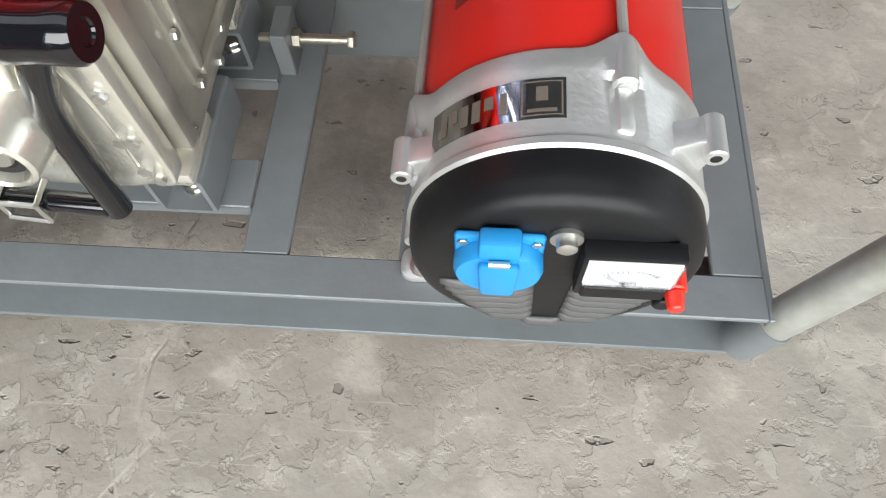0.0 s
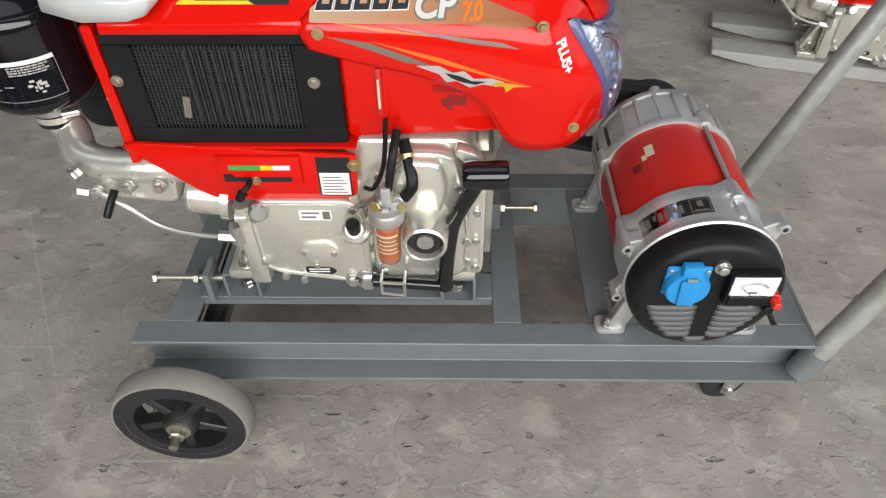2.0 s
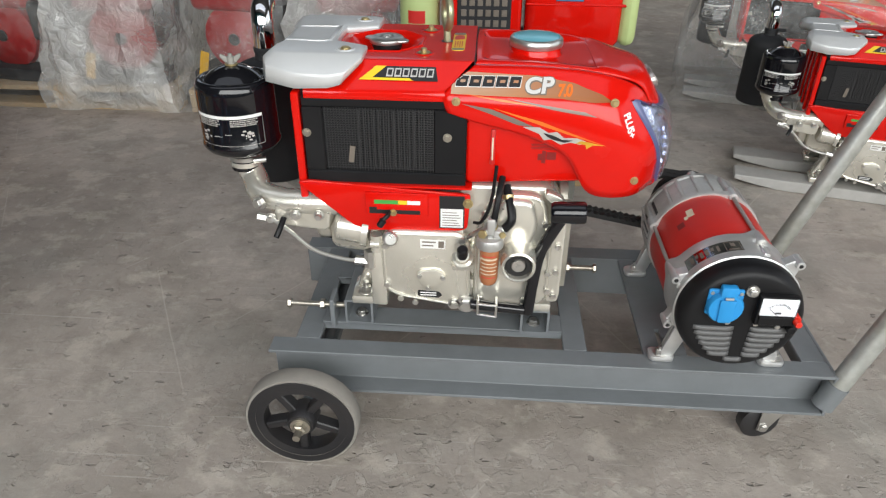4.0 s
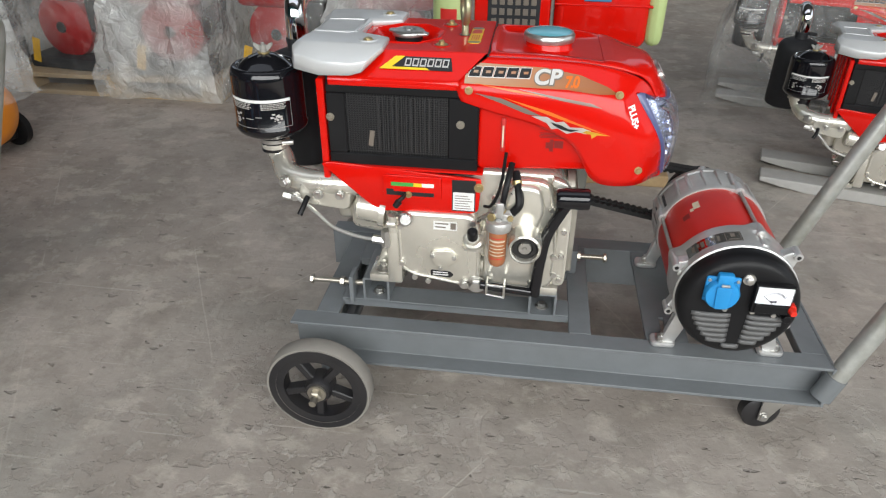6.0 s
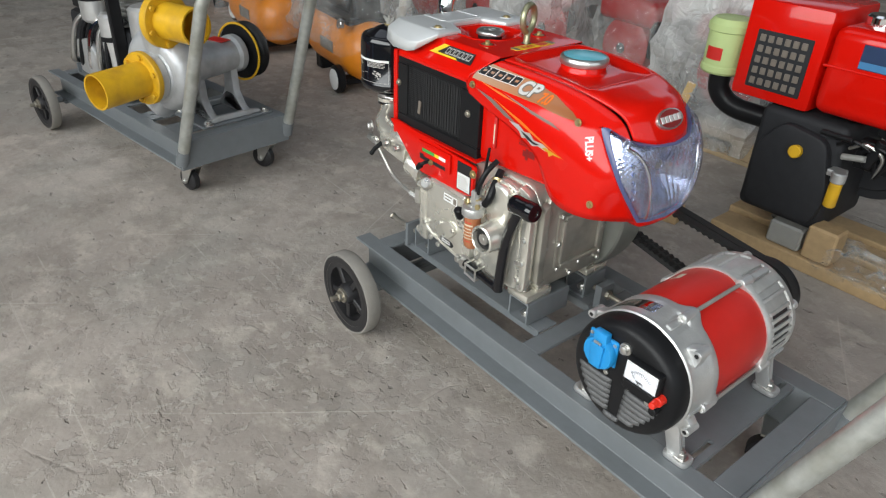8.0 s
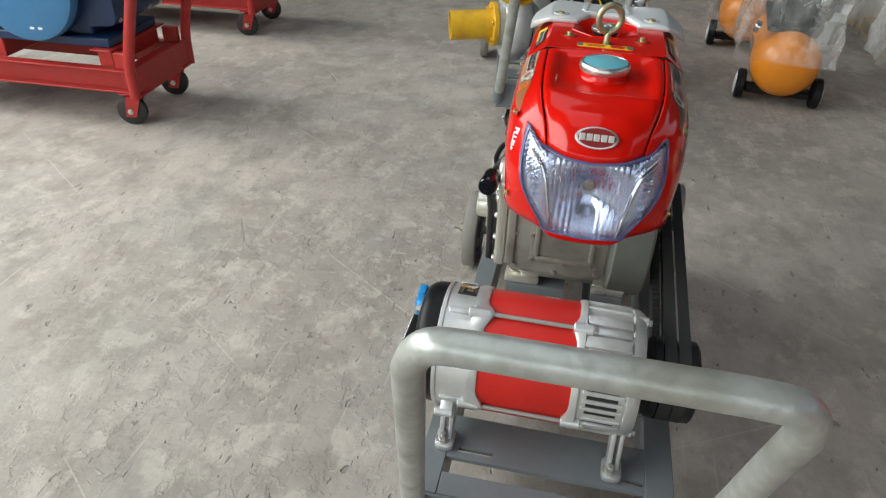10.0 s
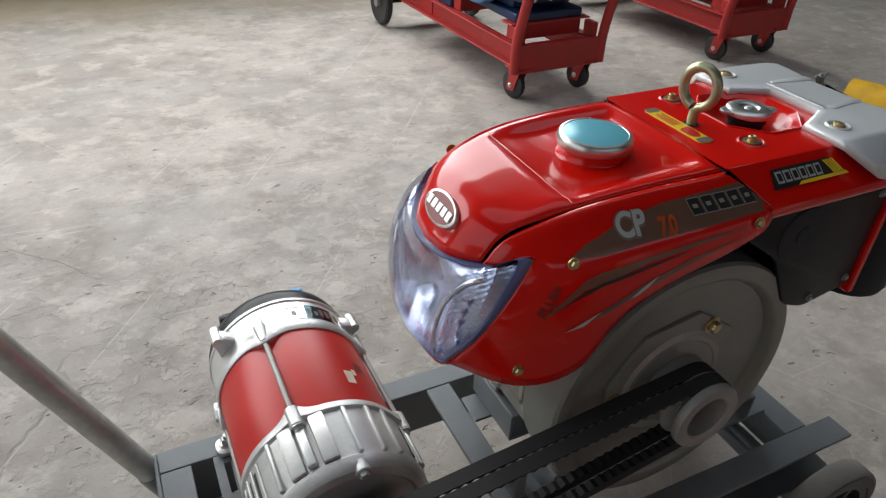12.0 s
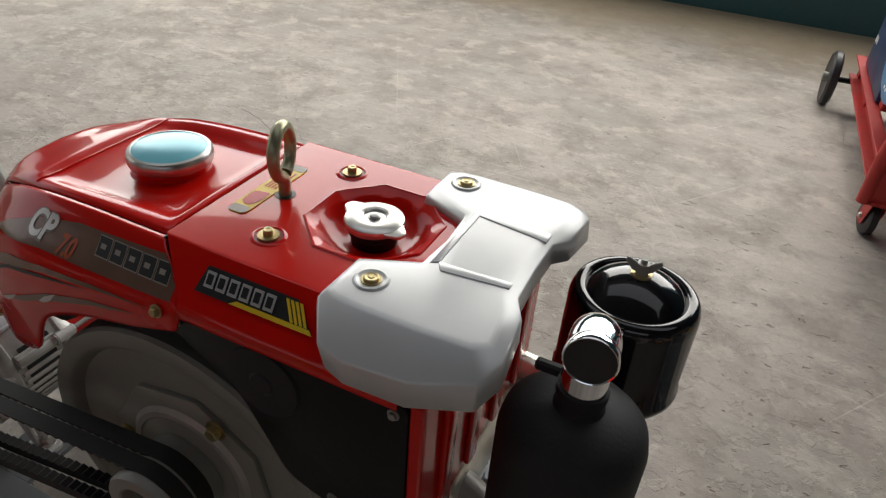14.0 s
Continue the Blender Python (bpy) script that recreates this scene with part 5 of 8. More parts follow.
# front cover of the crankcase, towards the generator
part("front_cover", join(prism(rounded([(-0.118, 0.285), (0.045, 0.285), (0.055, 0.30), (0.055, 0.44), (0.03, 0.475), (-0.10, 0.475), (-0.122, 0.44)], 0.015, 4), "x", 0.488, 0.502, 0.003, 2),
                         prism(rounded([(-0.128, 0.30), (-0.112, 0.30), (-0.112, 0.46), (-0.128, 0.45)], 0.006, 3), "x", 0.484, 0.508, 0.002, 2)), DARKCASE, case)
insp = part("inspection_cover", prism(rounded([(-0.082, 0.312), (0.040, 0.312), (0.042, 0.43), (-0.085, 0.43)], 0.012, 4), "x", 0.501, 0.506, 0.0015, 2), DARKCASE, case)
part("cover_rim", join(box(0.505, 0.512, -0.072, 0.030, 0.318, 0.328, 0.003, 2), box(0.505, 0.512, -0.072, 0.030, 0.415, 0.425, 0.003, 2),
                       box(0.505, 0.512, -0.076, -0.066, 0.3282, 0.4148, 0.003, 2), box(0.505, 0.512, 0.024, 0.034, 0.3282, 0.4148, 0.003, 2)), DARKCASE, insp)
for y, z in ((-0.079, 0.318), (-0.02, 0.3145), (0.037, 0.318), (0.0385, 0.37), (-0.081, 0.37), (0.037, 0.425), (-0.079, 0.425)):
    part("inspection_bolt", bolt((0.506, y, z), (1, 0, 0), 0.0045, 0.005, False), STEEL, insp)
# ribs and bosses cast on the sides of the case
for z in (0.305, 0.335, 0.365):
    part("case_rib", box(0.352, 0.3575, -0.150, -0.12, z, z + 0.018, 0.002, 2), CASE, case)
part("case_flange", prism(rounded([(0.477, 0.285), (0.495, 0.285), (0.498, 0.30), (0.498, 0.46), (0.486, 0.478), (0.464, 0.486), (0.460, 0.478), (0.477, 0.462)], 0.006, 3), "y", -0.150, -0.132, 0.002, 2), CASE, case)
for z in (0.298, 0.345, 0.392, 0.438):
    part("flange_bolt", bolt((0.4880, -0.150, z), (0, -1, 0), 0.005, 0.005, False), STEEL, case)
part("cover_edge", pipe(spline([(0.362, -0.1455, 0.30), (0.361, -0.1455, 0.40), (0.378, -0.1455, 0.452), (0.405, -0.1455, 0.474), (0.452, -0.1455, 0.472), (0.466, -0.1455, 0.44), (0.476, -0.1455, 0.36), (0.475, -0.1455, 0.305)], 6), 0.0035, 8), CASE, case)
part("gear_cover_edge", pipe([(p[0], -0.1525, p[1]) for p in rounded([(0.214, 0.303), (0.234, 0.290), (0.335, 0.2735), (0.347, 0.286), (0.347, 0.388), (0.334, 0.407), (0.224, 0.407), (0.2115, 0.393)], 0.012, 4)], 0.0028, 8, True), CASE, case)
for y, z in ((-0.11, 0.30), (-0.035, 0.293), (0.042, 0.30), (0.045, 0.37), (0.042, 0.44), (-0.112, 0.37), (-0.112, 0.44), (-0.035, 0.46)):
    part("cover_bolt", bolt((0.502, y, z), (1, 0, 0), 0.0048, 0.005, False), STEEL, case)
# cylinder head and intake on the rear end
head = part("cylinder_head", prism(rounded([(0.115, 0.345), (0.205, 0.33), (0.205, 0.455), (0.115, 0.455)], 0.012), "y", -0.10, 0.08, 0.006, 2), CASE, engine, "silver cylinder head")
part("valve_cover", box(0.085, 0.118, -0.085, 0.06, 0.35, 0.445, 0.012, 3), CASE, head)
part("pushrod_cover", join(lathe([(0.0, 0), (0.023, 0), (0.025, 0.003), (0.025, 0.045), (0.02, 0.05), (0, 0.05)], (0.182, -0.128, 0.398), (-0.96, -0.02, 0.16), 28), cyl((0.186, -0.128, 0.397), (0.176, -0.128, 0.3985), 0.029)), CASE, head)
part("injection_pump", join(box(0.188, 0.215, -0.150, -0.11, 0.262, 0.37, 0.005, 2), cyl((0.20, -0.146, 0.37), (0.20, -0.146, 0.40), 0.010), cyl((0.192, -0.152, 0.385), (0.206, -0.152, 0.385), 0.007)), CASE, head)
part("priming_cap", lathe([(0, 0), (0.011, 0), (0.012, 0.003), (0.012, 0.012), (0.009, 0.015), (0, 0.015)], (0.222, -0.152, 0.398), (0.25, -0.9, 0.3), 20), STEEL, head)
part("fuel_pipe", pipe(spline([(0.018, -0.155, 0.428), (0.04, -0.157, 0.425), (0.07, -0.157, 0.40), (0.10, -0.156, 0.372), (0.145, -0.154, 0.356), (0.185, -0.152, 0.352)], 6), 0.0035, 10), STEEL, head, "bright steel injector pipe")
for p, q, r in (((0.165, -0.153, 0.354), (0.187, -0.152, 0.3515), 0.0075), ((0.016, -0.155, 0.429), (0.030, -0.156, 0.427), 0.007), ((0.188, -0.152, 0.342), (0.188, -0.152, 0.372), 0.0085)):
    part("pipe_nut", cyl(p, q, r, seg=6), STEEL, head)
for p, d, r in (((0.02, -0.15, 0.452), (-0.4, -1, 0), 0.008), ((0.075, -0.15, 0.432), (0, -1, 0), 0.006), ((0.112, -0.15, 0.433), (0, -1, 0), 0.006), ((0.035, -0.15, 0.425), (0, -1, 0), 0.006)):
    part("head_bolt", bolt(p, d, r, 0.009), STEEL, head)
part("decompression_lever", pipe([(0.055, -0.150, 0.425), (0.052, -0.166, 0.415), (0.046, -0.172, 0.402)], 0.0048, 8), BLACK, head)
part("rocker_box", prism(rounded([(0.035, 0.41), (0.125, 0.40), (0.13, 0.44), (0.04, 0.45)], 0.008), "y", -0.145, -0.09, 0.005, 2), CASE, head)
# intake elbow and air cleaner
AC = (-0.018, -0.080)
part("intake_elbow", join(pipe(spline([(AC[0], AC[1], 0.500), (AC[0] + 0.001, AC[1], 0.486), (AC[0] + 0.012, AC[1] - 0.006, 0.466), (0.012, -0.112, 0.449), (0.05, -0.124, 0.443), (0.10, -0.128, 0.444), (0.135, -0.122, 0.442)], 6), 0.021, 20),
                          lathe([(0.021, 0), (0.025, 0.001), (0.025, 0.009), (0.021, 0.010)], (AC[0], AC[1], 0.485), (0, 0, 1), 24)), CASE, head, "silver cast intake elbow")
part("hose_clamp", join(lathe([(0.0245, 0), (0.0258, 0.0005), (0.0258, 0.007), (0.0245, 0.0075), (0.0245, 0)], (AC[0], AC[1], 0.496), (0, 0, 1), 24), cyl((AC[0] + 0.02, AC[1] - 0.022, 0.500), (AC[0] + 0.038, AC[1] - 0.015, 0.500), 0.0045)), STEEL, head)
air = part("air_cleaner", lathe([(0.0265, -0.030), (0.0275, -0.004), (0.034, 0.0), (0.050, 0.004), (0.062, 0.011), (0.0665, 0.018), (0.0665, 0.023), (0.0645, 0.026), (0.0648, 0.104), (0.0640, 0.1105), (0.0615, 0.1165), (0.0590, 0.1190), (0.0555, 0.1200), (0.0515, 0.1200), (0.0500, 0.1190), (0.0492, 0.1170), (0.0480, 0.1178), (0.040, 0.1250), (0.030, 0.1307), (0.020, 0.1346), (0.010, 0.1368), (0.0, 0.1375)], (AC[0], AC[1], 0.522), (0, 0, 1), 48), BLACK_GLOSS, engine, "black glossy air cleaner canister with white print")
wing = [moved(prism(rounded([(0.003, 0), (0.009, 0.001), (0.0175, 0.010), (0.016, 0.0145), (0.011, 0.0125), (0.003, 0.008)], 0.002), "y", -0.0018, 0.0018, 0.0008, 1), pose(AC[0], AC[1], 0.6612, 0, 0, turn_)) for turn_ in (12, 192)]
part("wing_nut", join(cyl((AC[0], AC[1], 0.6605), (AC[0], AC[1], 0.671), 0.0062, seg=14), cyl((AC[0], AC[1], 0.671), (AC[0], AC[1], 0.6755), 0.0032, seg=10), *wing), CAST, air, "dark wing nut")
part("nut_washer", lathe([(0.0105, 0), (0.0105, 0.0018), (0, 0.0018)], (AC[0], AC[1], 0.6588), (0, 0, 1), 24), ZINC, air)


part("print_band", curved_band(AC, 0.0649, 216, 324, 0.5935, 0.5985), WHITE, air)
lines = random.Random(5)
dashes = []
for a0 in (220, 276):
    for k in range(4):
        a = a0
        while a < a0 + 40 - 4 * (k % 2):
            w = lines.uniform(1.6, 5.5)
            dashes.append(curved_band(AC, 0.0649, a, a + w, 0.5905 - k * 0.0028, 0.5921 - k * 0.0028, 2))
            a += w + 1.0
part("print_line", join(*dashes), SILVERINK, air)
sketch = []
for a0, wide in ((226, 15), (284, 22)):
    for k in range(16):
        a, z, w, h = a0 + lines.uniform(0, wide), 0.556 + lines.uniform(0, 0.017), lines.uniform(1.5, 5.0), lines.uniform(0.0008, 0.0036)
        sketch.append(curved_band(AC, 0.0649 + 0.00003 * k, a, a + w, z, z + h, 2))
part("print_sketch", join(*sketch, curved_band(AC, 0.0649, 248, 262, 0.5655, 0.5665, 3), curved_band(AC, 0.0649, 266, 276, 0.5690, 0.5700, 3),
                          curved_band(AC, 0.0649, 216, 324, 0.5505, 0.5511), curved_band(AC, 0.0649, 215.4, 216, 0.5505, 0.5985, 2), curved_band(AC, 0.0649, 324, 324.6, 0.5505, 0.5985, 2)), SILVERINK, air)
slim = Matrix.Translation((AC[0], AC[1], -0.012)) @ Matrix.Diagonal((0.915, 0.915, 1.0, 1.0)) @ Matrix.Translation((-AC[0], -AC[1], 0))
for ob in [air] + list(air.children):
    ob.data.transform(slim)
# muffler with chrome outlet
MU = (-0.010, 0.064)
muf = part("muffler", lathe([(0, 0.0), (0.045, 0.0), (0.056, 0.006), (0.059, 0.014), (0.059, 0.180), (0.056, 0.194), (0.047, 0.204), (0.030, 0.211), (0.020, 0.213), (0.0185, 0.217), (0.0185, 0.226), (0, 0.226)], (MU[0], MU[1], 0.402), (0, 0, 1), 40), BLACK_MATT, engine, "matt black upright exhaust muffler")
OUTLET = [(MU[0], MU[1], 0.622), (MU[0], MU[1], 0.667), (MU[0] - 0.001, MU[1] + 0.006, 0.685), (MU[0] - 0.003, MU[1] + 0.020, 0.695), (MU[0] - 0.005, MU[1] + 0.040, 0.697)]
part("outlet", pipe(spline(OUTLET, 6), 0.0178, 28), CHROME, muf, "chromed elbow exhaust outlet")
MD = Vector((-0.10, 0.99, 0.10)).normalized()
part("outlet_mouth", lathe([(0.0176, -0.006), (0.0185, -0.004), (0.0186, 0.0035), (0.0180, 0.0046), (0.0172, 0.0042), (0.0168, 0.0030)], Vector(OUTLET[-1]), MD, 28), CHROME, muf)
# flat black disc paints the darkness inside the pipe mouth
part("outlet_bore", lathe([(0.0172, 0), (0, 0)], Vector(OUTLET[-1]) + MD * 0.0034, MD, 28), INK, muf, "black disc for the dark inside of the outlet")
part("outlet_clamp", join(lathe([(0.0178, 0), (0.0198, 0.001), (0.0198, 0.009), (0.0178, 0.010)], (MU[0], MU[1], 0.626), (0, 0, 1), 24), box(MU[0] + 0.018, MU[0] + 0.040, MU[1] - 0.012, MU[1] - 0.004, 0.627, 0.637, 0.002, 1)), BLACK_MATT, muf)
part("exhaust_pipe", pipe(spline([(MU[0], MU[1], 0.41), (0.02, 0.055, 0.395), (0.06, 0.03, 0.40), (0.10, 0.02, 0.41)], 6), 0.016, 16), CAST, muf)
# flywheel and pulley
FW = (0.356, 0.383)
fly = part("flywheel", lathe([(0.03, 0.055), (0.16, 0.060), (0.176, 0.063), (0.179, 0.067), (0.179, 0.126), (0.176, 0.130), (0.160, 0.131), (0.155, 0.128), (0.150, 0.118), (0.090, 0.113), (0.076, 0.117), (0.060, 0.124), (0.03, 0.126)], (FW[0], 0, FW[1]), (0, 1, 0), 72), IRON, engine, "grey cast iron flywheel")
part("hub_plate", prism([(FW[0] + 0.104 * math.cos(math.radians(45 * k + 12)), FW[1] + 0.104 * math.sin(math.radians(45 * k + 12))) for k in range(8)], "y", 0.108, 0.1195, 0.003, 2), IRON, fly)
part("hub_ring", lathe([(0.060, 0.119), (0.066, 0.1235), (0.072, 0.1235), (0.078, 0.119)], (FW[0], 0, FW[1]), (0, 1, 0), 56), CAST, fly)
for a in (120, 240, 0):
    part("flywheel_bolt", bolt((FW[0] + 0.088 * math.cos(math.radians(a)), 0.1195, FW[1] + 0.088 * math.sin(math.radians(a))), (0, 1, 0), 0.008, 0.008), ZINC, fly)
part("drive_pulley", lathe([(0.0, 0.122), (0.043, 0.122), (0.046, 0.126), (0.046, 0.140), (0.036, 0.147), (0.036, 0.150), (0.046, 0.157), (0.046, 0.160), (0.036, 0.167), (0.036, 0.170), (0.046, 0.177), (0.046, 0.184), (0.044, 0.187), (0.031, 0.187), (0.029, 0.185), (0.026, 0.160), (0.0, 0.160)], (FW[0], 0, FW[1]), (0, 1, 0), 56), CAST, fly, "grooved cast iron belt pulley")
part("wing_screw", join(pipe([(0.20, 0.10, 0.40), (0.178, 0.108, 0.398)], 0.006, 10), moved(box(-0.004, 0.004, -0.012, 0.012, -0.002, 0.002, 0.001, 1), pose(0.176, 0.109, 0.398))), ZINC, engine)

# ---------------------------------------------------------------- decals on the hood
from mathutils.bvhtree import BVHTree


def hood_tree(mir):
    bm = patch(GRID, mir)
    bm.normal_update()
    t = BVHTree.FromBMesh(bm)
    bm.free()
    return t


TREES = {-1: hood_tree(-1), 1: hood_tree(1)}


def flat(outline):
    bm = bmesh.new()
    bm.faces.new([bm.verts.new((x, 0, z)) for x, z in outline])
    return bm


def letters(text, size, x, z, slant=0.0, spread=1.0, bold=0.036):
    """Flat mesh of a short word in the x-z plane, from its lower left corner."""
    cu = bpy.data.curves.new("word", "FONT")
    cu.body, cu.size, cu.shear, cu.space_character = text, size, slant, spread
    cu.offset = size * bold
    ob = bpy.data.objects.new("word", cu)
    scene.collection.objects.link(ob)
    dg = bpy.context.evaluated_depsgraph_get()
    me = bpy.data.meshes.new_from_object(ob.evaluated_get(dg))
    bm = bmesh.new()
    bm.from_mesh(me)
    bpy.data.objects.remove(ob)
    bpy.data.meshes.remove(me)
    for v in bm.verts:
        v.co = Vector((x + v.co.x, 0, z + v.co.y))
    return bm


def decal(name, bm, mat, mir, lift, parent, label="", flip=False, cell=0.0035):
    """Lays a flat x-z shape on the hood's side, following its curve."""
    bmesh.ops.triangulate(bm, faces=bm.faces[:])
    for _ in range(8):
        long = [e for e in bm.edges if e.calc_length() > cell]
        if not long:
            break
        bmesh.ops.subdivide_edges(bm, edges=long, cuts=1)
        bmesh.ops.triangulate(bm, faces=bm.faces[:])
    bad = []
    for v in bm.verts:
        hit, nrm, _, _ = TREES[mir].ray_cast(Vector((v.co.x, mir * 0.4, v.co.z)), Vector((0, -mir, 0)))
        if hit is None:
            bad.append(v)
        else:
            if nrm.y * mir < 0:
                nrm = -nrm
            v.co = hit + nrm * lift
    bmesh.ops.delete(bm, geom=bad, context="VERTS")
    if not bm.faces:
        bm.free()
        return None
    bmesh.ops.recalc_face_normals(bm, faces=bm.faces[:])
    if sum(f.normal.y for f in bm.faces) * mir < 0:
        bmesh.ops.reverse_faces(bm, faces=bm.faces[:])
    return part(name, bm, mat, parent, label, 60)


def slanted(x0, x1, z0, z1, s):
    return [(x0, z0), (x1, z0), (x1 + s, z1), (x0 + s, z1)]


def fading_band():
    """Printed band: pale tan at the rear, through orange-brown, to dull brown at the front."""
    m = material("tan_to_brown_decal", (0.4, 0.2, 0.1), 0.32, metal=0.1, var=0.1, coat=0.3)
    nt = m.node_tree
    tc = nt.nodes.new("ShaderNodeTexCoord")
    sep = nt.nodes.new("ShaderNodeSeparateXYZ")
    ramp = nt.nodes.new("ShaderNodeValToRGB")
    r = nt.nodes.new("ShaderNodeMapRange")
    r.inputs[1].default_value, r.inputs[2].default_value = 0.31, 0.54
    ramp.color_ramp.elements[0].color = (0.50, 0.34, 0.23, 1)
    ramp.color_ramp.elements[1].color = (0.30, 0.10, 0.03, 1)
    e = ramp.color_ramp.elements.new(0.45)
    e.color = (0.46, 0.21, 0.10, 1)
    nt.links.new(tc.outputs["Object"], sep.inputs[0])
    nt.links.new(sep.outputs[0], r.inputs[0])
    nt.links.new(r.outputs[0], ramp.inputs[0])
    nt.links.new(ramp.outputs[0], nt.nodes["Principled BSDF"].inputs["Base Color"])
    return m


TANBAND = fading_band()


def glyph_blocks(x, z, w, h, gap, n, s, hole=0.32):
    """A row of plain outlined blocks standing for a maker's name."""
    outer, inner = [], []
    for k in range(n):
        a = x + k * (w + gap)
        outer.append(flat(slanted(a, a + w, z, z + h, s)))
        inner.append(flat(slanted(a + w * 0.34 + s * 0.36, a + w * 0.78 + s * 0.36, z + h * 0.36, z + h * 0.62, s * 0.26)))
    return join(*outer), join(*inner)


# same print on both sides; the far side's shade is put into darker inks
for mir, key in ((-1, "near"), (1, "far")):
    P = panels[key]
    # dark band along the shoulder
    decal("shoulder_band", flat([(0.316, 0.631), (0.47, 0.6275), (0.52, 0.621), (0.548, 0.6195), (0.53, 0.630), (0.49, 0.644), (0.437, 0.6525), (0.318, 0.6565)]), TANBAND if mir < 0 else SHADEBROWNINK, mir, 0.0006, P, "printed band fading from tan to brown")
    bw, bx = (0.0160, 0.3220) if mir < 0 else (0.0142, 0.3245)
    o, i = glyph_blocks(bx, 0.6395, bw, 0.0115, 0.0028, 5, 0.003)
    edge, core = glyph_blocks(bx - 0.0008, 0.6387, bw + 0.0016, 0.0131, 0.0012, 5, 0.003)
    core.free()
    decal("maker_name_edge", edge, WHITE if mir < 0 else SHADEBANDINK, mir, 0.0009, P)
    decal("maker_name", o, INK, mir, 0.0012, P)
    decal("maker_name", i, TANBAND if mir < 0 else SHADEBANDINK, mir, 0.0015, P)
    base = letters("CP", 0.026, 0.0, 0.0, 0.15, 1.02)
    shade = letters("CP", 0.026, 0.0, 0.0, 0.15, 1.02, 0.085)
    num = letters("7.0", 0.0195, 0.0, 0.0, 0.15, 0.92)
    for bm, x, z, w in ((base, 0.419, 0.6335, 0.046), (shade, 0.4195, 0.6330, 0.046), (num, 0.466, 0.630, 0.028)):
        for v in bm.verts:
            wide = (1.25 if mir < 0 else 1.0) if bm is not num else 0.95
            v.co.x = x + (v.co.x * wide if mir < 0 else w - v.co.x * wide)
            v.co.z = z + v.co.z * 0.92
    if mir > 0:
        for bm, dx in ((base, 0.032), (shade, 0.032), (num, -0.042)):
            for v in bm.verts:
                v.co.x += dx
    decal("model_letters_edge", shade, GREYINK, mir, 0.0010, P)
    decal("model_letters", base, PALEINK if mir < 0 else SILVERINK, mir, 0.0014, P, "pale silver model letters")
    decal("model_number", num, ORANGEINK if mir < 0 else SHADEORANGEINK, mir, 0.0012, P, "orange model number")
    # sweeping flame stripes
    if mir < 0:
        decal("stripe", flat([(0.331, 0.619), (0.374, 0.6125), (0.411, 0.599), (0.439, 0.587), (0.412, 0.5905), (0.374, 0.605)]), GREYINK, mir, 0.0007, P, "grey tapered stripe")
        decal("stripe", flat([(0.375, 0.6145), (0.447, 0.596), (0.493, 0.579), (0.541, 0.561), (0.512, 0.570), (0.448, 0.590)]), ORANGEINK, mir, 0.0009, P, "orange flame stripe")
        decal("stripe", flat([(0.420, 0.588), (0.444, 0.588), (0.458, 0.580), (0.470, 0.582), (0.480, 0.573), (0.499, 0.573), (0.512, 0.568), (0.505, 0.563), (0.490, 0.566), (0.476, 0.562), (0.462, 0.570), (0.452, 0.568), (0.444, 0.578)]), SILVERINK, mir, 0.0011, P, "jagged silver flash")
        decal("stripe", flat([(0.450, 0.580), (0.466, 0.576), (0.478, 0.570), (0.494, 0.5695), (0.482, 0.5655), (0.466, 0.569), (0.456, 0.574)]), INK, mir, 0.0013, P)
        decal("stripe", flat([(0.505, 0.569), (0.520, 0.566), (0.541, 0.561), (0.522, 0.562), (0.514, 0.556), (0.512, 0.563), (0.498, 0.565)]), YELLOW, mir, 0.0013, P)
        decal("stripe", flat([(0.395, 0.6275), (0.472, 0.6155), (0.508, 0.6095), (0.526, 0.6015), (0.508, 0.605), (0.464, 0.6125)]), GREYINK, mir, 0.0009, P)
        decal("stripe", flat([(0.33, 0.632), (0.39, 0.6255), (0.46, 0.6155), (0.39, 0.6225)]), ORANGEINK, mir, 0.0008, P)
    else:
        decal("stripe", flat([(0.575, 0.561), (0.560, 0.577), (0.535, 0.600), (0.518, 0.6065), (0.468, 0.6135), (0.40, 0.6185), (0.335, 0.6195), (0.40, 0.6145), (0.468, 0.6075), (0.518, 0.5985), (0.535, 0.590)]), SHADEBROWNINK, mir, 0.0007, P, "tapered stripe in shaded brown-grey")
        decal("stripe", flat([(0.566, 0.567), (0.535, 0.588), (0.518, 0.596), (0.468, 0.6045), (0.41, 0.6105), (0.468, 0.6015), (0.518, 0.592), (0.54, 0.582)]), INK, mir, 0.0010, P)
        decal("stripe", flat([(0.545, 0.549), (0.511, 0.564), (0.466, 0.585), (0.41, 0.600), (0.352, 0.608), (0.41, 0.594), (0.466, 0.576), (0.511, 0.557)]), SHADEBROWNINK, mir, 0.0007, P)
        decal("stripe", flat([(0.552, 0.544), (0.530, 0.556), (0.515, 0.5635), (0.524, 0.5555), (0.532, 0.549)]), SILVERINK, mir, 0.0011, P, "small silver flash")
        decal("stripe", flat([(0.482, 0.570), (0.470, 0.580), (0.452, 0.590), (0.464, 0.577), (0.474, 0.571)]), SILVERINK, mir, 0.0011, P)
    word = letters("PLUS+", 0.0138, 0.0, 0.0, 0.1, 0.95)
    for v in word.verts:
        x, z = v.co.x, v.co.z
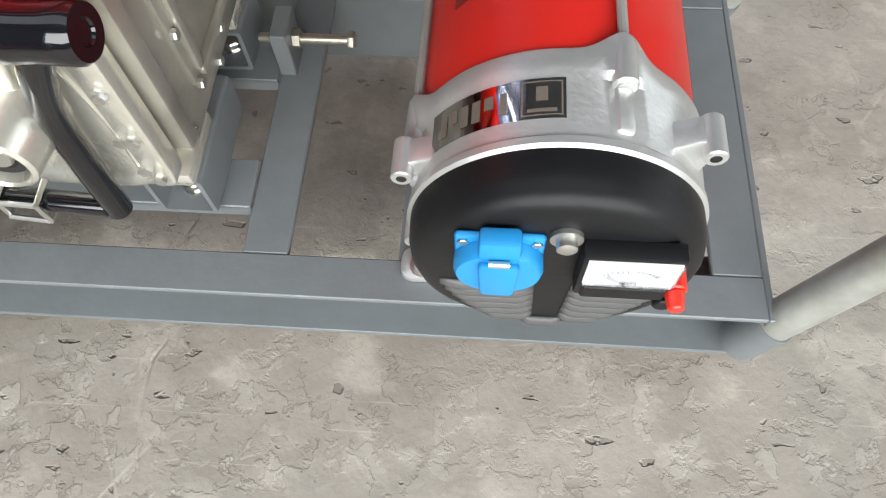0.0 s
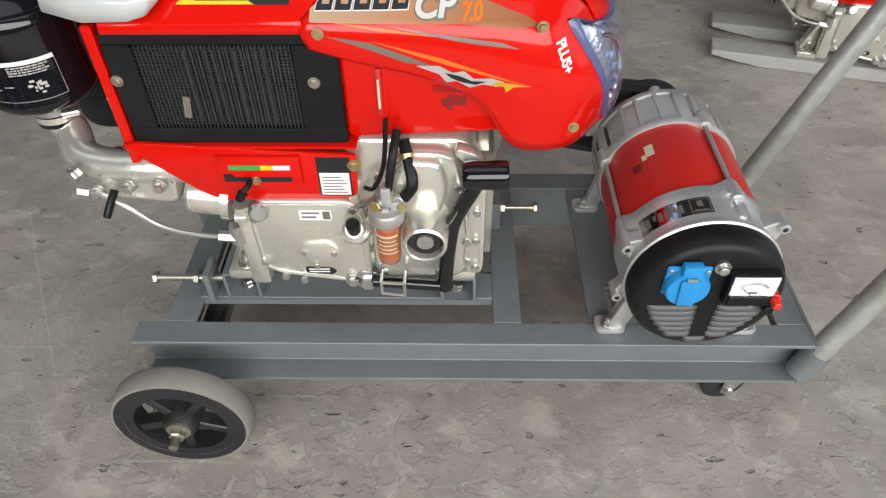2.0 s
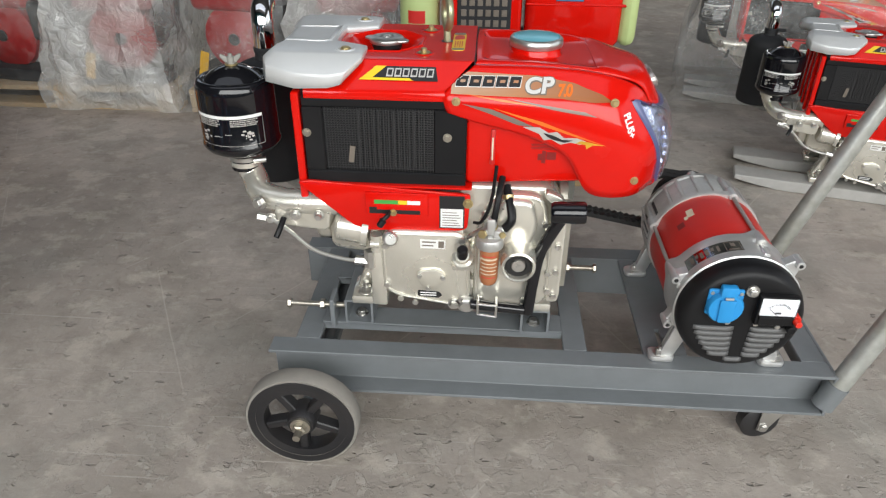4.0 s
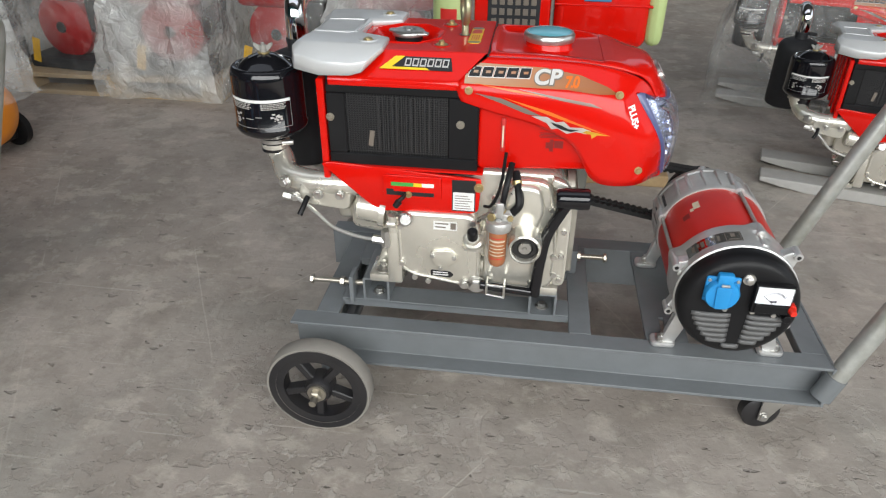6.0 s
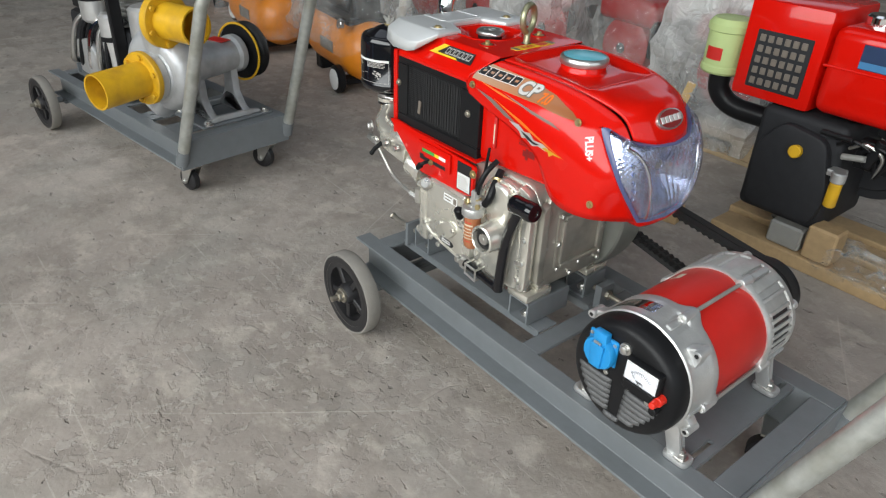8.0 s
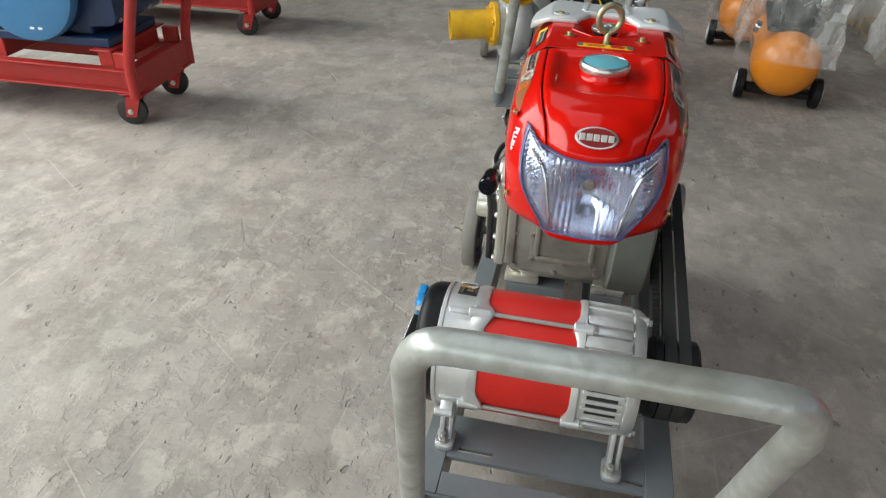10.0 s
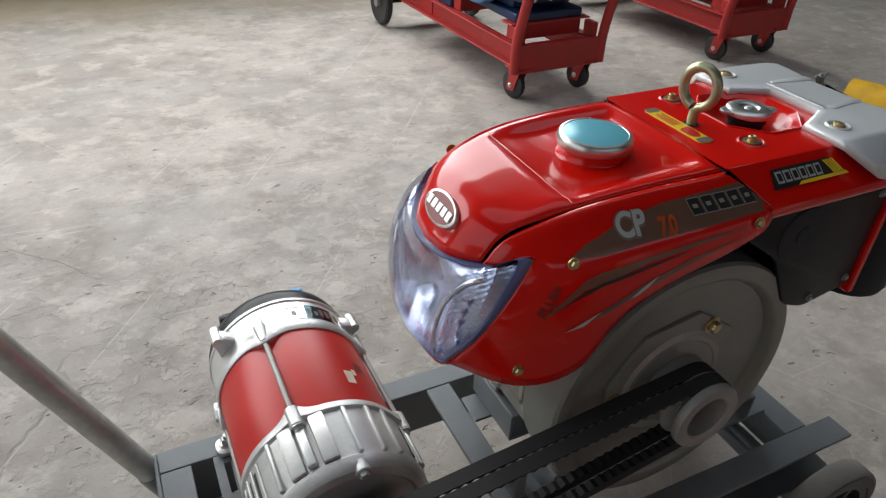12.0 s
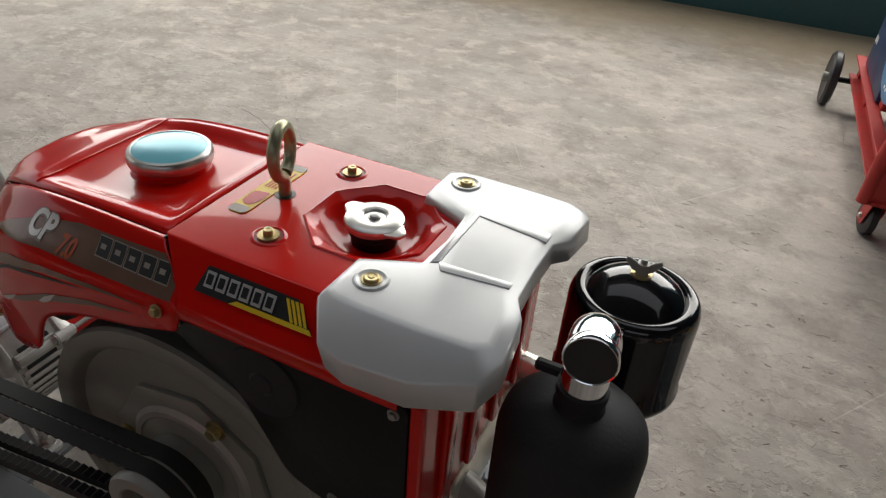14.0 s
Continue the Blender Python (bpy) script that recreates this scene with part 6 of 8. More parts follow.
        if mir < 0:
            v.co = Vector((0.564 + x * 0.342 + z * 0.940, 0, 0.602 - x * 0.940 + z * 0.342))
        else:
            v.co = Vector((0.573 - x * 0.5 + z * 0.80, 0, 0.562 + x * 0.866 + z * 0.46))
    decal("plus_word", word, WHITE if mir < 0 else DARKREDINK, mir, 0.0010, P)

# warning stickers
part("tank_sticker", join(*[box(0.435 + (k % 2) * 0.001, 0.474 - (k % 3) * 0.002, -0.1326, -0.1322, 0.5555 - k * 0.0024, 0.5567 - k * 0.0024) for k in range(4)]), DARKREDINK, engine)
part("tank_sticker", join(box(0.452, 0.458, -0.1326, -0.1322, 0.526, 0.546), box(0.459, 0.473, -0.1326, -0.1322, 0.532, 0.544), box(0.446, 0.452, -0.1326, -0.1322, 0.531, 0.541)), DARKREDINK, engine)
part("tank_gauge", join(box(0.3755, 0.3825, -0.1365, -0.132, 0.522, 0.578, 0.002, 2)), REDINK, engine, "level tube under red film")
# highlight along the level tube, painted as a cream strip
part("gauge_glint", box(0.3775, 0.380, -0.1368, -0.1366, 0.530, 0.566), PAPER, engine)

# name badge at the rear cover and its round counterpart at the nose: plain shapes
def slant(outline, s, lift, t=0.0005):
    """A flat shape (x, distance down the slanted side of the radiator cover) laid on that face."""
    bm = bmesh.new()
    nrm = Vector((0, 0.696, 0.718))
    lo, hi = [], []
    for x, d in outline:
        p = Vector((x, 0.1045 + d * 0.718, 0.6670 - d * 0.696))
        for lst, l in ((lo, lift), (hi, lift + t)):
            q = p + nrm * l
            lst.append(bm.verts.new((q.x, s * q.y, q.z)))
    bm.faces.new(lo)
    bm.faces.new(hi)
    n = len(lo)
    for k in range(n):
        bm.faces.new((lo[k], lo[(k + 1) % n], hi[(k + 1) % n], hi[k]))
    bmesh.ops.recalc_face_normals(bm, faces=bm.faces[:])
    return bm


for s in (-1, 1):
    part("name_badge", slant([(0.184, 0.0330), (0.297, 0.0330), (0.293, 0.0105), (0.206, 0.0105)], s, 0.0012), INK, rear, "black badge with plain silver blocks and yellow stripe")
    part("badge_stripe", slant([(0.184, 0.0330), (0.262, 0.0330), (0.256, 0.0292), (0.1875, 0.0292)], s, 0.0018), YELLOWINK, rear)
    if s < 0:
        part("badge_stripe", slant([(0.188, 0.0290), (0.203, 0.0290), (0.222, 0.0105), (0.207, 0.0105)], s, 0.0018), YELLOWINK, rear)
    else:
        for k in range(4):
            x = 0.190 + k * 0.0042
            part("badge_stripe", slant([(x, 0.0288), (x + 0.0028, 0.0288), (x + 0.0138, 0.0125), (x + 0.011, 0.0125)], s, 0.0018), YELLOWINK, rear)
    for k in range(6):
        x = 0.2225 + k * 0.0116
        part("badge_block", slant([(x, 0.0275), (x + 0.0092, 0.0275), (x + 0.0106, 0.0140), (x + 0.0014, 0.0140)], s, 0.0024), SILVERINK, rear)
        part("badge_notch", slant([(x + 0.0022, 0.0250), (x + 0.0078, 0.0250), (x + 0.0087, 0.0165), (x + 0.0031, 0.0165)], s, 0.0030, 0.0003), INK, rear)
# oval nose badge
BN = Vector((0.622, 0, 0.6235))
bn_m = Matrix.Translation(BN) @ Matrix.Rotation(math.radians(56), 4, "Y")
oval = lambda k: [(0.0165 * k * math.cos(a), 0.032 * k * math.sin(a)) for a in [2 * math.pi * j / 36 for j in range(36)]]
nose = part("nose_badge", moved(prism(oval(1.0), "z", -0.006, 0.0028, 0.001, 2), bn_m), STEEL, engine, "oval silver-rimmed badge with plain blocks")
part("badge_field", moved(prism(oval(0.86), "z", 0.0026, 0.0033), bn_m), DARKREDINK, nose)
part("badge_block", moved(join(*[prism([(-0.0052, -0.0255 + k * 0.0105), (0.0052, -0.0255 + k * 0.0105), (0.0052, -0.0168 + k * 0.0105), (-0.0052, -0.0168 + k * 0.0105)], "z", 0.003, 0.0045, 0.0006, 1) for k in range(5)]), bn_m), SILVERINK, nose)
# yellow sticker by the eye bolt
part("top_sticker", prism(rounded([(0.311, -0.052), (0.331, -0.052), (0.331, 0.048), (0.311, 0.048)], 0.008), "z", 0.6680, 0.6688), YELLOWINK, rear, "faded yellow and red caution sticker")
part("top_sticker", join(prism(rounded([(0.3125, 0.006), (0.3295, 0.010), (0.328, 0.030), (0.319, 0.034), (0.3135, 0.026)], 0.005), "z", 0.6689, 0.6692), *[box(0.3150 + k * 0.0035, 0.3165 + k * 0.0035, -0.036 + (k % 2) * 0.004, -0.002, 0.6689, 0.6692) for k in range(4)]), REDINK, rear)
for ya, yb in ((0.036, 0.0475), (-0.0515, -0.041)):
    part("sticker_end", prism(rounded([(0.3115, ya), (0.3305, ya), (0.3305, yb), (0.3115, yb)], 0.005), "z", 0.6689, 0.66915), GREYINK, rear)


# ---------------------------------------------------------------- the generator
GX, GZ = 0.7685, 0.316
gen = thing("generator", (GX, -0.06, 0.19), "red and aluminium alternator with black end cap, belt driven", "generator")
Y = (0, 1, 0)
C = (GX, 0, GZ)
RODS = (72, 162, 252, 342)


def lobes(a, width):
    """1 at the tie rods, falling to 0 between them."""
    return max(math.exp(-((((a - t + 180) % 360) - 180) / width) ** 2) for t in RODS)


def ring_casting(rows, n=144):
    """A cast ring round the generator's axis; rows: functions of the angle that give (radius, y)."""
    bm = bmesh.new()
    rings = []
    for row in rows:
        ring = []
        for k in range(n):
            a = 360 * k / n
            r, y = row(a)
            ring.append(bm.verts.new((GX + r * math.cos(math.radians(a)), y, GZ + r * math.sin(math.radians(a)))))
        rings.append(ring)
    for A, B in zip(rings, rings[1:]):
        for k in range(n):
            bm.faces.new((A[k], A[(k + 1) % n], B[(k + 1) % n], B[k]))
    bmesh.ops.recalc_face_normals(bm, faces=bm.faces[:])
    return bm


capbm = lathe([(0.0, -0.2225), (0.064, -0.2225), (0.071, -0.2228), (0.080, -0.2215), (0.0865, -0.2180), (0.0910, -0.2120), (0.0933, -0.2040), (0.0938, -0.196), (0.0938, -0.186), (0.0, -0.186)], C, Y, 96)
gcap = part("end_cap", capbm, BLACK, gen, "black pressed end cap with socket and meter")
part("cap_ring", lathe([(0.0938, -0.1882), (0.0962, -0.1865), (0.0962, -0.182), (0.0945, -0.180)], C, Y, 96), ALU, gen)
edge_f = lambda a: -0.121 + 0.012 * lobes(a, 9)
br = part("front_bracket", ring_casting([lambda a: (0.0940, -0.184), lambda a: (0.0948, -0.179), lambda a: (0.0952, -0.141), lambda a: (0.0968 + 0.004 * lobes(a, 8), -0.137),
                                         lambda a: (0.0972 + 0.0065 * lobes(a, 8), edge_f(a) - 0.003), lambda a: (0.0960 + 0.0065 * lobes(a, 8), edge_f(a)), lambda a: (0.085, edge_f(a))]), ALU, gen, "cast aluminium front bracket")
part("stator", lathe([(0.0935, -0.127), (0.0942, -0.122), (0.0942, 0.016), (0.0935, 0.021)], C, Y, 96), STATOR, gen, "red enamelled stator shell")
edge_r = lambda a: 0.014 - 0.008 * lobes(a, 9)
rb = part("rear_bracket", ring_casting([lambda a: (0.085, edge_r(a)), lambda a: (0.0965 + 0.005 * lobes(a, 8), edge_r(a)), lambda a: (0.0982 + 0.005 * lobes(a, 8), edge_r(a) + 0.003), lambda a: (0.0982 + 0.005 * lobes(a, 8), 0.024), lambda a: (0.0950, 0.027), lambda a: (0.0945, 0.078),
                                        lambda a: (0.0930, 0.086), lambda a: (0.0930, 0.090), lambda a: (0.0955, 0.0925), lambda a: (0.0950, 0.102), lambda a: (0.0905, 0.109), lambda a: (0.082, 0.111), lambda a: (0.078, 0.107), lambda a: (0.034, 0.107), lambda a: (0.024, 0.118), lambda a: (0.001, 0.118)]), DULLALU, gen, "stained cast aluminium rear bracket with vent slots")
for a in list(range(-62, -10, 8)) + list(range(154, 243, 8)) + list(range(-2, 36, 8)):
    m = Matrix.Translation(C) @ Matrix.Rotation(math.radians(-a), 4, "Y")
    part("vent_slot", moved(box(0.0925, 0.0955, 0.036, 0.080, -0.0031, 0.0031, 0.0006, 1), m), INK, rb)
    part("vent_rib", moved(box(0.092, 0.0970, 0.030, 0.088, 0.0034, 0.0098, 0.001, 1), m), DULLALU, rb)
for a, w in ((48, 0.003), (62, 0.009), (84, 0.009), (103, 0.003), (120, 0.0035), (134, 0.0035)):
    m = Matrix.Translation(C) @ Matrix.Rotation(math.radians(-a), 4, "Y")
    part("cast_rib", moved(box(0.090, 0.0985, 0.024, 0.090, -w, w, 0.0022, 2), m), DULLALU, rb)
for a in (28, 100, 172, 244, 316):
    m = Matrix.Translation(C) @ Matrix.Rotation(math.radians(-a), 4, "Y")
    part("shield_boss", moved(join(cyl((0.0875, 0.098, 0), (0.0875, 0.1125, 0), 0.0085, seg=16, b=0.0012), bolt((0.0875, 0.1125, 0), (0, 1, 0), 0.0052, 0.005, False)), m), ALU, rb)
# through bolts and their bosses
for a in RODS:
    m = Matrix.Translation(C) @ Matrix.Rotation(math.radians(-a), 4, "Y")
    part("tie_rod", moved(cyl((0.0985, -0.118, 0), (0.0985, 0.018, 0), 0.0033, seg=10), m), CAST, gen, "long dull steel tie rod")
    part("lug", moved(join(cyl((0.0975, -0.146, 0), (0.0975, -0.112, 0), 0.0078, 0.0070, seg=18, b=0.0015), box(0.088, 0.0985, -0.176, -0.140, -0.0055, 0.0055, 0.003, 2)), m), ALU, gen)
    part("lug", moved(join(cyl((0.0980, 0.006, 0), (0.0980, 0.034, 0), 0.0085, seg=18, b=0.0015), box(0.088, 0.1005, 0.030, 0.088, -0.0055, 0.0055, 0.003, 2)), m), ALU, gen)
    part("tie_bolt", moved(lathe([(0, 0), (0.0052, 0), (0.0052, 0.0012), (0.0030, 0.0014), (0, 0.0008)], (0.0975, -0.146, 0), (0, -1, 0), 16), m), STEEL, gen)
    part("tie_bolt", moved(bolt((0.0980, 0.034, 0), (0, 1, 0), 0.0055, 0.005), m), STEEL, gen)
for a, r in ((43, 0.1115), (157, 0.106), (-30, 0.110), (205, 0.106)):
    m = Matrix.Translation(C) @ Matrix.Rotation(math.radians(-a), 4, "Y")
    part("ear", moved(join(lathe([(0.0034, 0.0), (0.0062, 0.0), (0.0070, 0.001), (0.0070, 0.027), (0.0062, 0.028), (0.0, 0.028)], (r, -0.180, 0), (0, 1, 0), 20), prism(rounded([(0.090, -0.020), (r - 0.002, -0.0085), (r + 0.004, 0.0), (r - 0.002, 0.0085), (0.090, 0.014)], 0.003, 3), "y", -0.172, -0.153, 0.002, 2)), m), ALU, gen)
    part("ear_hole", moved(cyl((r, -0.1795, 0), (r, -0.1700, 0), 0.0046, seg=14), m), INK, gen)
# feet: splayed legs down to flat pads bolted through the adjusting slots
for sx in (-1, 1):
    for y0, y1 in ((-0.177, -0.147), (0.078, 0.108)):
        x = GX + sx * 0.090
        f = part("foot", join(prism(rounded([(x - 0.023, y0), (x + 0.020, y0), (x + 0.020, y1), (x - 0.023, y1)], 0.011), "z", 0.1905, 0.2005, 0.003, 2),
                              prism([(GX + sx * 0.052, 0.262), (GX + sx * 0.076, 0.276), (x + 0.008 * sx, 0.199), (x - 0.016 * sx, 0.199)], "y", y0 + 0.005, y0 + 0.013, 0.002, 2),
                              prism([(GX + sx * 0.052, 0.262), (GX + sx * 0.076, 0.276), (x + 0.004 * sx, 0.199), (x - 0.006 * sx, 0.199)], "y", y1 - 0.012, y1 - 0.005, 0.002, 2)), ALU, gen)
        part("foot_bolt", join(bolt((x + 0.004 * sx, (y0 + y1) / 2 - 0.003, 0.2005), (0, 0, 1), 0.0078, 0.009), cyl((x + 0.004 * sx, (y0 + y1) / 2 - 0.003, 0.205), (x + 0.004 * sx, (y0 + y1) / 2 - 0.003, 0.216), 0.004, seg=10)), STEEL, f)


# rating plate round the front bracket
def arc_plate(a0, a1, r, y0, y1, n=14):
    bm = bmesh.new()
    prev = None
    for k in range(n + 1):
        a = math.radians(a0 + (a1 - a0) * k / n)
        p = [bm.verts.new((GX + r * math.cos(a), y, GZ + r * math.sin(a))) for y in (y0, y1)]
        if prev:
            bm.faces.new((prev[0], p[0], p[1], prev[1]))
        prev = p
    return bm


part("rating_plate", arc_plate(92, 146, 0.0957, -0.170, -0.142), CHROME, br, "shiny rating plate")
for a in (112, 117, 122, 127, 132, 137):
    part("plate_print", arc_plate(a, a + (3.4 if a % 4 else 2.4), 0.0960, -0.164 if a % 3 else -0.158, -0.149, 4), GREYINK, br)
part("plate_print", join(arc_plate(93, 107, 0.0960, -0.168, -0.1672), arc_plate(93, 107, 0.0960, -0.1448, -0.144), arc_plate(93, 93.6, 0.0960, -0.168, -0.144), arc_plate(106.4, 107, 0.0960, -0.168, -0.144),
                         arc_plate(98, 102, 0.0960, -0.158, -0.148), arc_plate(95, 105, 0.0960, -0.1655, -0.1632)), GREYINK, br)
part("torn_label", arc_plate(118, 125, 0.0946, -0.040, -0.018), PAPER, gen, "torn cream paper label remains")
part("torn_label", arc_plate(125.3, 129, 0.0946, -0.044, -0.034), PAPER, gen)
part("torn_label", arc_plate(131, 139, 0.0946, -0.060, -0.044), DARKREDINK, gen)
# end cap fittings
FY, FZ = -0.2228, 0.326
sock = part("socket", box(GX - 0.062, GX - 0.010, FY - 0.004, FY + 0.001, FZ + 0.004, FZ + 0.050, 0.003, 2), BLUE, gcap, "blue plastic power socket with flap")
part("socket_flap", join(lathe([(0, 0), (0.0265, 0), (0.0265, 0.008), (0.0245, 0.0115), (0.0, 0.0125)], (GX - 0.036, FY - 0.003, FZ + 0.022), (0, -1, 0), 36), box(GX - 0.048, GX - 0.024, FY - 0.015, FY - 0.002, FZ + 0.036, FZ + 0.060, 0.003, 2)), BLUE, sock)
part("flap_ridge", prism(rounded([(GX - 0.046, FZ + 0.000), (GX - 0.026, FZ + 0.000), (GX - 0.024, FZ + 0.040), (GX - 0.048, FZ + 0.040)], 0.003, 3), "y", FY - 0.0185, FY - 0.014, 0.0015, 2), BLUE, sock)
part("socket_hinge", cyl((GX - 0.042, FY - 0.0175, FZ + 0.043), (GX - 0.030, FY - 0.0175, FZ + 0.043), 0.0022, seg=10), STEEL, sock)
for dx in (-0.057, -0.015):
    part("socket_screw", bolt((GX + dx, FY - 0.004, FZ + 0.044), (0, -1, 0), 0.0032, 0.0018, False), STEEL, sock)
MX0, MX1, MZ0, MZ1 = GX + 0.011, GX + 0.069, 0.320, 0.3715
meter = part("voltmeter", join(box(MX0, MX1, FY - 0.012, FY + 0.001, MZ0, MZ1, 0.002, 2), box(MX0 + 0.004, MX1 - 0.004, FY - 0.0145, FY - 0.011, MZ0 + 0.002, MZ0 + 0.017, 0.001, 1)), BLACK, gcap, "panel voltmeter with white dial")
part("dial", box(MX0 + 0.003, MX1 - 0.003, FY - 0.0128, FY - 0.0119, MZ0 + 0.0195, MZ1 - 0.0025), WHITE, meter)
part("dial_scale", join(*[moved(box(-0.0004, 0.0004, -0.0003, 0.0003, 0.019, 0.0225), pose((MX0 + MX1) / 2, FY - 0.0131, MZ0 + 0.0195, 0, a, 0)) for a in range(-48, 49, 8)] + [moved(box(-0.0005, 0.0005, -0.0003, 0.0003, 0.0, 0.018), pose((MX0 + MX1) / 2, FY - 0.0131, MZ0 + 0.0195, 0, -48, 0)), box(GX + 0.035, GX + 0.045, FY - 0.0133, FY - 0.0129, MZ0 + 0.023, MZ0 + 0.026)]), INK, meter)
part("meter_glass", box(MX0 + 0.0025, MX1 - 0.0025, FY - 0.0152, FY - 0.0136, MZ0 + 0.019, MZ1 - 0.002, 0.0006, 1), LENS, meter).visible_shadow = False
part("earth_stud", lathe([(0.0095, 0), (0.0095, 0.003), (0.006, 0.003), (0.006, 0.009), (0.0045, 0.010), (0, 0.010)], (GX + 0.001, FY, 0.374), (0, -1, 0), 20), STEEL, gcap, "earth terminal stud")
part("terminal", join(cyl((GX + 0.0705, FY + 0.002, 0.331), (GX + 0.0705, FY - 0.012, 0.331), 0.0078, seg=18, b=0.001), cyl((GX + 0.0705, FY - 0.012, 0.331), (GX + 0.0705, FY - 0.024, 0.331), 0.0062, 0.0050, seg=18, b=0.001)), BINDRED, gcap, "red binding post")
part("terminal", cyl((GX + 0.068, FY + 0.004, 0.312), (GX + 0.068, FY - 0.014, 0.312), 0.0065, seg=18, b=0.001), BLACK, gcap)
for x, z in ((0.745, 0.3155), (0.787, 0.3145), (0.820, 0.3105)):
    part("cap_screw", bolt((x, FY, z), (0, -1, 0), 0.0045, 0.003, False), STEEL, gcap, "bright screw head")


def louvre(x0, x1, z):
    """A pressed gill: a half-round blister, open below, tapered at both ends."""
    n, m = 10, 5
    bm = bmesh.new()
    rows = []
    for k in range(n + 1):
        t = k / n
        h = 0.0042 * min(1.0, math.sin(math.pi * min(max(t, 0.02), 0.98)) * 2.2)
        rows.append([bm.verts.new((x0 + (x1 - x0) * t, FY + 0.0004 - h * math.sin(math.pi / 2 * j / m), z + 0.0062 - 0.0062 * (1 - math.cos(math.pi / 2 * j / m)))) for j in range(m + 1)])
    for A, B in zip(rows, rows[1:]):
        for j in range(m):
            bm.faces.new((A[j], B[j], B[j + 1], A[j + 1]))
    return bm


for k in range(6):
    z = 0.3005 - k * 0.0098
    for x0, x1 in ((0.696 + 0.0055 * k * (0.5 + 0.12 * k), 0.757 + 0.0005 * k), (0.781 - 0.0005 * k, 0.839 - 0.0058 * k * (0.5 + 0.12 * k))):
        shell(part("louvre", louvre(x0, x1, z), LOUVRE, gcap), 0.0008)
shell(part("louvre", louvre(0.753, 0.781, 0.2415), LOUVRE, gcap), 0.0008)
# driven pulley
pul = part("pulley", lathe([(0, 0.118), (0.058, 0.124), (0.061, 0.128), (0.061, 0.138), (0.051, 0.147), (0.051, 0.150), (0.061, 0.157), (0.061, 0.160), (0.051, 0.167), (0.051, 0.170), (0.061, 0.177), (0.061, 0.188), (0.058, 0.191), (0, 0.191)], C, Y, 48), BLACK, gen, "black grooved belt pulley")
part("pulley_nut", bolt((GX, 0.191, GZ), (0, 1, 0), 0.012, 0.012), STEEL, pul)
part("bearing_cap", lathe([(0.034, 0.108), (0.034, 0.114), (0.03, 0.117), (0.0, 0.117)], C, Y, 28), ALU, gen)

# ---------------------------------------------------------------- belts
def v_belt(y, r1, r2, w=0.0172, h=0.010, n_line=64):
    """A notched V-belt round both pulleys."""
    a, b = Vector((FW[0], FW[1])), Vector((GX, GZ))
    d = b - a
    base = math.atan2(d.y, d.x)
    off = math.acos((r1 - r2) / d.length)
    loop = []
    A0, A1 = base + off, base - off + 2 * math.pi
    for k in range(41):
        t = A0 + (A1 - A0) * k / 40
        loop.append((a + r1 * Vector((math.cos(t), math.sin(t))), Vector((math.cos(t), math.sin(t)))))
    t = base - off
    n = Vector((math.cos(t), math.sin(t)))
    p, q = a + r1 * n, b + r2 * n
    loop += [(p.lerp(q, k / n_line), n) for k in range(1, n_line)]
    for k in range(33):
        t = base - off + 2 * off * k / 32
        loop.append((b + r2 * Vector((math.cos(t), math.sin(t))), Vector((math.cos(t), math.sin(t)))))
    t = base + off
    n = Vector((math.cos(t), math.sin(t)))
    p, q = b + r2 * n, a + r1 * n
    loop += [(p.lerp(q, k / n_line), n) for k in range(1, n_line)]
    bm = bmesh.new()
    rings = []
    for i, (p, n) in enumerate(loop):
        hh = h * (1.0 if i % 2 else 0.62)
        rings.append([bm.verts.new((p.x + n.x * o, y + dy, p.y + n.y * o)) for o, dy in ((0, -w / 2), (0, w / 2), (-hh, w * 0.34), (-hh, -w * 0.34))])
    for i in range(len(rings)):
        A, B = rings[i], rings[(i + 1) % len(rings)]
        for k in range(4):
            bm.faces.new((A[k], A[(k + 1) % 4], B[(k + 1) % 4], B[k]))
    bmesh.ops.recalc_face_normals(bm, faces=bm.faces[:])
    return bm


for y in (0.1485, 0.1685):
    ob = mesh_object("drive_belt", v_belt(y, 0.047, 0.062), RUBBER, 25)
    tagged(ob, "black notched rubber V-belt between engine and generator", "belt", "drive belts")

# ---------------------------------------------------------------- neighbouring machines
# the same trolley again under a pump, and the same engine again on beams
PC = Matrix.Translation((-0.824, -0.08, 0)) @ Matrix.Rotation(math.radians(20), 4, "Z")
CARTED = Matrix.Translation((-0.760, -0.130, 0)) @ Matrix.Rotation(math.radians(8), 4, "Z")
pump_cart = copy_thing(cart, CARTED @ Matrix.Translation((-0.48, 0, 0)))
tagged(pump_cart, "grey-blue painted steel trolley carrying a yellow and silver pump", "cart")

pump = thing("water_pump", (0, 0, 0), "silver volute water pump with yellow flanged pipes", "pump")
VX, VY, VZ = -0.09, -0.19, 0.37


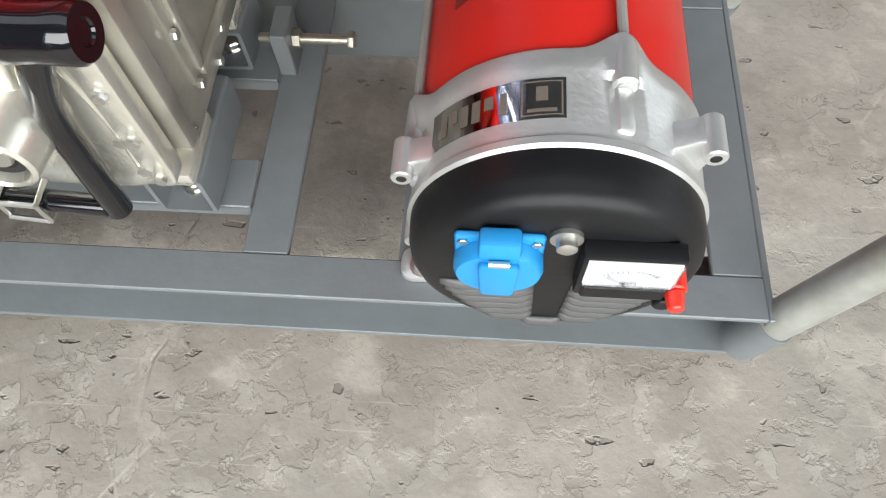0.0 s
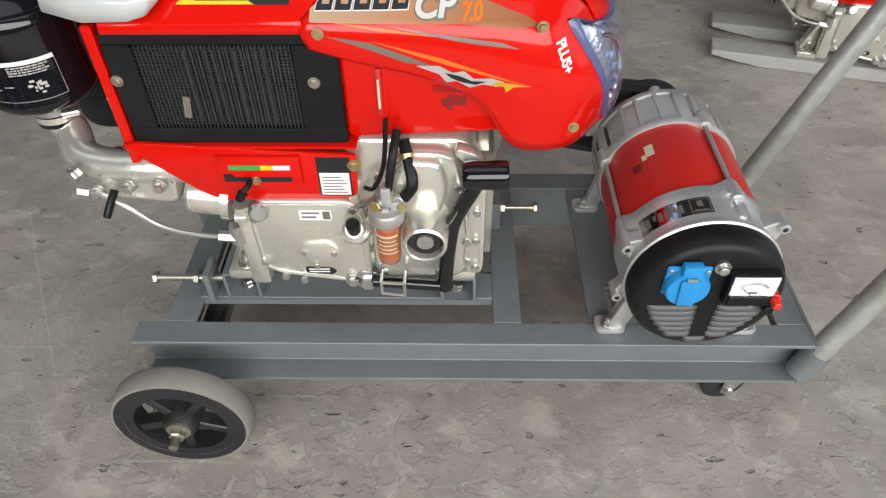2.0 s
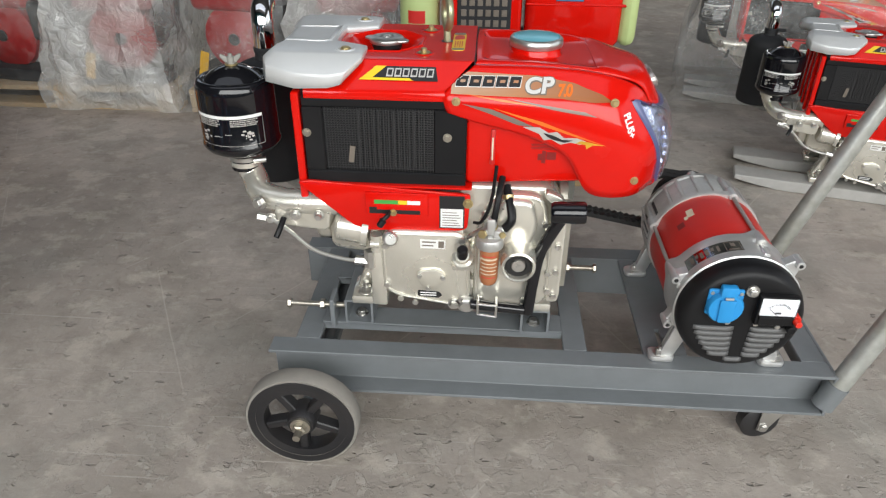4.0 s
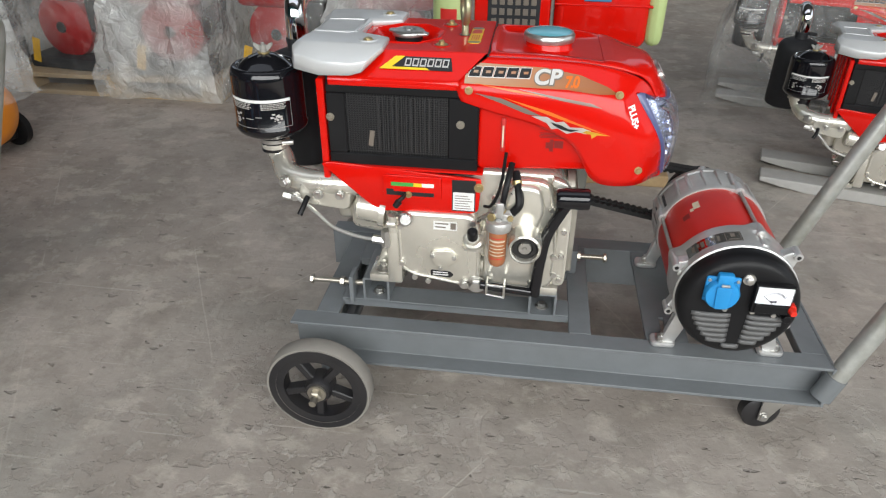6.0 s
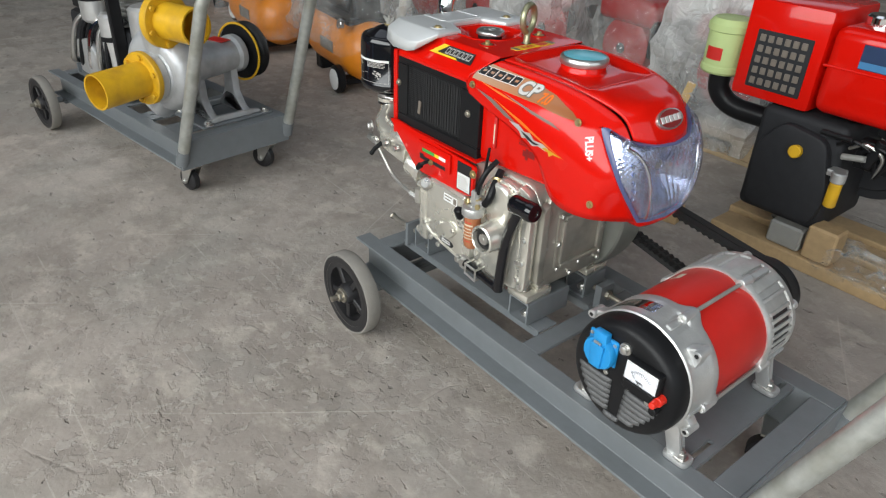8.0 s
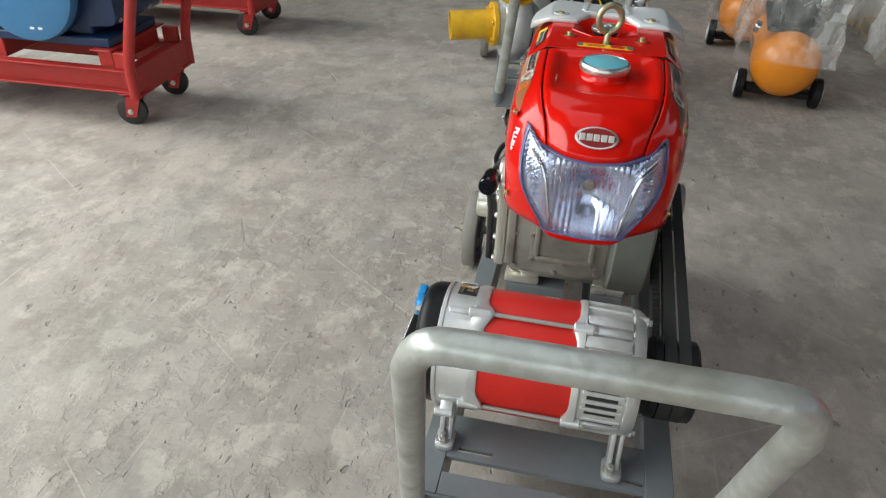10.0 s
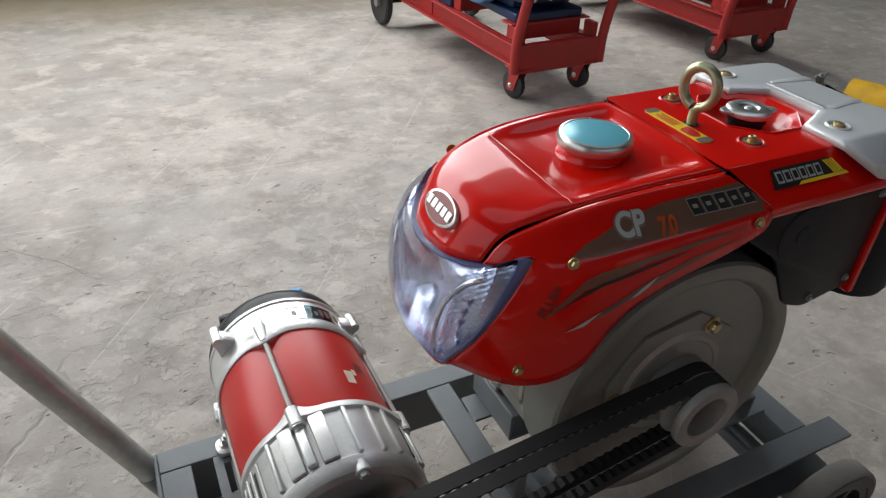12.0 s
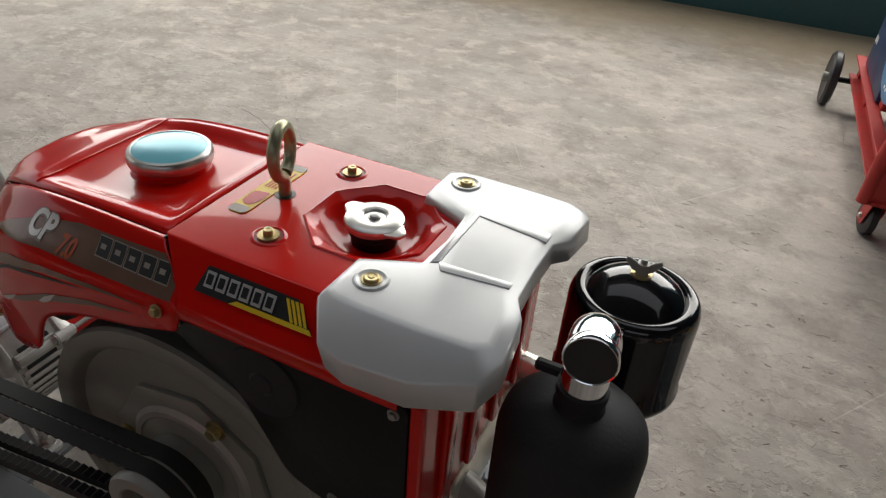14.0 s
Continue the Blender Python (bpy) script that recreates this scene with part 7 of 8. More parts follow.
def volute():
    rings = []
    for k in range(40):
        a = 2 * math.pi * k / 40
        r = 0.074 + 0.024 * ((a / (2 * math.pi) + 0.25) % 1.0)
        s = 0.037 + 0.010 * ((a / (2 * math.pi) + 0.25) % 1.0)
        rings.append([Vector((VX + (r + s * math.cos(t)) * math.cos(a), VY + s * 1.05 * math.sin(t), VZ + (r + s * math.cos(t)) * math.sin(a))) for t in [2 * math.pi * j / 16 for j in range(16)]])
    bm = bmesh.new()
    vs = [[bm.verts.new(p) for p in r] for r in rings]
    for i in range(40):
        for j in range(16):
            bm.faces.new((vs[i][j], vs[i][(j + 1) % 16], vs[(i + 1) % 40][(j + 1) % 16], vs[(i + 1) % 40][j]))
    bmesh.ops.recalc_face_normals(bm, faces=bm.faces[:])
    return bm


part("volute", join(volute(), cyl((VX, VY - 0.045, VZ), (VX, VY + 0.045, VZ), 0.084, b=0.01)), PUMPGREY, pump, "silver painted volute casing")
part("suction_flange", cyl((VX, -0.258, VZ), (VX, -0.276, VZ), 0.074, seg=36, b=0.002), YELLOW, pump)
part("casing_flange", cyl((VX, -0.235, VZ), (VX, -0.2575, VZ), 0.07, seg=36, b=0.002), ALU, pump)


def open_pipe(p0, p1, r, t=0.005):
    d = (Vector(p1) - Vector(p0))
    return lathe([(r, 0), (r, d.length), (r - t, d.length), (r - t, 0.02), (0, 0.02)], p0, d, 36)


part("suction_pipe", open_pipe((VX, -0.27, VZ), (VX - 0.004, -0.417, VZ - 0.004), 0.049), YELLOW, pump, "yellow painted pipe stub")
part("discharge_elbow", join(pipe(spline([(VX + 0.01, VY, VZ + 0.07), (VX + 0.012, VY - 0.008, VZ + 0.118), (VX + 0.028, VY - 0.02, VZ + 0.152), (VX + 0.07, VY - 0.026, VZ + 0.160)], 6), 0.052, 24)), PUMPGREY, pump)
part("discharge_flange", cyl((VX + 0.055, VY - 0.028, VZ + 0.160), (VX + 0.078, VY - 0.028, VZ + 0.160), 0.074, seg=36, b=0.002), YELLOW, pump)
part("discharge_pipe", open_pipe((VX + 0.076, VY - 0.028, VZ + 0.160), (0.100, VY - 0.028, VZ + 0.160), 0.049), YELLOW, pump, "yellow painted pipe stub")
for k in range(6):
    a = math.radians(60 * k + 20)
    part("flange_bolt", bolt((VX + 0.062 * math.cos(a), -0.276, VZ + 0.062 * math.sin(a)), (0, -1, 0), 0.008, 0.007), YELLOW, pump)
    part("flange_bolt", bolt((VX + 0.078, VY - 0.028 + 0.062 * math.cos(a), VZ + 0.160 + 0.062 * math.sin(a)), (1, 0, 0), 0.008, 0.007), YELLOW, pump)
part("bearing_housing", lathe([(0.085, 0.045), (0.07, 0.065), (0.052, 0.08), (0.05, 0.24), (0.058, 0.25), (0.058, 0.27), (0.03, 0.275), (0.03, 0.29)], (VX, VY, VZ), (0, 1, 0), 32), PUMPGREY, pump)
SQUARE = Matrix.Translation((VX, 0, 0)) @ Matrix.Rotation(math.radians(-12), 4, "Z")
part("housing_foot", moved(join(prism(rounded([(-0.085, 0.1985), (-0.045, 0.1985), (-0.018, 0.25), (0.018, 0.25), (0.045, 0.1985), (0.085, 0.1985), (0.085, 0.209), (0.055, 0.222), (0.028, 0.262), (0.022, 0.345), (-0.022, 0.345), (-0.028, 0.262), (-0.055, 0.222), (-0.085, 0.209)], 0.006, 3), "y", 0.03, 0.055, 0.004, 2),
                                prism(rounded([(-0.085, 0.1985), (-0.045, 0.1985), (-0.018, 0.25), (0.018, 0.25), (0.045, 0.1985), (0.085, 0.1985), (0.085, 0.209), (0.055, 0.222), (0.028, 0.262), (0.022, 0.330), (-0.022, 0.330), (-0.028, 0.262), (-0.055, 0.222), (-0.085, 0.209)], 0.006, 3), "y", -0.085, -0.060, 0.004, 2)), SQUARE), PUMPGREY, pump)
for xx in (-0.078, 0.066):
    part("foot_web", moved(prism(rounded([(-0.11, 0.1985), (0.09, 0.1985), (0.085, 0.208), (0.05, 0.214), (-0.06, 0.216), (-0.105, 0.208)], 0.004, 2), "x", xx, xx + 0.016, 0.003, 2), SQUARE), PUMPGREY, pump)
for xx, yy in ((-0.09, -0.10), (0.085, -0.10), (-0.09, 0.10), (0.085, 0.10)):
    part("base_bolt", moved(bolt((xx, yy, 0.198), (0, 0, 1), 0.009, 0.01), SQUARE), STEEL, pump)
part("belt_rim", lathe([(0.086, 0.281), (0.092, 0.2815), (0.092, 0.2845), (0.086, 0.2848)], (VX, VY, VZ), (0, 1, 0), 40), YELLOW, pump)
part("base_plate", moved(box(-0.105, 0.095, -0.125, 0.125, 0.1902, 0.198, 0.002, 1), SQUARE), GREY, pump)
part("pump_pulley", lathe([(0.02, 0.285), (0.084, 0.285), (0.088, 0.29), (0.075, 0.3), (0.088, 0.31), (0.075, 0.32), (0.088, 0.33), (0.084, 0.335), (0.02, 0.335)], (VX, VY, VZ), (0, 1, 0), 40), BLACK, pump)
part("red_mark", box(VX - 0.04, VX + 0.03, 0.0, 0.04, VZ + 0.0505, VZ + 0.0525), REDINK, pump)
place(pump, PC)

# dark engine at the far end of the pump trolley
tail = thing("pump_engine", (0, 0, 0), "dark diesel engine with silver pipework driving the pump", "engine")
part("engine_block", join(box(-0.86, -0.40, -0.11, 0.12, 0.1955, 0.42, 0.02, 2), box(-0.72, -0.50, -0.145, -0.105, 0.23, 0.37, 0.012, 2)), BLACK_MATT, tail)
part("silver_cover", prism(rounded([(-0.70, 0.24), (-0.56, 0.24), (-0.54, 0.31), (-0.60, 0.37), (-0.70, 0.35)], 0.02), "y", -0.165, -0.144, 0.006, 2), ALU, tail)
part("engine_tank", box(-0.95, -0.62, -0.12, 0.12, 0.49, 0.60, 0.03, 3), RED, tail, "red fuel tank")
part("tank_stand", box(-0.86, -0.70, -0.09, 0.10, 0.4205, 0.4898, 0.006, 1), BLACK, tail)
for k, (x, y, z0, z1, r) in enumerate(((-0.37, -0.06, 0.198, 0.50, 0.050), (-0.47, -0.13, 0.30, 0.47, 0.034), (-0.60, -0.12, 0.4205, 0.56, 0.042))):
    part("silver_canister", cyl((x, y, z0), (x, y, z1), r, b=0.01), ALU, tail)
    part("canister_band", lathe([(r, 0), (r + 0.003, 0.001), (r + 0.003, 0.015), (r, 0.016)], (x, y, (z0 + z1) / 2), (0, 0, 1), 24), BLACK, tail)
for k in range(5):
    part("pipe_run", pipe(spline([(-0.80 + 0.07 * k, -0.125, 0.25 + 0.02 * k), (-0.74 + 0.07 * k, -0.165, 0.28), (-0.70 + 0.06 * k, -0.15, 0.40), (-0.66 + 0.06 * k, -0.10, 0.45)], 6), 0.009, 8), (STEEL, BLACK, CHROME)[k % 3], tail)
part("upright", box(-0.435, -0.415, -0.15, -0.11, 0.1955, 0.55, 0.004, 1), BLACK, tail)
for k in range(6):
    part("cylinder_fin", box(-0.56, -0.44, -0.10, 0.09, 0.425 + k * 0.016, 0.432 + k * 0.016, 0.002, 1), CAST, tail)
part("cylinder", box(-0.545, -0.455, -0.085, 0.075, 0.42, 0.53, 0.004, 1), CAST, tail)
place(tail, CARTED)

# second engine of the same make on pale beams
E2 = Matrix.Translation((1.206, 0.956, -0.211)) @ Matrix.Rotation(math.radians(-15), 4, "Z") @ Matrix.Translation((0.036, 0.09, 0))
second = copy_thing(engine, E2 @ Matrix.Translation((0.318, 0, 0.245)))
tagged(second, "red single-cylinder diesel engine resting on pale beams", "engine")
third = copy_thing(engine, Matrix.Translation((0.02, 0.80, 0)) @ E2 @ Matrix.Translation((0.34, 0, 0.245)))
tagged(third, "red diesel engine under clear wrapping film", "engine")
for ob in second.children:
    if ob.name.startswith("muffler"):
        ob.matrix_basis = Matrix.Translation((-0.026, 0.02, 0.008)) @ ob.matrix_basis
    elif ob.name.startswith("air_cleaner"):
        ob.matrix_basis = Matrix.Translation((0.016, 0.0, -0.016)) @ ob.matrix_basis


def beam(x0, x1, y0, y1):
    """A squared beam whose rear end is cut away below."""
    return prism([(x0, 0.2312), (x0, 0.2455), (x1, 0.2455), (x1, 0.2112), (x0 + 0.125, 0.2112), (x0 + 0.10, 0.2165), (x0 + 0.07, 0.2190)], "y", y0, y1, 0.003, 1)


for dy in (0.0, 0.80):
    for y0, y1 in ((-0.140, -0.062), (0.025, 0.105)):
        bm = moved(beam(-0.085, 0.78, y0, y1), Matrix.Translation((0.02 if dy else 0, dy, 0)) @ E2)
        tagged(mesh_object("beam", bm, PALEBLOCK), "pale grey squared beam lying on the floor", "beam", "beams under the engines")


def crumpled(x0, x1, y0, y1, z0, z1, seed, amount=0.036, cell=12):
    """A loose film hung over a machine: a box of many facets pulled in and out."""
    bm = bmesh.new()
    bmesh.ops.create_cube(bm, size=1.0)
    bmesh.ops.subdivide_edges(bm, edges=bm.edges[:], cuts=cell, use_grid_fill=True)
    low = [f for f in bm.faces if f.calc_center_median().z < -0.49]
    bmesh.ops.delete(bm, geom=low, context="FACES")
    for v in bm.verts:
        k = v.co * 2
        top = 1.0 - 0.22 * max(0.0, v.co.z + 0.5) ** 2
        p = Vector(((x0 + x1) / 2 + v.co.x * (x1 - x0) * top, (y0 + y1) / 2 + v.co.y * (y1 - y0) * top, (z0 + z1) / 2 + v.co.z * (z1 - z0)))
        n = noise.noise_vector(k * 1.7 + Vector((seed * 3.1, seed, 0))) + noise.noise_vector(k * 4.0 + Vector((seed, 7.0, seed))) * 0.6 + noise.noise_vector(k * 9.0 + Vector((7.0, seed, seed))) * 0.35
        n.z *= 0.5
        if v.co.z < -0.45:
            n.z = abs(n.z) * 0.3
        v.co = p + n * amount
    return bm


def film(x0, x1, y0, y1, z0, z1, seed, m=None, what="machine", mat=FILM):
    bm = crumpled(x0, x1, y0, y1, z0, z1, seed)
    if m:
        bm.transform(m)
    ob = mesh_object("wrapping_film", bm, mat, 20)
    ob.visible_shadow = False
    return tagged(ob, "crumpled clear wrapping film over a " + what, "plastic film", "wrapping films")


film(-0.14, 0.70, -0.24, 0.24, 0.2465, 0.74, 3, Matrix.Translation((0.02, 0.77, 0)) @ E2, "diesel engine", DUSTY)

# older red and green engine on planks
old = thing("radiator_engine", (0.55, 1.0, 0.1), "red diesel engine with black grille and pale green panels on planks", "engine")
part("engine_block", join(box(0.34, 0.575, 0.90, 1.16, 0.105, 0.40, 0.02, 3), prism(rounded([(0.37, 0.13), (0.56, 0.13), (0.58, 0.22), (0.54, 0.36), (0.42, 0.38), (0.36, 0.30)], 0.03), "y", 0.872, 0.905, 0.008, 2)), BLACK_MATT, old, "black crankcase")
part("oil_cap", cyl((0.475, 0.872, 0.315), (0.475, 0.853, 0.318), 0.017, b=0.003), YELLOW, old, "yellow oil filler cap")
part("fuel_filter", join(cyl((0.595, 0.868, 0.205), (0.595, 0.868, 0.272), 0.0155, b=0.003)), YELLOW, old)
part("filter_head", join(cyl((0.595, 0.868, 0.272), (0.595, 0.868, 0.30), 0.018, b=0.003), box(0.56, 0.60, 0.872, 0.91, 0.28, 0.297, 0.003, 1)), ALU, old)
radb = part("radiator", box(0.235, 0.455, 0.90, 1.16, 0.405, 0.66, 0.012, 2), RED, old, "red radiator housing")
part("grille", box(0.275, 0.425, 0.896, 0.902, 0.435, 0.585, 0.002, 1), BLACK_MATT, radb)
for k in range(6):
    for j in range(5):
        part("grille_slot", box(0.286 + k * 0.0225, 0.301 + k * 0.0225, 0.8935, 0.8965, 0.445 + j * 0.028, 0.463 + j * 0.028, 0.001, 1), GREYINK, radb)
part("tank", box(0.465, 0.73, 0.885, 1.15, 0.418, 0.635, 0.03, 4), RED, old, "red fuel tank")
part("tank_bead", box(0.464, 0.736, 0.8835, 1.152, 0.535, 0.541, 0.002, 1), RED, old)
part("tank_plate", box(0.545, 0.62, 0.8828, 0.8852, 0.548, 0.605, 0.001, 1), DARKBLUE, old, "dark blue badge plate")
part("plate_stripe", box(0.546, 0.619, 0.8822, 0.883, 0.55, 0.566), MIDBLUE, old)
part("green_panel", box(0.725, 0.775, 0.888, 1.14, 0.425, 0.615, 0.025, 3), GREEN, old, "pale green side panel")
can = part("air_canister", lathe([(0, 0), (0.055, 0), (0.06, 0.006), (0.06, 0.02), (0.057, 0.024), (0.057, 0.115), (0.062, 0.118), (0.062, 0.135), (0.05, 0.15), (0, 0.155)], (0.165, 0.96, 0.435), (0, 0, 1), 36), GREEN, old, "pale green canister")
part("canister_label", curved_band((0.165, 0.96), 0.0576, 240, 290, 0.475, 0.51), REDINK, can)
part("canister_pipe", pipe(spline([(0.165, 0.96, 0.44), (0.17, 0.965, 0.38), (0.22, 0.98, 0.34), (0.34, 1.0, 0.33)], 6), 0.03, 16), BLACK, old)
part("flywheel", lathe([(0.03, 0), (0.12, 0.0), (0.125, 0.01), (0.148, 0.012), (0.152, 0.02), (0.152, 0.06), (0.05, 0.065)], (0.58, 1.10, 0.31), (0, 1, 0), 48), BLACK_MATT, old, "black flywheel")
part("lever_shaft", pipe([(0.585, 0.87, 0.34), (0.64, 0.865, 0.352)], 0.008, 10), CAST, old)
part("lever_shaft", pipe([(0.52, 0.87, 0.385), (0.60, 0.86, 0.388)], 0.007, 10), BLACK, old)
part("injector_body", join(cyl((0.64, 0.88, 0.33), (0.66, 0.88, 0.40), 0.013, b=0.002), box(0.60, 0.70, 0.90, 0.94, 0.31, 0.385, 0.008, 2)), BLACK, old)
for k in range(3):
    part("pipe_run", pipe(spline([(0.56 + 0.03 * k, 0.885, 0.36), (0.60 + 0.03 * k, 0.868, 0.385), (0.65 + 0.02 * k, 0.88, 0.36), (0.66, 0.90, 0.30)], 6), 0.0045, 8), (BLACK, STEEL, BLACK)[k], old)
part("foot_block", box(0.565, 0.645, 0.872, 0.94, 0.0395, 0.135, 0.006, 1), WOOD, old)
part("cylinder_neck", cyl((0.53, 0.98, 0.63), (0.53, 0.98, 0.66), 0.035, b=0.005), CHROME, old)
part("skid", join(box(0.46, 0.555, 0.88, 0.96, 0.0395, 0.106, 0.006, 1), box(0.40, 0.48, 1.02, 1.14, 0.0395, 0.106, 0.006, 1)), CAST, old)
for y0, y1, x0, x1 in ((0.865, 0.965, 0.30, 0.86), (1.0, 1.1, 0.28, 0.88), (1.13, 1.22, 0.32, 0.88)):
    tagged(mesh_object("plank", box(x0, x1, y0, y1, 0.0, 0.039, 0.003, 1), WOOD), "rough pale wooden plank on the floor", "plank", "planks under the engine")
film(0.62, 0.80, 0.84, 0.98, 0.041, 0.09, 9, None, "spare part")
tagged(mesh_object("wood_block", moved(box(-0.06, 0.06, -0.03, 0.03, 0.0, 0.05, 0.004, 1), pose(0.16, 0.82, 0, 0, 0, 12)), WOOD), "short rough wooden block on the floor", "wood block")


# pallets with wrapped engines along the north side
def pallet(x, y, w, d):
    p = thing("pallet", (x, y, 0), "worn wooden pallet on the floor", "pallet", "pallets")
    for k in range(6):
        yy = y + k * (d - 0.09) / 5
        part("deck_board", box(x, x + w, yy, yy + 0.09, 0.070, 0.088, 0.002, 1), PALLETWOOD, p)
    for xx in (x, x + w / 2 - 0.045, x + w - 0.09):
        for yy in (y, y + d - 0.09):
            part("pallet_block", box(xx, xx + 0.09, yy, yy + 0.09, 0.0185, 0.0695, 0.003, 1), PALLETWOOD, p)
    for yy in (y, y + d - 0.09):
        part("bottom_board", box(x, x + w, yy, yy + 0.09, 0.0, 0.018, 0.002, 1), PALLETWOOD, p)
    return p


def small_engine(m, paint, label):
    """A small petrol engine: base, finned block, round starter housing, tank and filter."""
    e = thing("petrol_engine", (0, 0, 0), label, "engine", "wrapped engines")
    part("base", box(-0.17, 0.17, -0.14, 0.14, 0.0, 0.05, 0.01, 2), BLACK_MATT, e)
    part("block", join(box(-0.10, 0.12, -0.06, 0.12, 0.0505, 0.24, 0.015, 2), *[box(-0.12, 0.13, -0.05, 0.11, 0.11 + k * 0.02, 0.117 + k * 0.02, 0.002, 1) for k in range(6)]), ALU, e)
    part("starter_housing", lathe([(0, 0.03), (0.05, 0.03), (0.06, 0.024), (0.105, 0.018), (0.125, 0.008), (0.13, -0.02), (0.13, -0.07)], (0, -0.075, 0.165), (0, -1, 0), 36), paint, e, "round recoil starter housing")
    part("starter_cup", lathe([(0, 0.034), (0.021, 0.034), (0.023, 0.030), (0.023, 0.028)], (0, -0.075, 0.165), (0, -1, 0), 24), BLACK, e)
    part("tank", box(-0.16, 0.15, -0.11, 0.13, 0.265, 0.37, 0.03, 3), paint, e)
    part("tank_cap", cyl((0.02, 0, 0.37), (0.02, 0, 0.395), 0.03, b=0.005), BLACK, e)
    part("filter_box", box(0.13, 0.21, -0.10, 0.08, 0.15, 0.30, 0.015, 2), BLACK, e)
    part("yellow_label", moved(box(-0.017, 0.017, -0.0012, 0.0012, -0.05, 0.05), pose(-0.12, -0.141, 0.075, 0, 14, 0)), YELLOW, e)
    return place(e, m)


row = [(-3.35, 1.62), (-2.85, 1.60), (-2.35, 1.56), (-1.94, 1.54), (-1.49, 1.55), (-1.04, 1.54), (-0.59, 1.57), (-0.13, 1.59)]
for k in range(4):
    pallet(-3.62 + k * 0.95, 1.40, 0.90, 0.62)
first = None
for k, (x, y) in enumerate(row):
    m = pose(x, y + 0.04, 0.089, 0, 0, (k * 37) % 24 - 12)
    if first is None:
        first = small_engine(m, RED_DARK, "dark red petrol engine on a pallet under clear film")
    else:
        copy_thing(first, m)
    film(x - 0.24, x + 0.24, y - 0.225, y + 0.28, 0.03, 0.56 + 0.05 * (k % 3), k + 1, None, "petrol engine", MILKY if k % 2 else FILM)
# a second row behind and red stacks further north
for k in range(4):
    copy_thing(first, pose(-2.9 + k * 0.78, 2.35, 0.089, 0, 0, 10))
    film(-3.15 + k * 0.78, -2.65 + k * 0.78, 2.15, 2.6, 0.09, 0.60, 20 + k, None, "petrol engine", MILKY if k % 2 else FILM)
    pallet(-3.3 + k * 0.85, 2.1, 0.80, 0.62)
tagged(mesh_object("crate", box(0.78, 0.88, 2.20, 2.34, 0.0, 0.075, 0.012, 2), BLACK), "small black plastic crate on the floor", "crate")


# orange air compressors in film
def compressor(m):
    c = thing("air_compressor", (0, 0, 0), "orange horizontal air compressor with white wheels in clear film", "compressor", "compressors")
    part("tank", lathe([(0, 0.0), (0.06, 0.006), (0.10, 0.028), (0.124, 0.07), (0.13, 0.11), (0.13, 0.50), (0.124, 0.54), (0.10, 0.58), (0.06, 0.605), (0, 0.61)], (0, 0, 0.168), (-1, 0, 0), 40), ORANGE, c, "orange pressure tank")
    for s in (-1, 1):
        w = part("wheel", lathe([(0, -0.016), (0.05, -0.018), (0.06, -0.012), (0.06, 0.012), (0.05, 0.018), (0, 0.016)], (-0.12, s * 0.145, 0.06), (0, 1, 0), 30), BLACK, c)
        part("hub", lathe([(0, 0.0), (0.045, 0.0), (0.045, 0.003), (0.03, 0.006), (0, 0.006)], (-0.12, s * 0.163, 0.06), (0, s, 0), 26), WHITE, w, "white wheel hub")
    part("bracket", box(-0.15, -0.09, -0.125, 0.125, 0.035, 0.065, 0.006, 1), BLACK, c)
    part("bracket", box(-0.54, -0.48, -0.08, 0.08, 0.0, 0.10, 0.006, 1), BLACK, c)
    part("saddle", box(-0.52, -0.10, -0.10, 0.10, 0.285, 0.31, 0.004, 1), BLACK, c)
    part("motor", join(cyl((-0.16, 0, 0.375), (-0.42, 0, 0.375), 0.075, b=0.012), box(-0.18, -0.10, -0.06, 0.06, 0.301, 0.475, 0.012, 2)), BLACK, c, "black compressor motor")
    part("cylinder", join(*[box(-0.18, -0.09, -0.065, 0.065, 0.4755 + 0.012 * k, 0.482 + 0.012 * k, 0.002, 1) for k in range(6)]), CAST, c)
    part("gauge", cyl((0.0 - 0.08, -0.13, 0.30), (-0.08, -0.15, 0.305), 0.022, b=0.003), CHROME, c)
    part("plate", box(-0.34, -0.20, -0.1335, -0.1285, 0.15, 0.20, 0.001, 1), GREYINK, c)
    return place(c, m)


CP1 = pose(-1.255, 0.735, 0, 0, 0, -8)
c1 = compressor(CP1)
film(-0.60, 0.02, -0.19, 0.155, 0.20, 0.64, 31, CP1, "compressor", DUSTY)
CP2 = pose(-2.0, 0.70, 0, 0, 0, -6)
copy_thing(c1, CP2)
film(-0.60, 0.02, -0.175, 0.175, 0.10, 0.58, 33, CP2, "compressor")
CP3 = pose(-2.75, 0.95, 0, 0, 0, 4)
copy_thing(c1, CP3)


# red trolleys with blue blowers
def channel_y(x_open, y0, y1, z0, z1, s, t=0.005):
    xa = x_open - s * 0.038
    a, b = sorted((x_open, xa))
    wa, wb = sorted((xa, xa + s * t))
    return join(box(wa, wb, y0, y1, z0, z1, 0.001, 1), box(a, b, y0, y1, z1 - 0.006, z1, 0.001, 1), box(a, b, y0, y1, z0, z0 + 0.006, 0.001, 1))


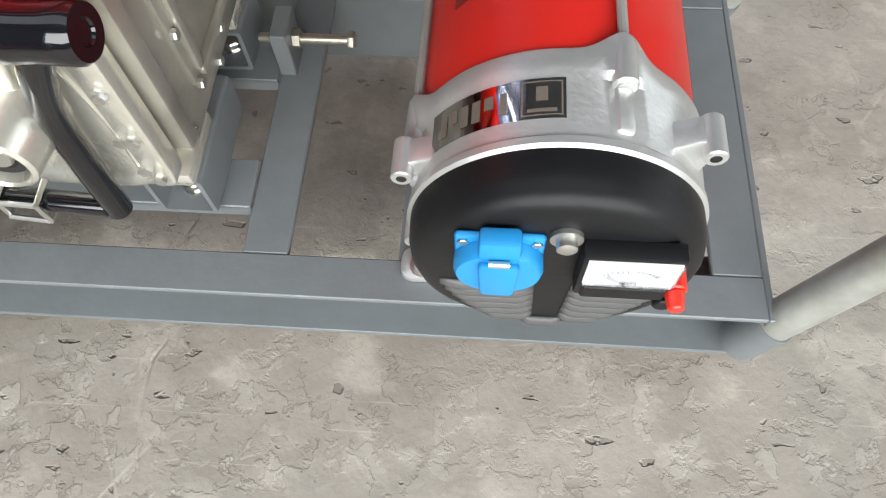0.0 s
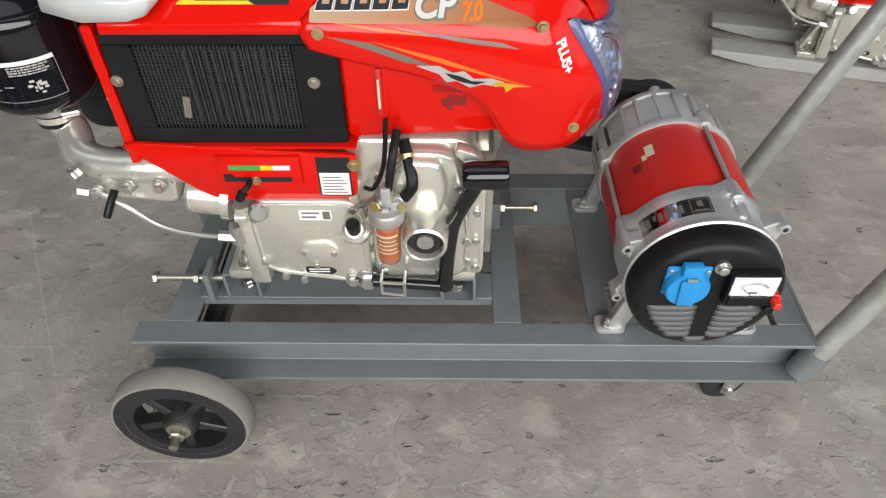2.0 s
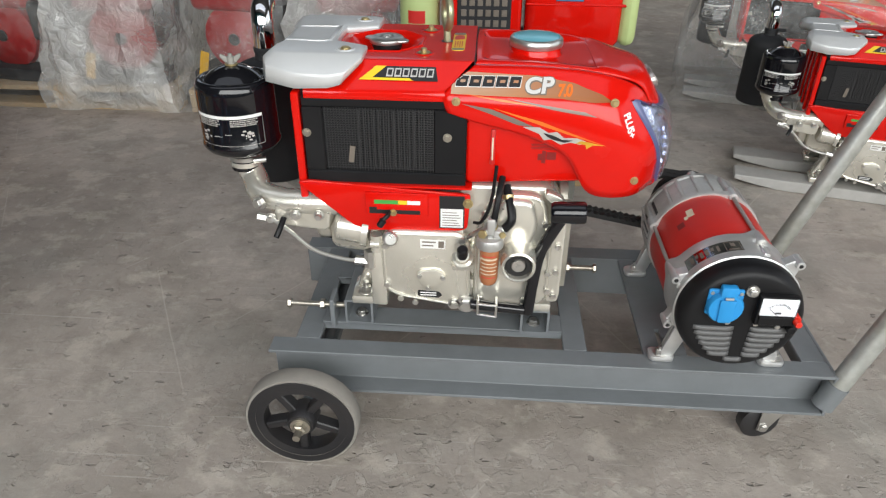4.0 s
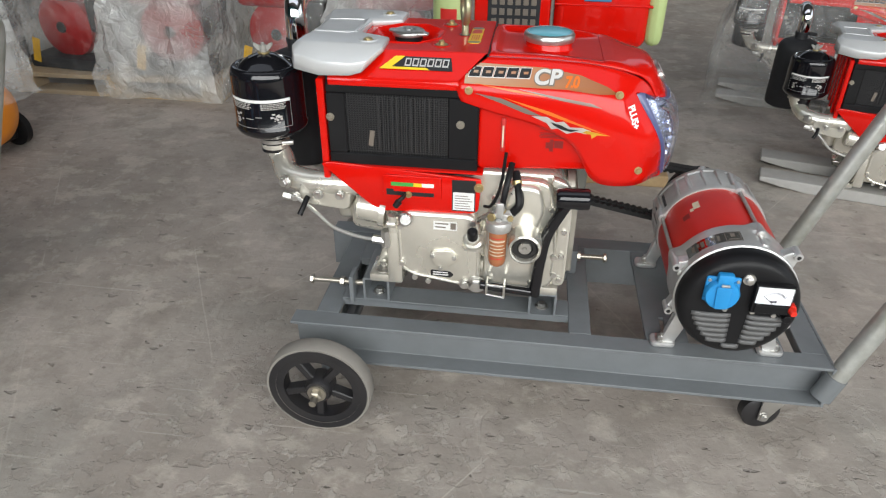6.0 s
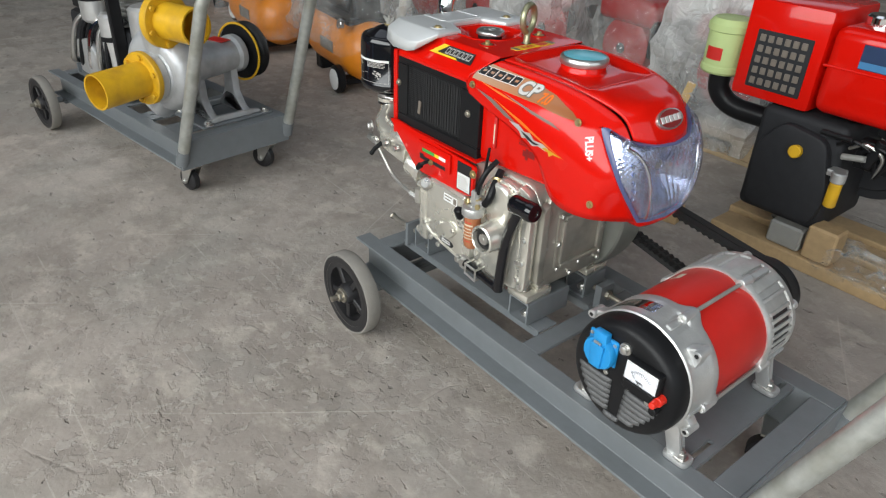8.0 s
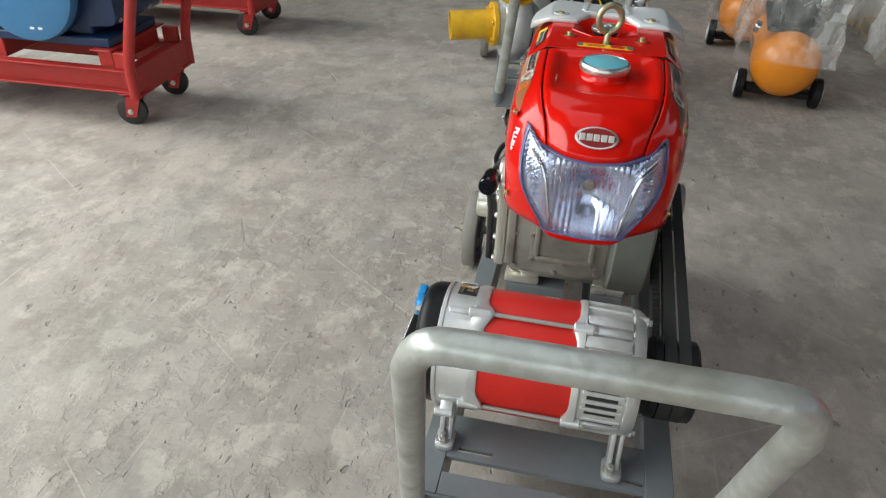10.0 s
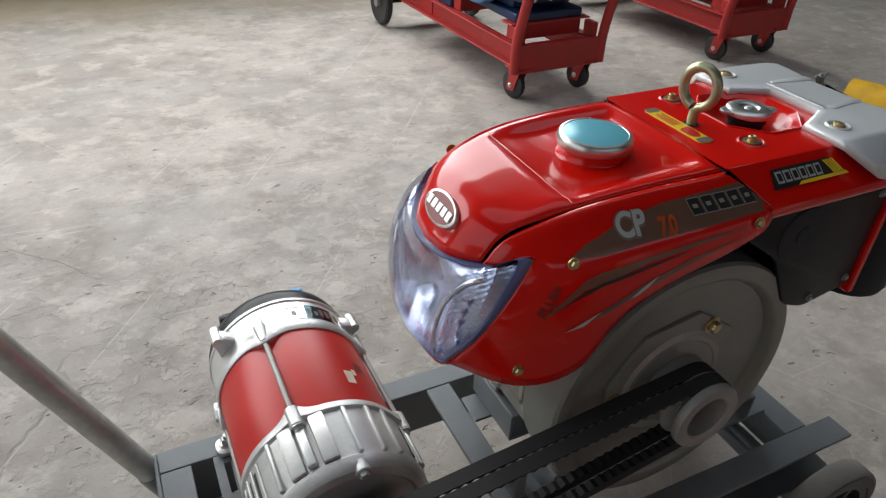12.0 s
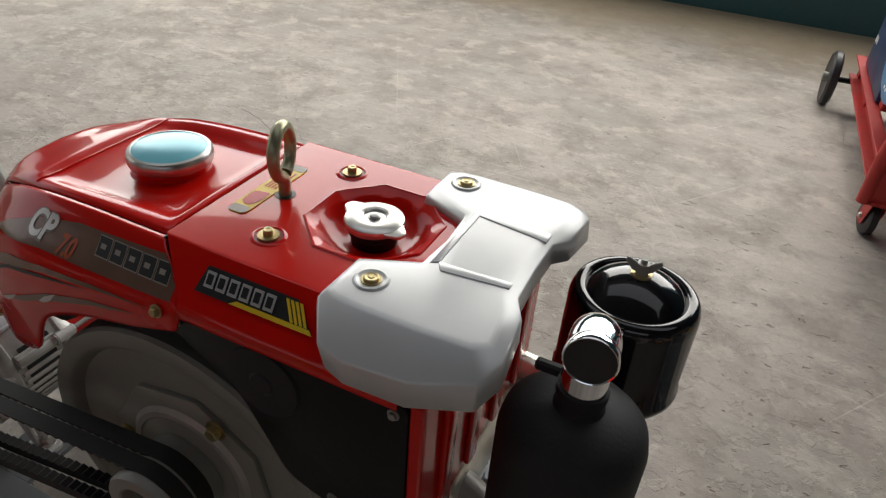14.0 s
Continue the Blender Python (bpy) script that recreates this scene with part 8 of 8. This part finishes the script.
def red_trolley(m):
    c = thing("red_trolley", (0, 0, 0), "worn red steel trolley with push handle on casters", "trolley", "red trolleys")
    for x in (0.185, -0.185):
        part("rail", channel_y(x, -1.12, 0.0, 0.125, 0.205, 1 if x > 0 else -1), RED_DULL, c)
    for y in (-1.12, -0.80, -0.06):
        part("cross_bar", box(-0.158, 0.158, y, y + 0.06, 0.128, 0.20, 0.002, 1), RED_DULL, c)
    part("end_plate", box(-0.19, 0.19, 0.0, 0.008, 0.11, 0.215, 0.002, 1), RED_DULL, c)
    part("motor_base", box(-0.15, 0.15, -0.56, -0.50, 0.2052, 0.268, 0.003, 1), RED_DULL, c)
    part("motor_base", join(box(-0.15, 0.15, -0.14, -0.085, 0.2052, 0.262, 0.003, 1), box(-0.18, 0.175, -0.15, -0.07, 0.2625, 0.2685, 0.002, 1)), RED_DULL, c)
    for x in (-0.165, 0.16):
        part("mount_ear", join(box(x - 0.012, x + 0.012, -0.07, -0.012, 0.2052, 0.262, 0.003, 1), cyl((x - 0.013, -0.035, 0.235), (x + 0.013, -0.035, 0.235), 0.012, seg=14)), RED_DULL, c)
    hz = lambda z: 0.0 + 0.27 * max(0.0, z - 0.24)
    pts = [(0.195, 0.0, 0.115), (0.195, 0.0, 0.20), (0.195, 0.004, 0.245), (0.193, hz(0.30), 0.30)] + spline([(0.185, hz(0.66), 0.66), (0.18, hz(0.70), 0.70), (0.155, hz(0.725), 0.725), (0.12, hz(0.73), 0.73)], 4)
    pts = pts + [(-x, y, z) for x, y, z in [tuple(p) for p in reversed(pts)]]
    part("push_handle", pipe(pts, 0.0185, 16), RED_DULL, c)
    for x in (0.15, -0.15):
        caster(c, x, -0.03, 0.1245, r=0.052, toe=1.75, mat=WHEEL, fork=RED_DULL)
    part("axle", cyl((-0.27, -1.10, 0.105), (0.27, -1.10, 0.105), 0.011), BLACK, c)
    for s in (-1, 1):
        w = part("wheel", lathe([(0, -0.012), (0.078, -0.016), (0.095, -0.018), (0.105, -0.01), (0.105, 0.01), (0.095, 0.018), (0.078, 0.016), (0, 0.012)], (s * 0.245, -1.10, 0.105), (1, 0, 0), 36), WHEEL, c)
        part("hub", cyl((s * 0.25, -1.10, 0.105), (s * 0.275, -1.10, 0.105), 0.020), CAST, w)
    return place(c, m)


def blower(m):
    b = thing("blue_blower", (0, 0, 0), "dark blue painted electric blower on a red trolley", "blower", "blue blowers")
    part("drum", lathe([(0, 0.0), (0.155, 0.0), (0.182, 0.010), (0.186, 0.02), (0.186, 0.045), (0.18, 0.05), (0.0, 0.05)], (0.20, -0.34, 0.47), (-1, 0, 0), 52), MIDBLUE, b, "mid blue round end cover")
    part("casing", lathe([(0.178, 0.05), (0.180, 0.055), (0.180, 0.37), (0.170, 0.39), (0.0, 0.39)], (0.20, -0.34, 0.47), (-1, 0, 0), 52), DARKBLUE, b)
    part("spiral", join(lathe([(0.018, 0.0), (0.026, 0.005), (0.036, 0.005), (0.044, 0.0)], (0.20, -0.34, 0.47), (1, 0, 0), 30), lathe([(0.0, 0.004), (0.010, 0.004), (0.012, 0.0)], (0.20, -0.34, 0.47), (1, 0, 0), 18)), DARKBLUE, b)
    part("foot", join(box(-0.15, 0.15, -0.56, -0.085, 0.269, 0.300, 0.004, 1), box(-0.12, 0.12, -0.50, -0.16, 0.300, 0.36, 0.006, 1)), DARKBLUE, b)
    part("duct", prism(rounded([(-0.33, 0.31), (-0.075, 0.335), (-0.06, 0.36), (-0.06, 0.66), (-0.33, 0.66)], 0.02), "x", -0.20, 0.12, 0.006, 2), DARKBLUE, b)
    for x in (-0.17, -0.10, 0.02, 0.09):
        part("duct_bolt", bolt((x, -0.066, 0.352), (0, 1, 0), 0.007, 0.006), STEEL, b)
    part("rear_motor", join(cyl((0.02, -0.55, 0.40), (0.02, -0.98, 0.40), 0.15, b=0.015), box(-0.14, 0.165, -1.0, -0.56, 0.2055, 0.40, 0.012, 2)), DARKBLUE, b)
    for k in range(3):
        part("motor_mark", box(0.1655, 0.1665, -0.98 + k * 0.02, -0.968 + k * 0.02, 0.30, 0.325), WHITE, b)
    part("plate_marks", join(box(0.2003, 0.2012, -0.30, -0.285, 0.33, 0.338), box(0.2003, 0.2012, -0.33, -0.315, 0.33, 0.338)), WHITE, b)
    return place(b, m)


RT1 = pose(-0.62, -1.545, 0, 0, 0, 2)
t1, b1 = red_trolley(RT1), blower(RT1)
RT2 = pose(-1.72, -1.63, 0, 0, 0, 2)
copy_thing(t1, RT2)
copy_thing(b1, RT2)
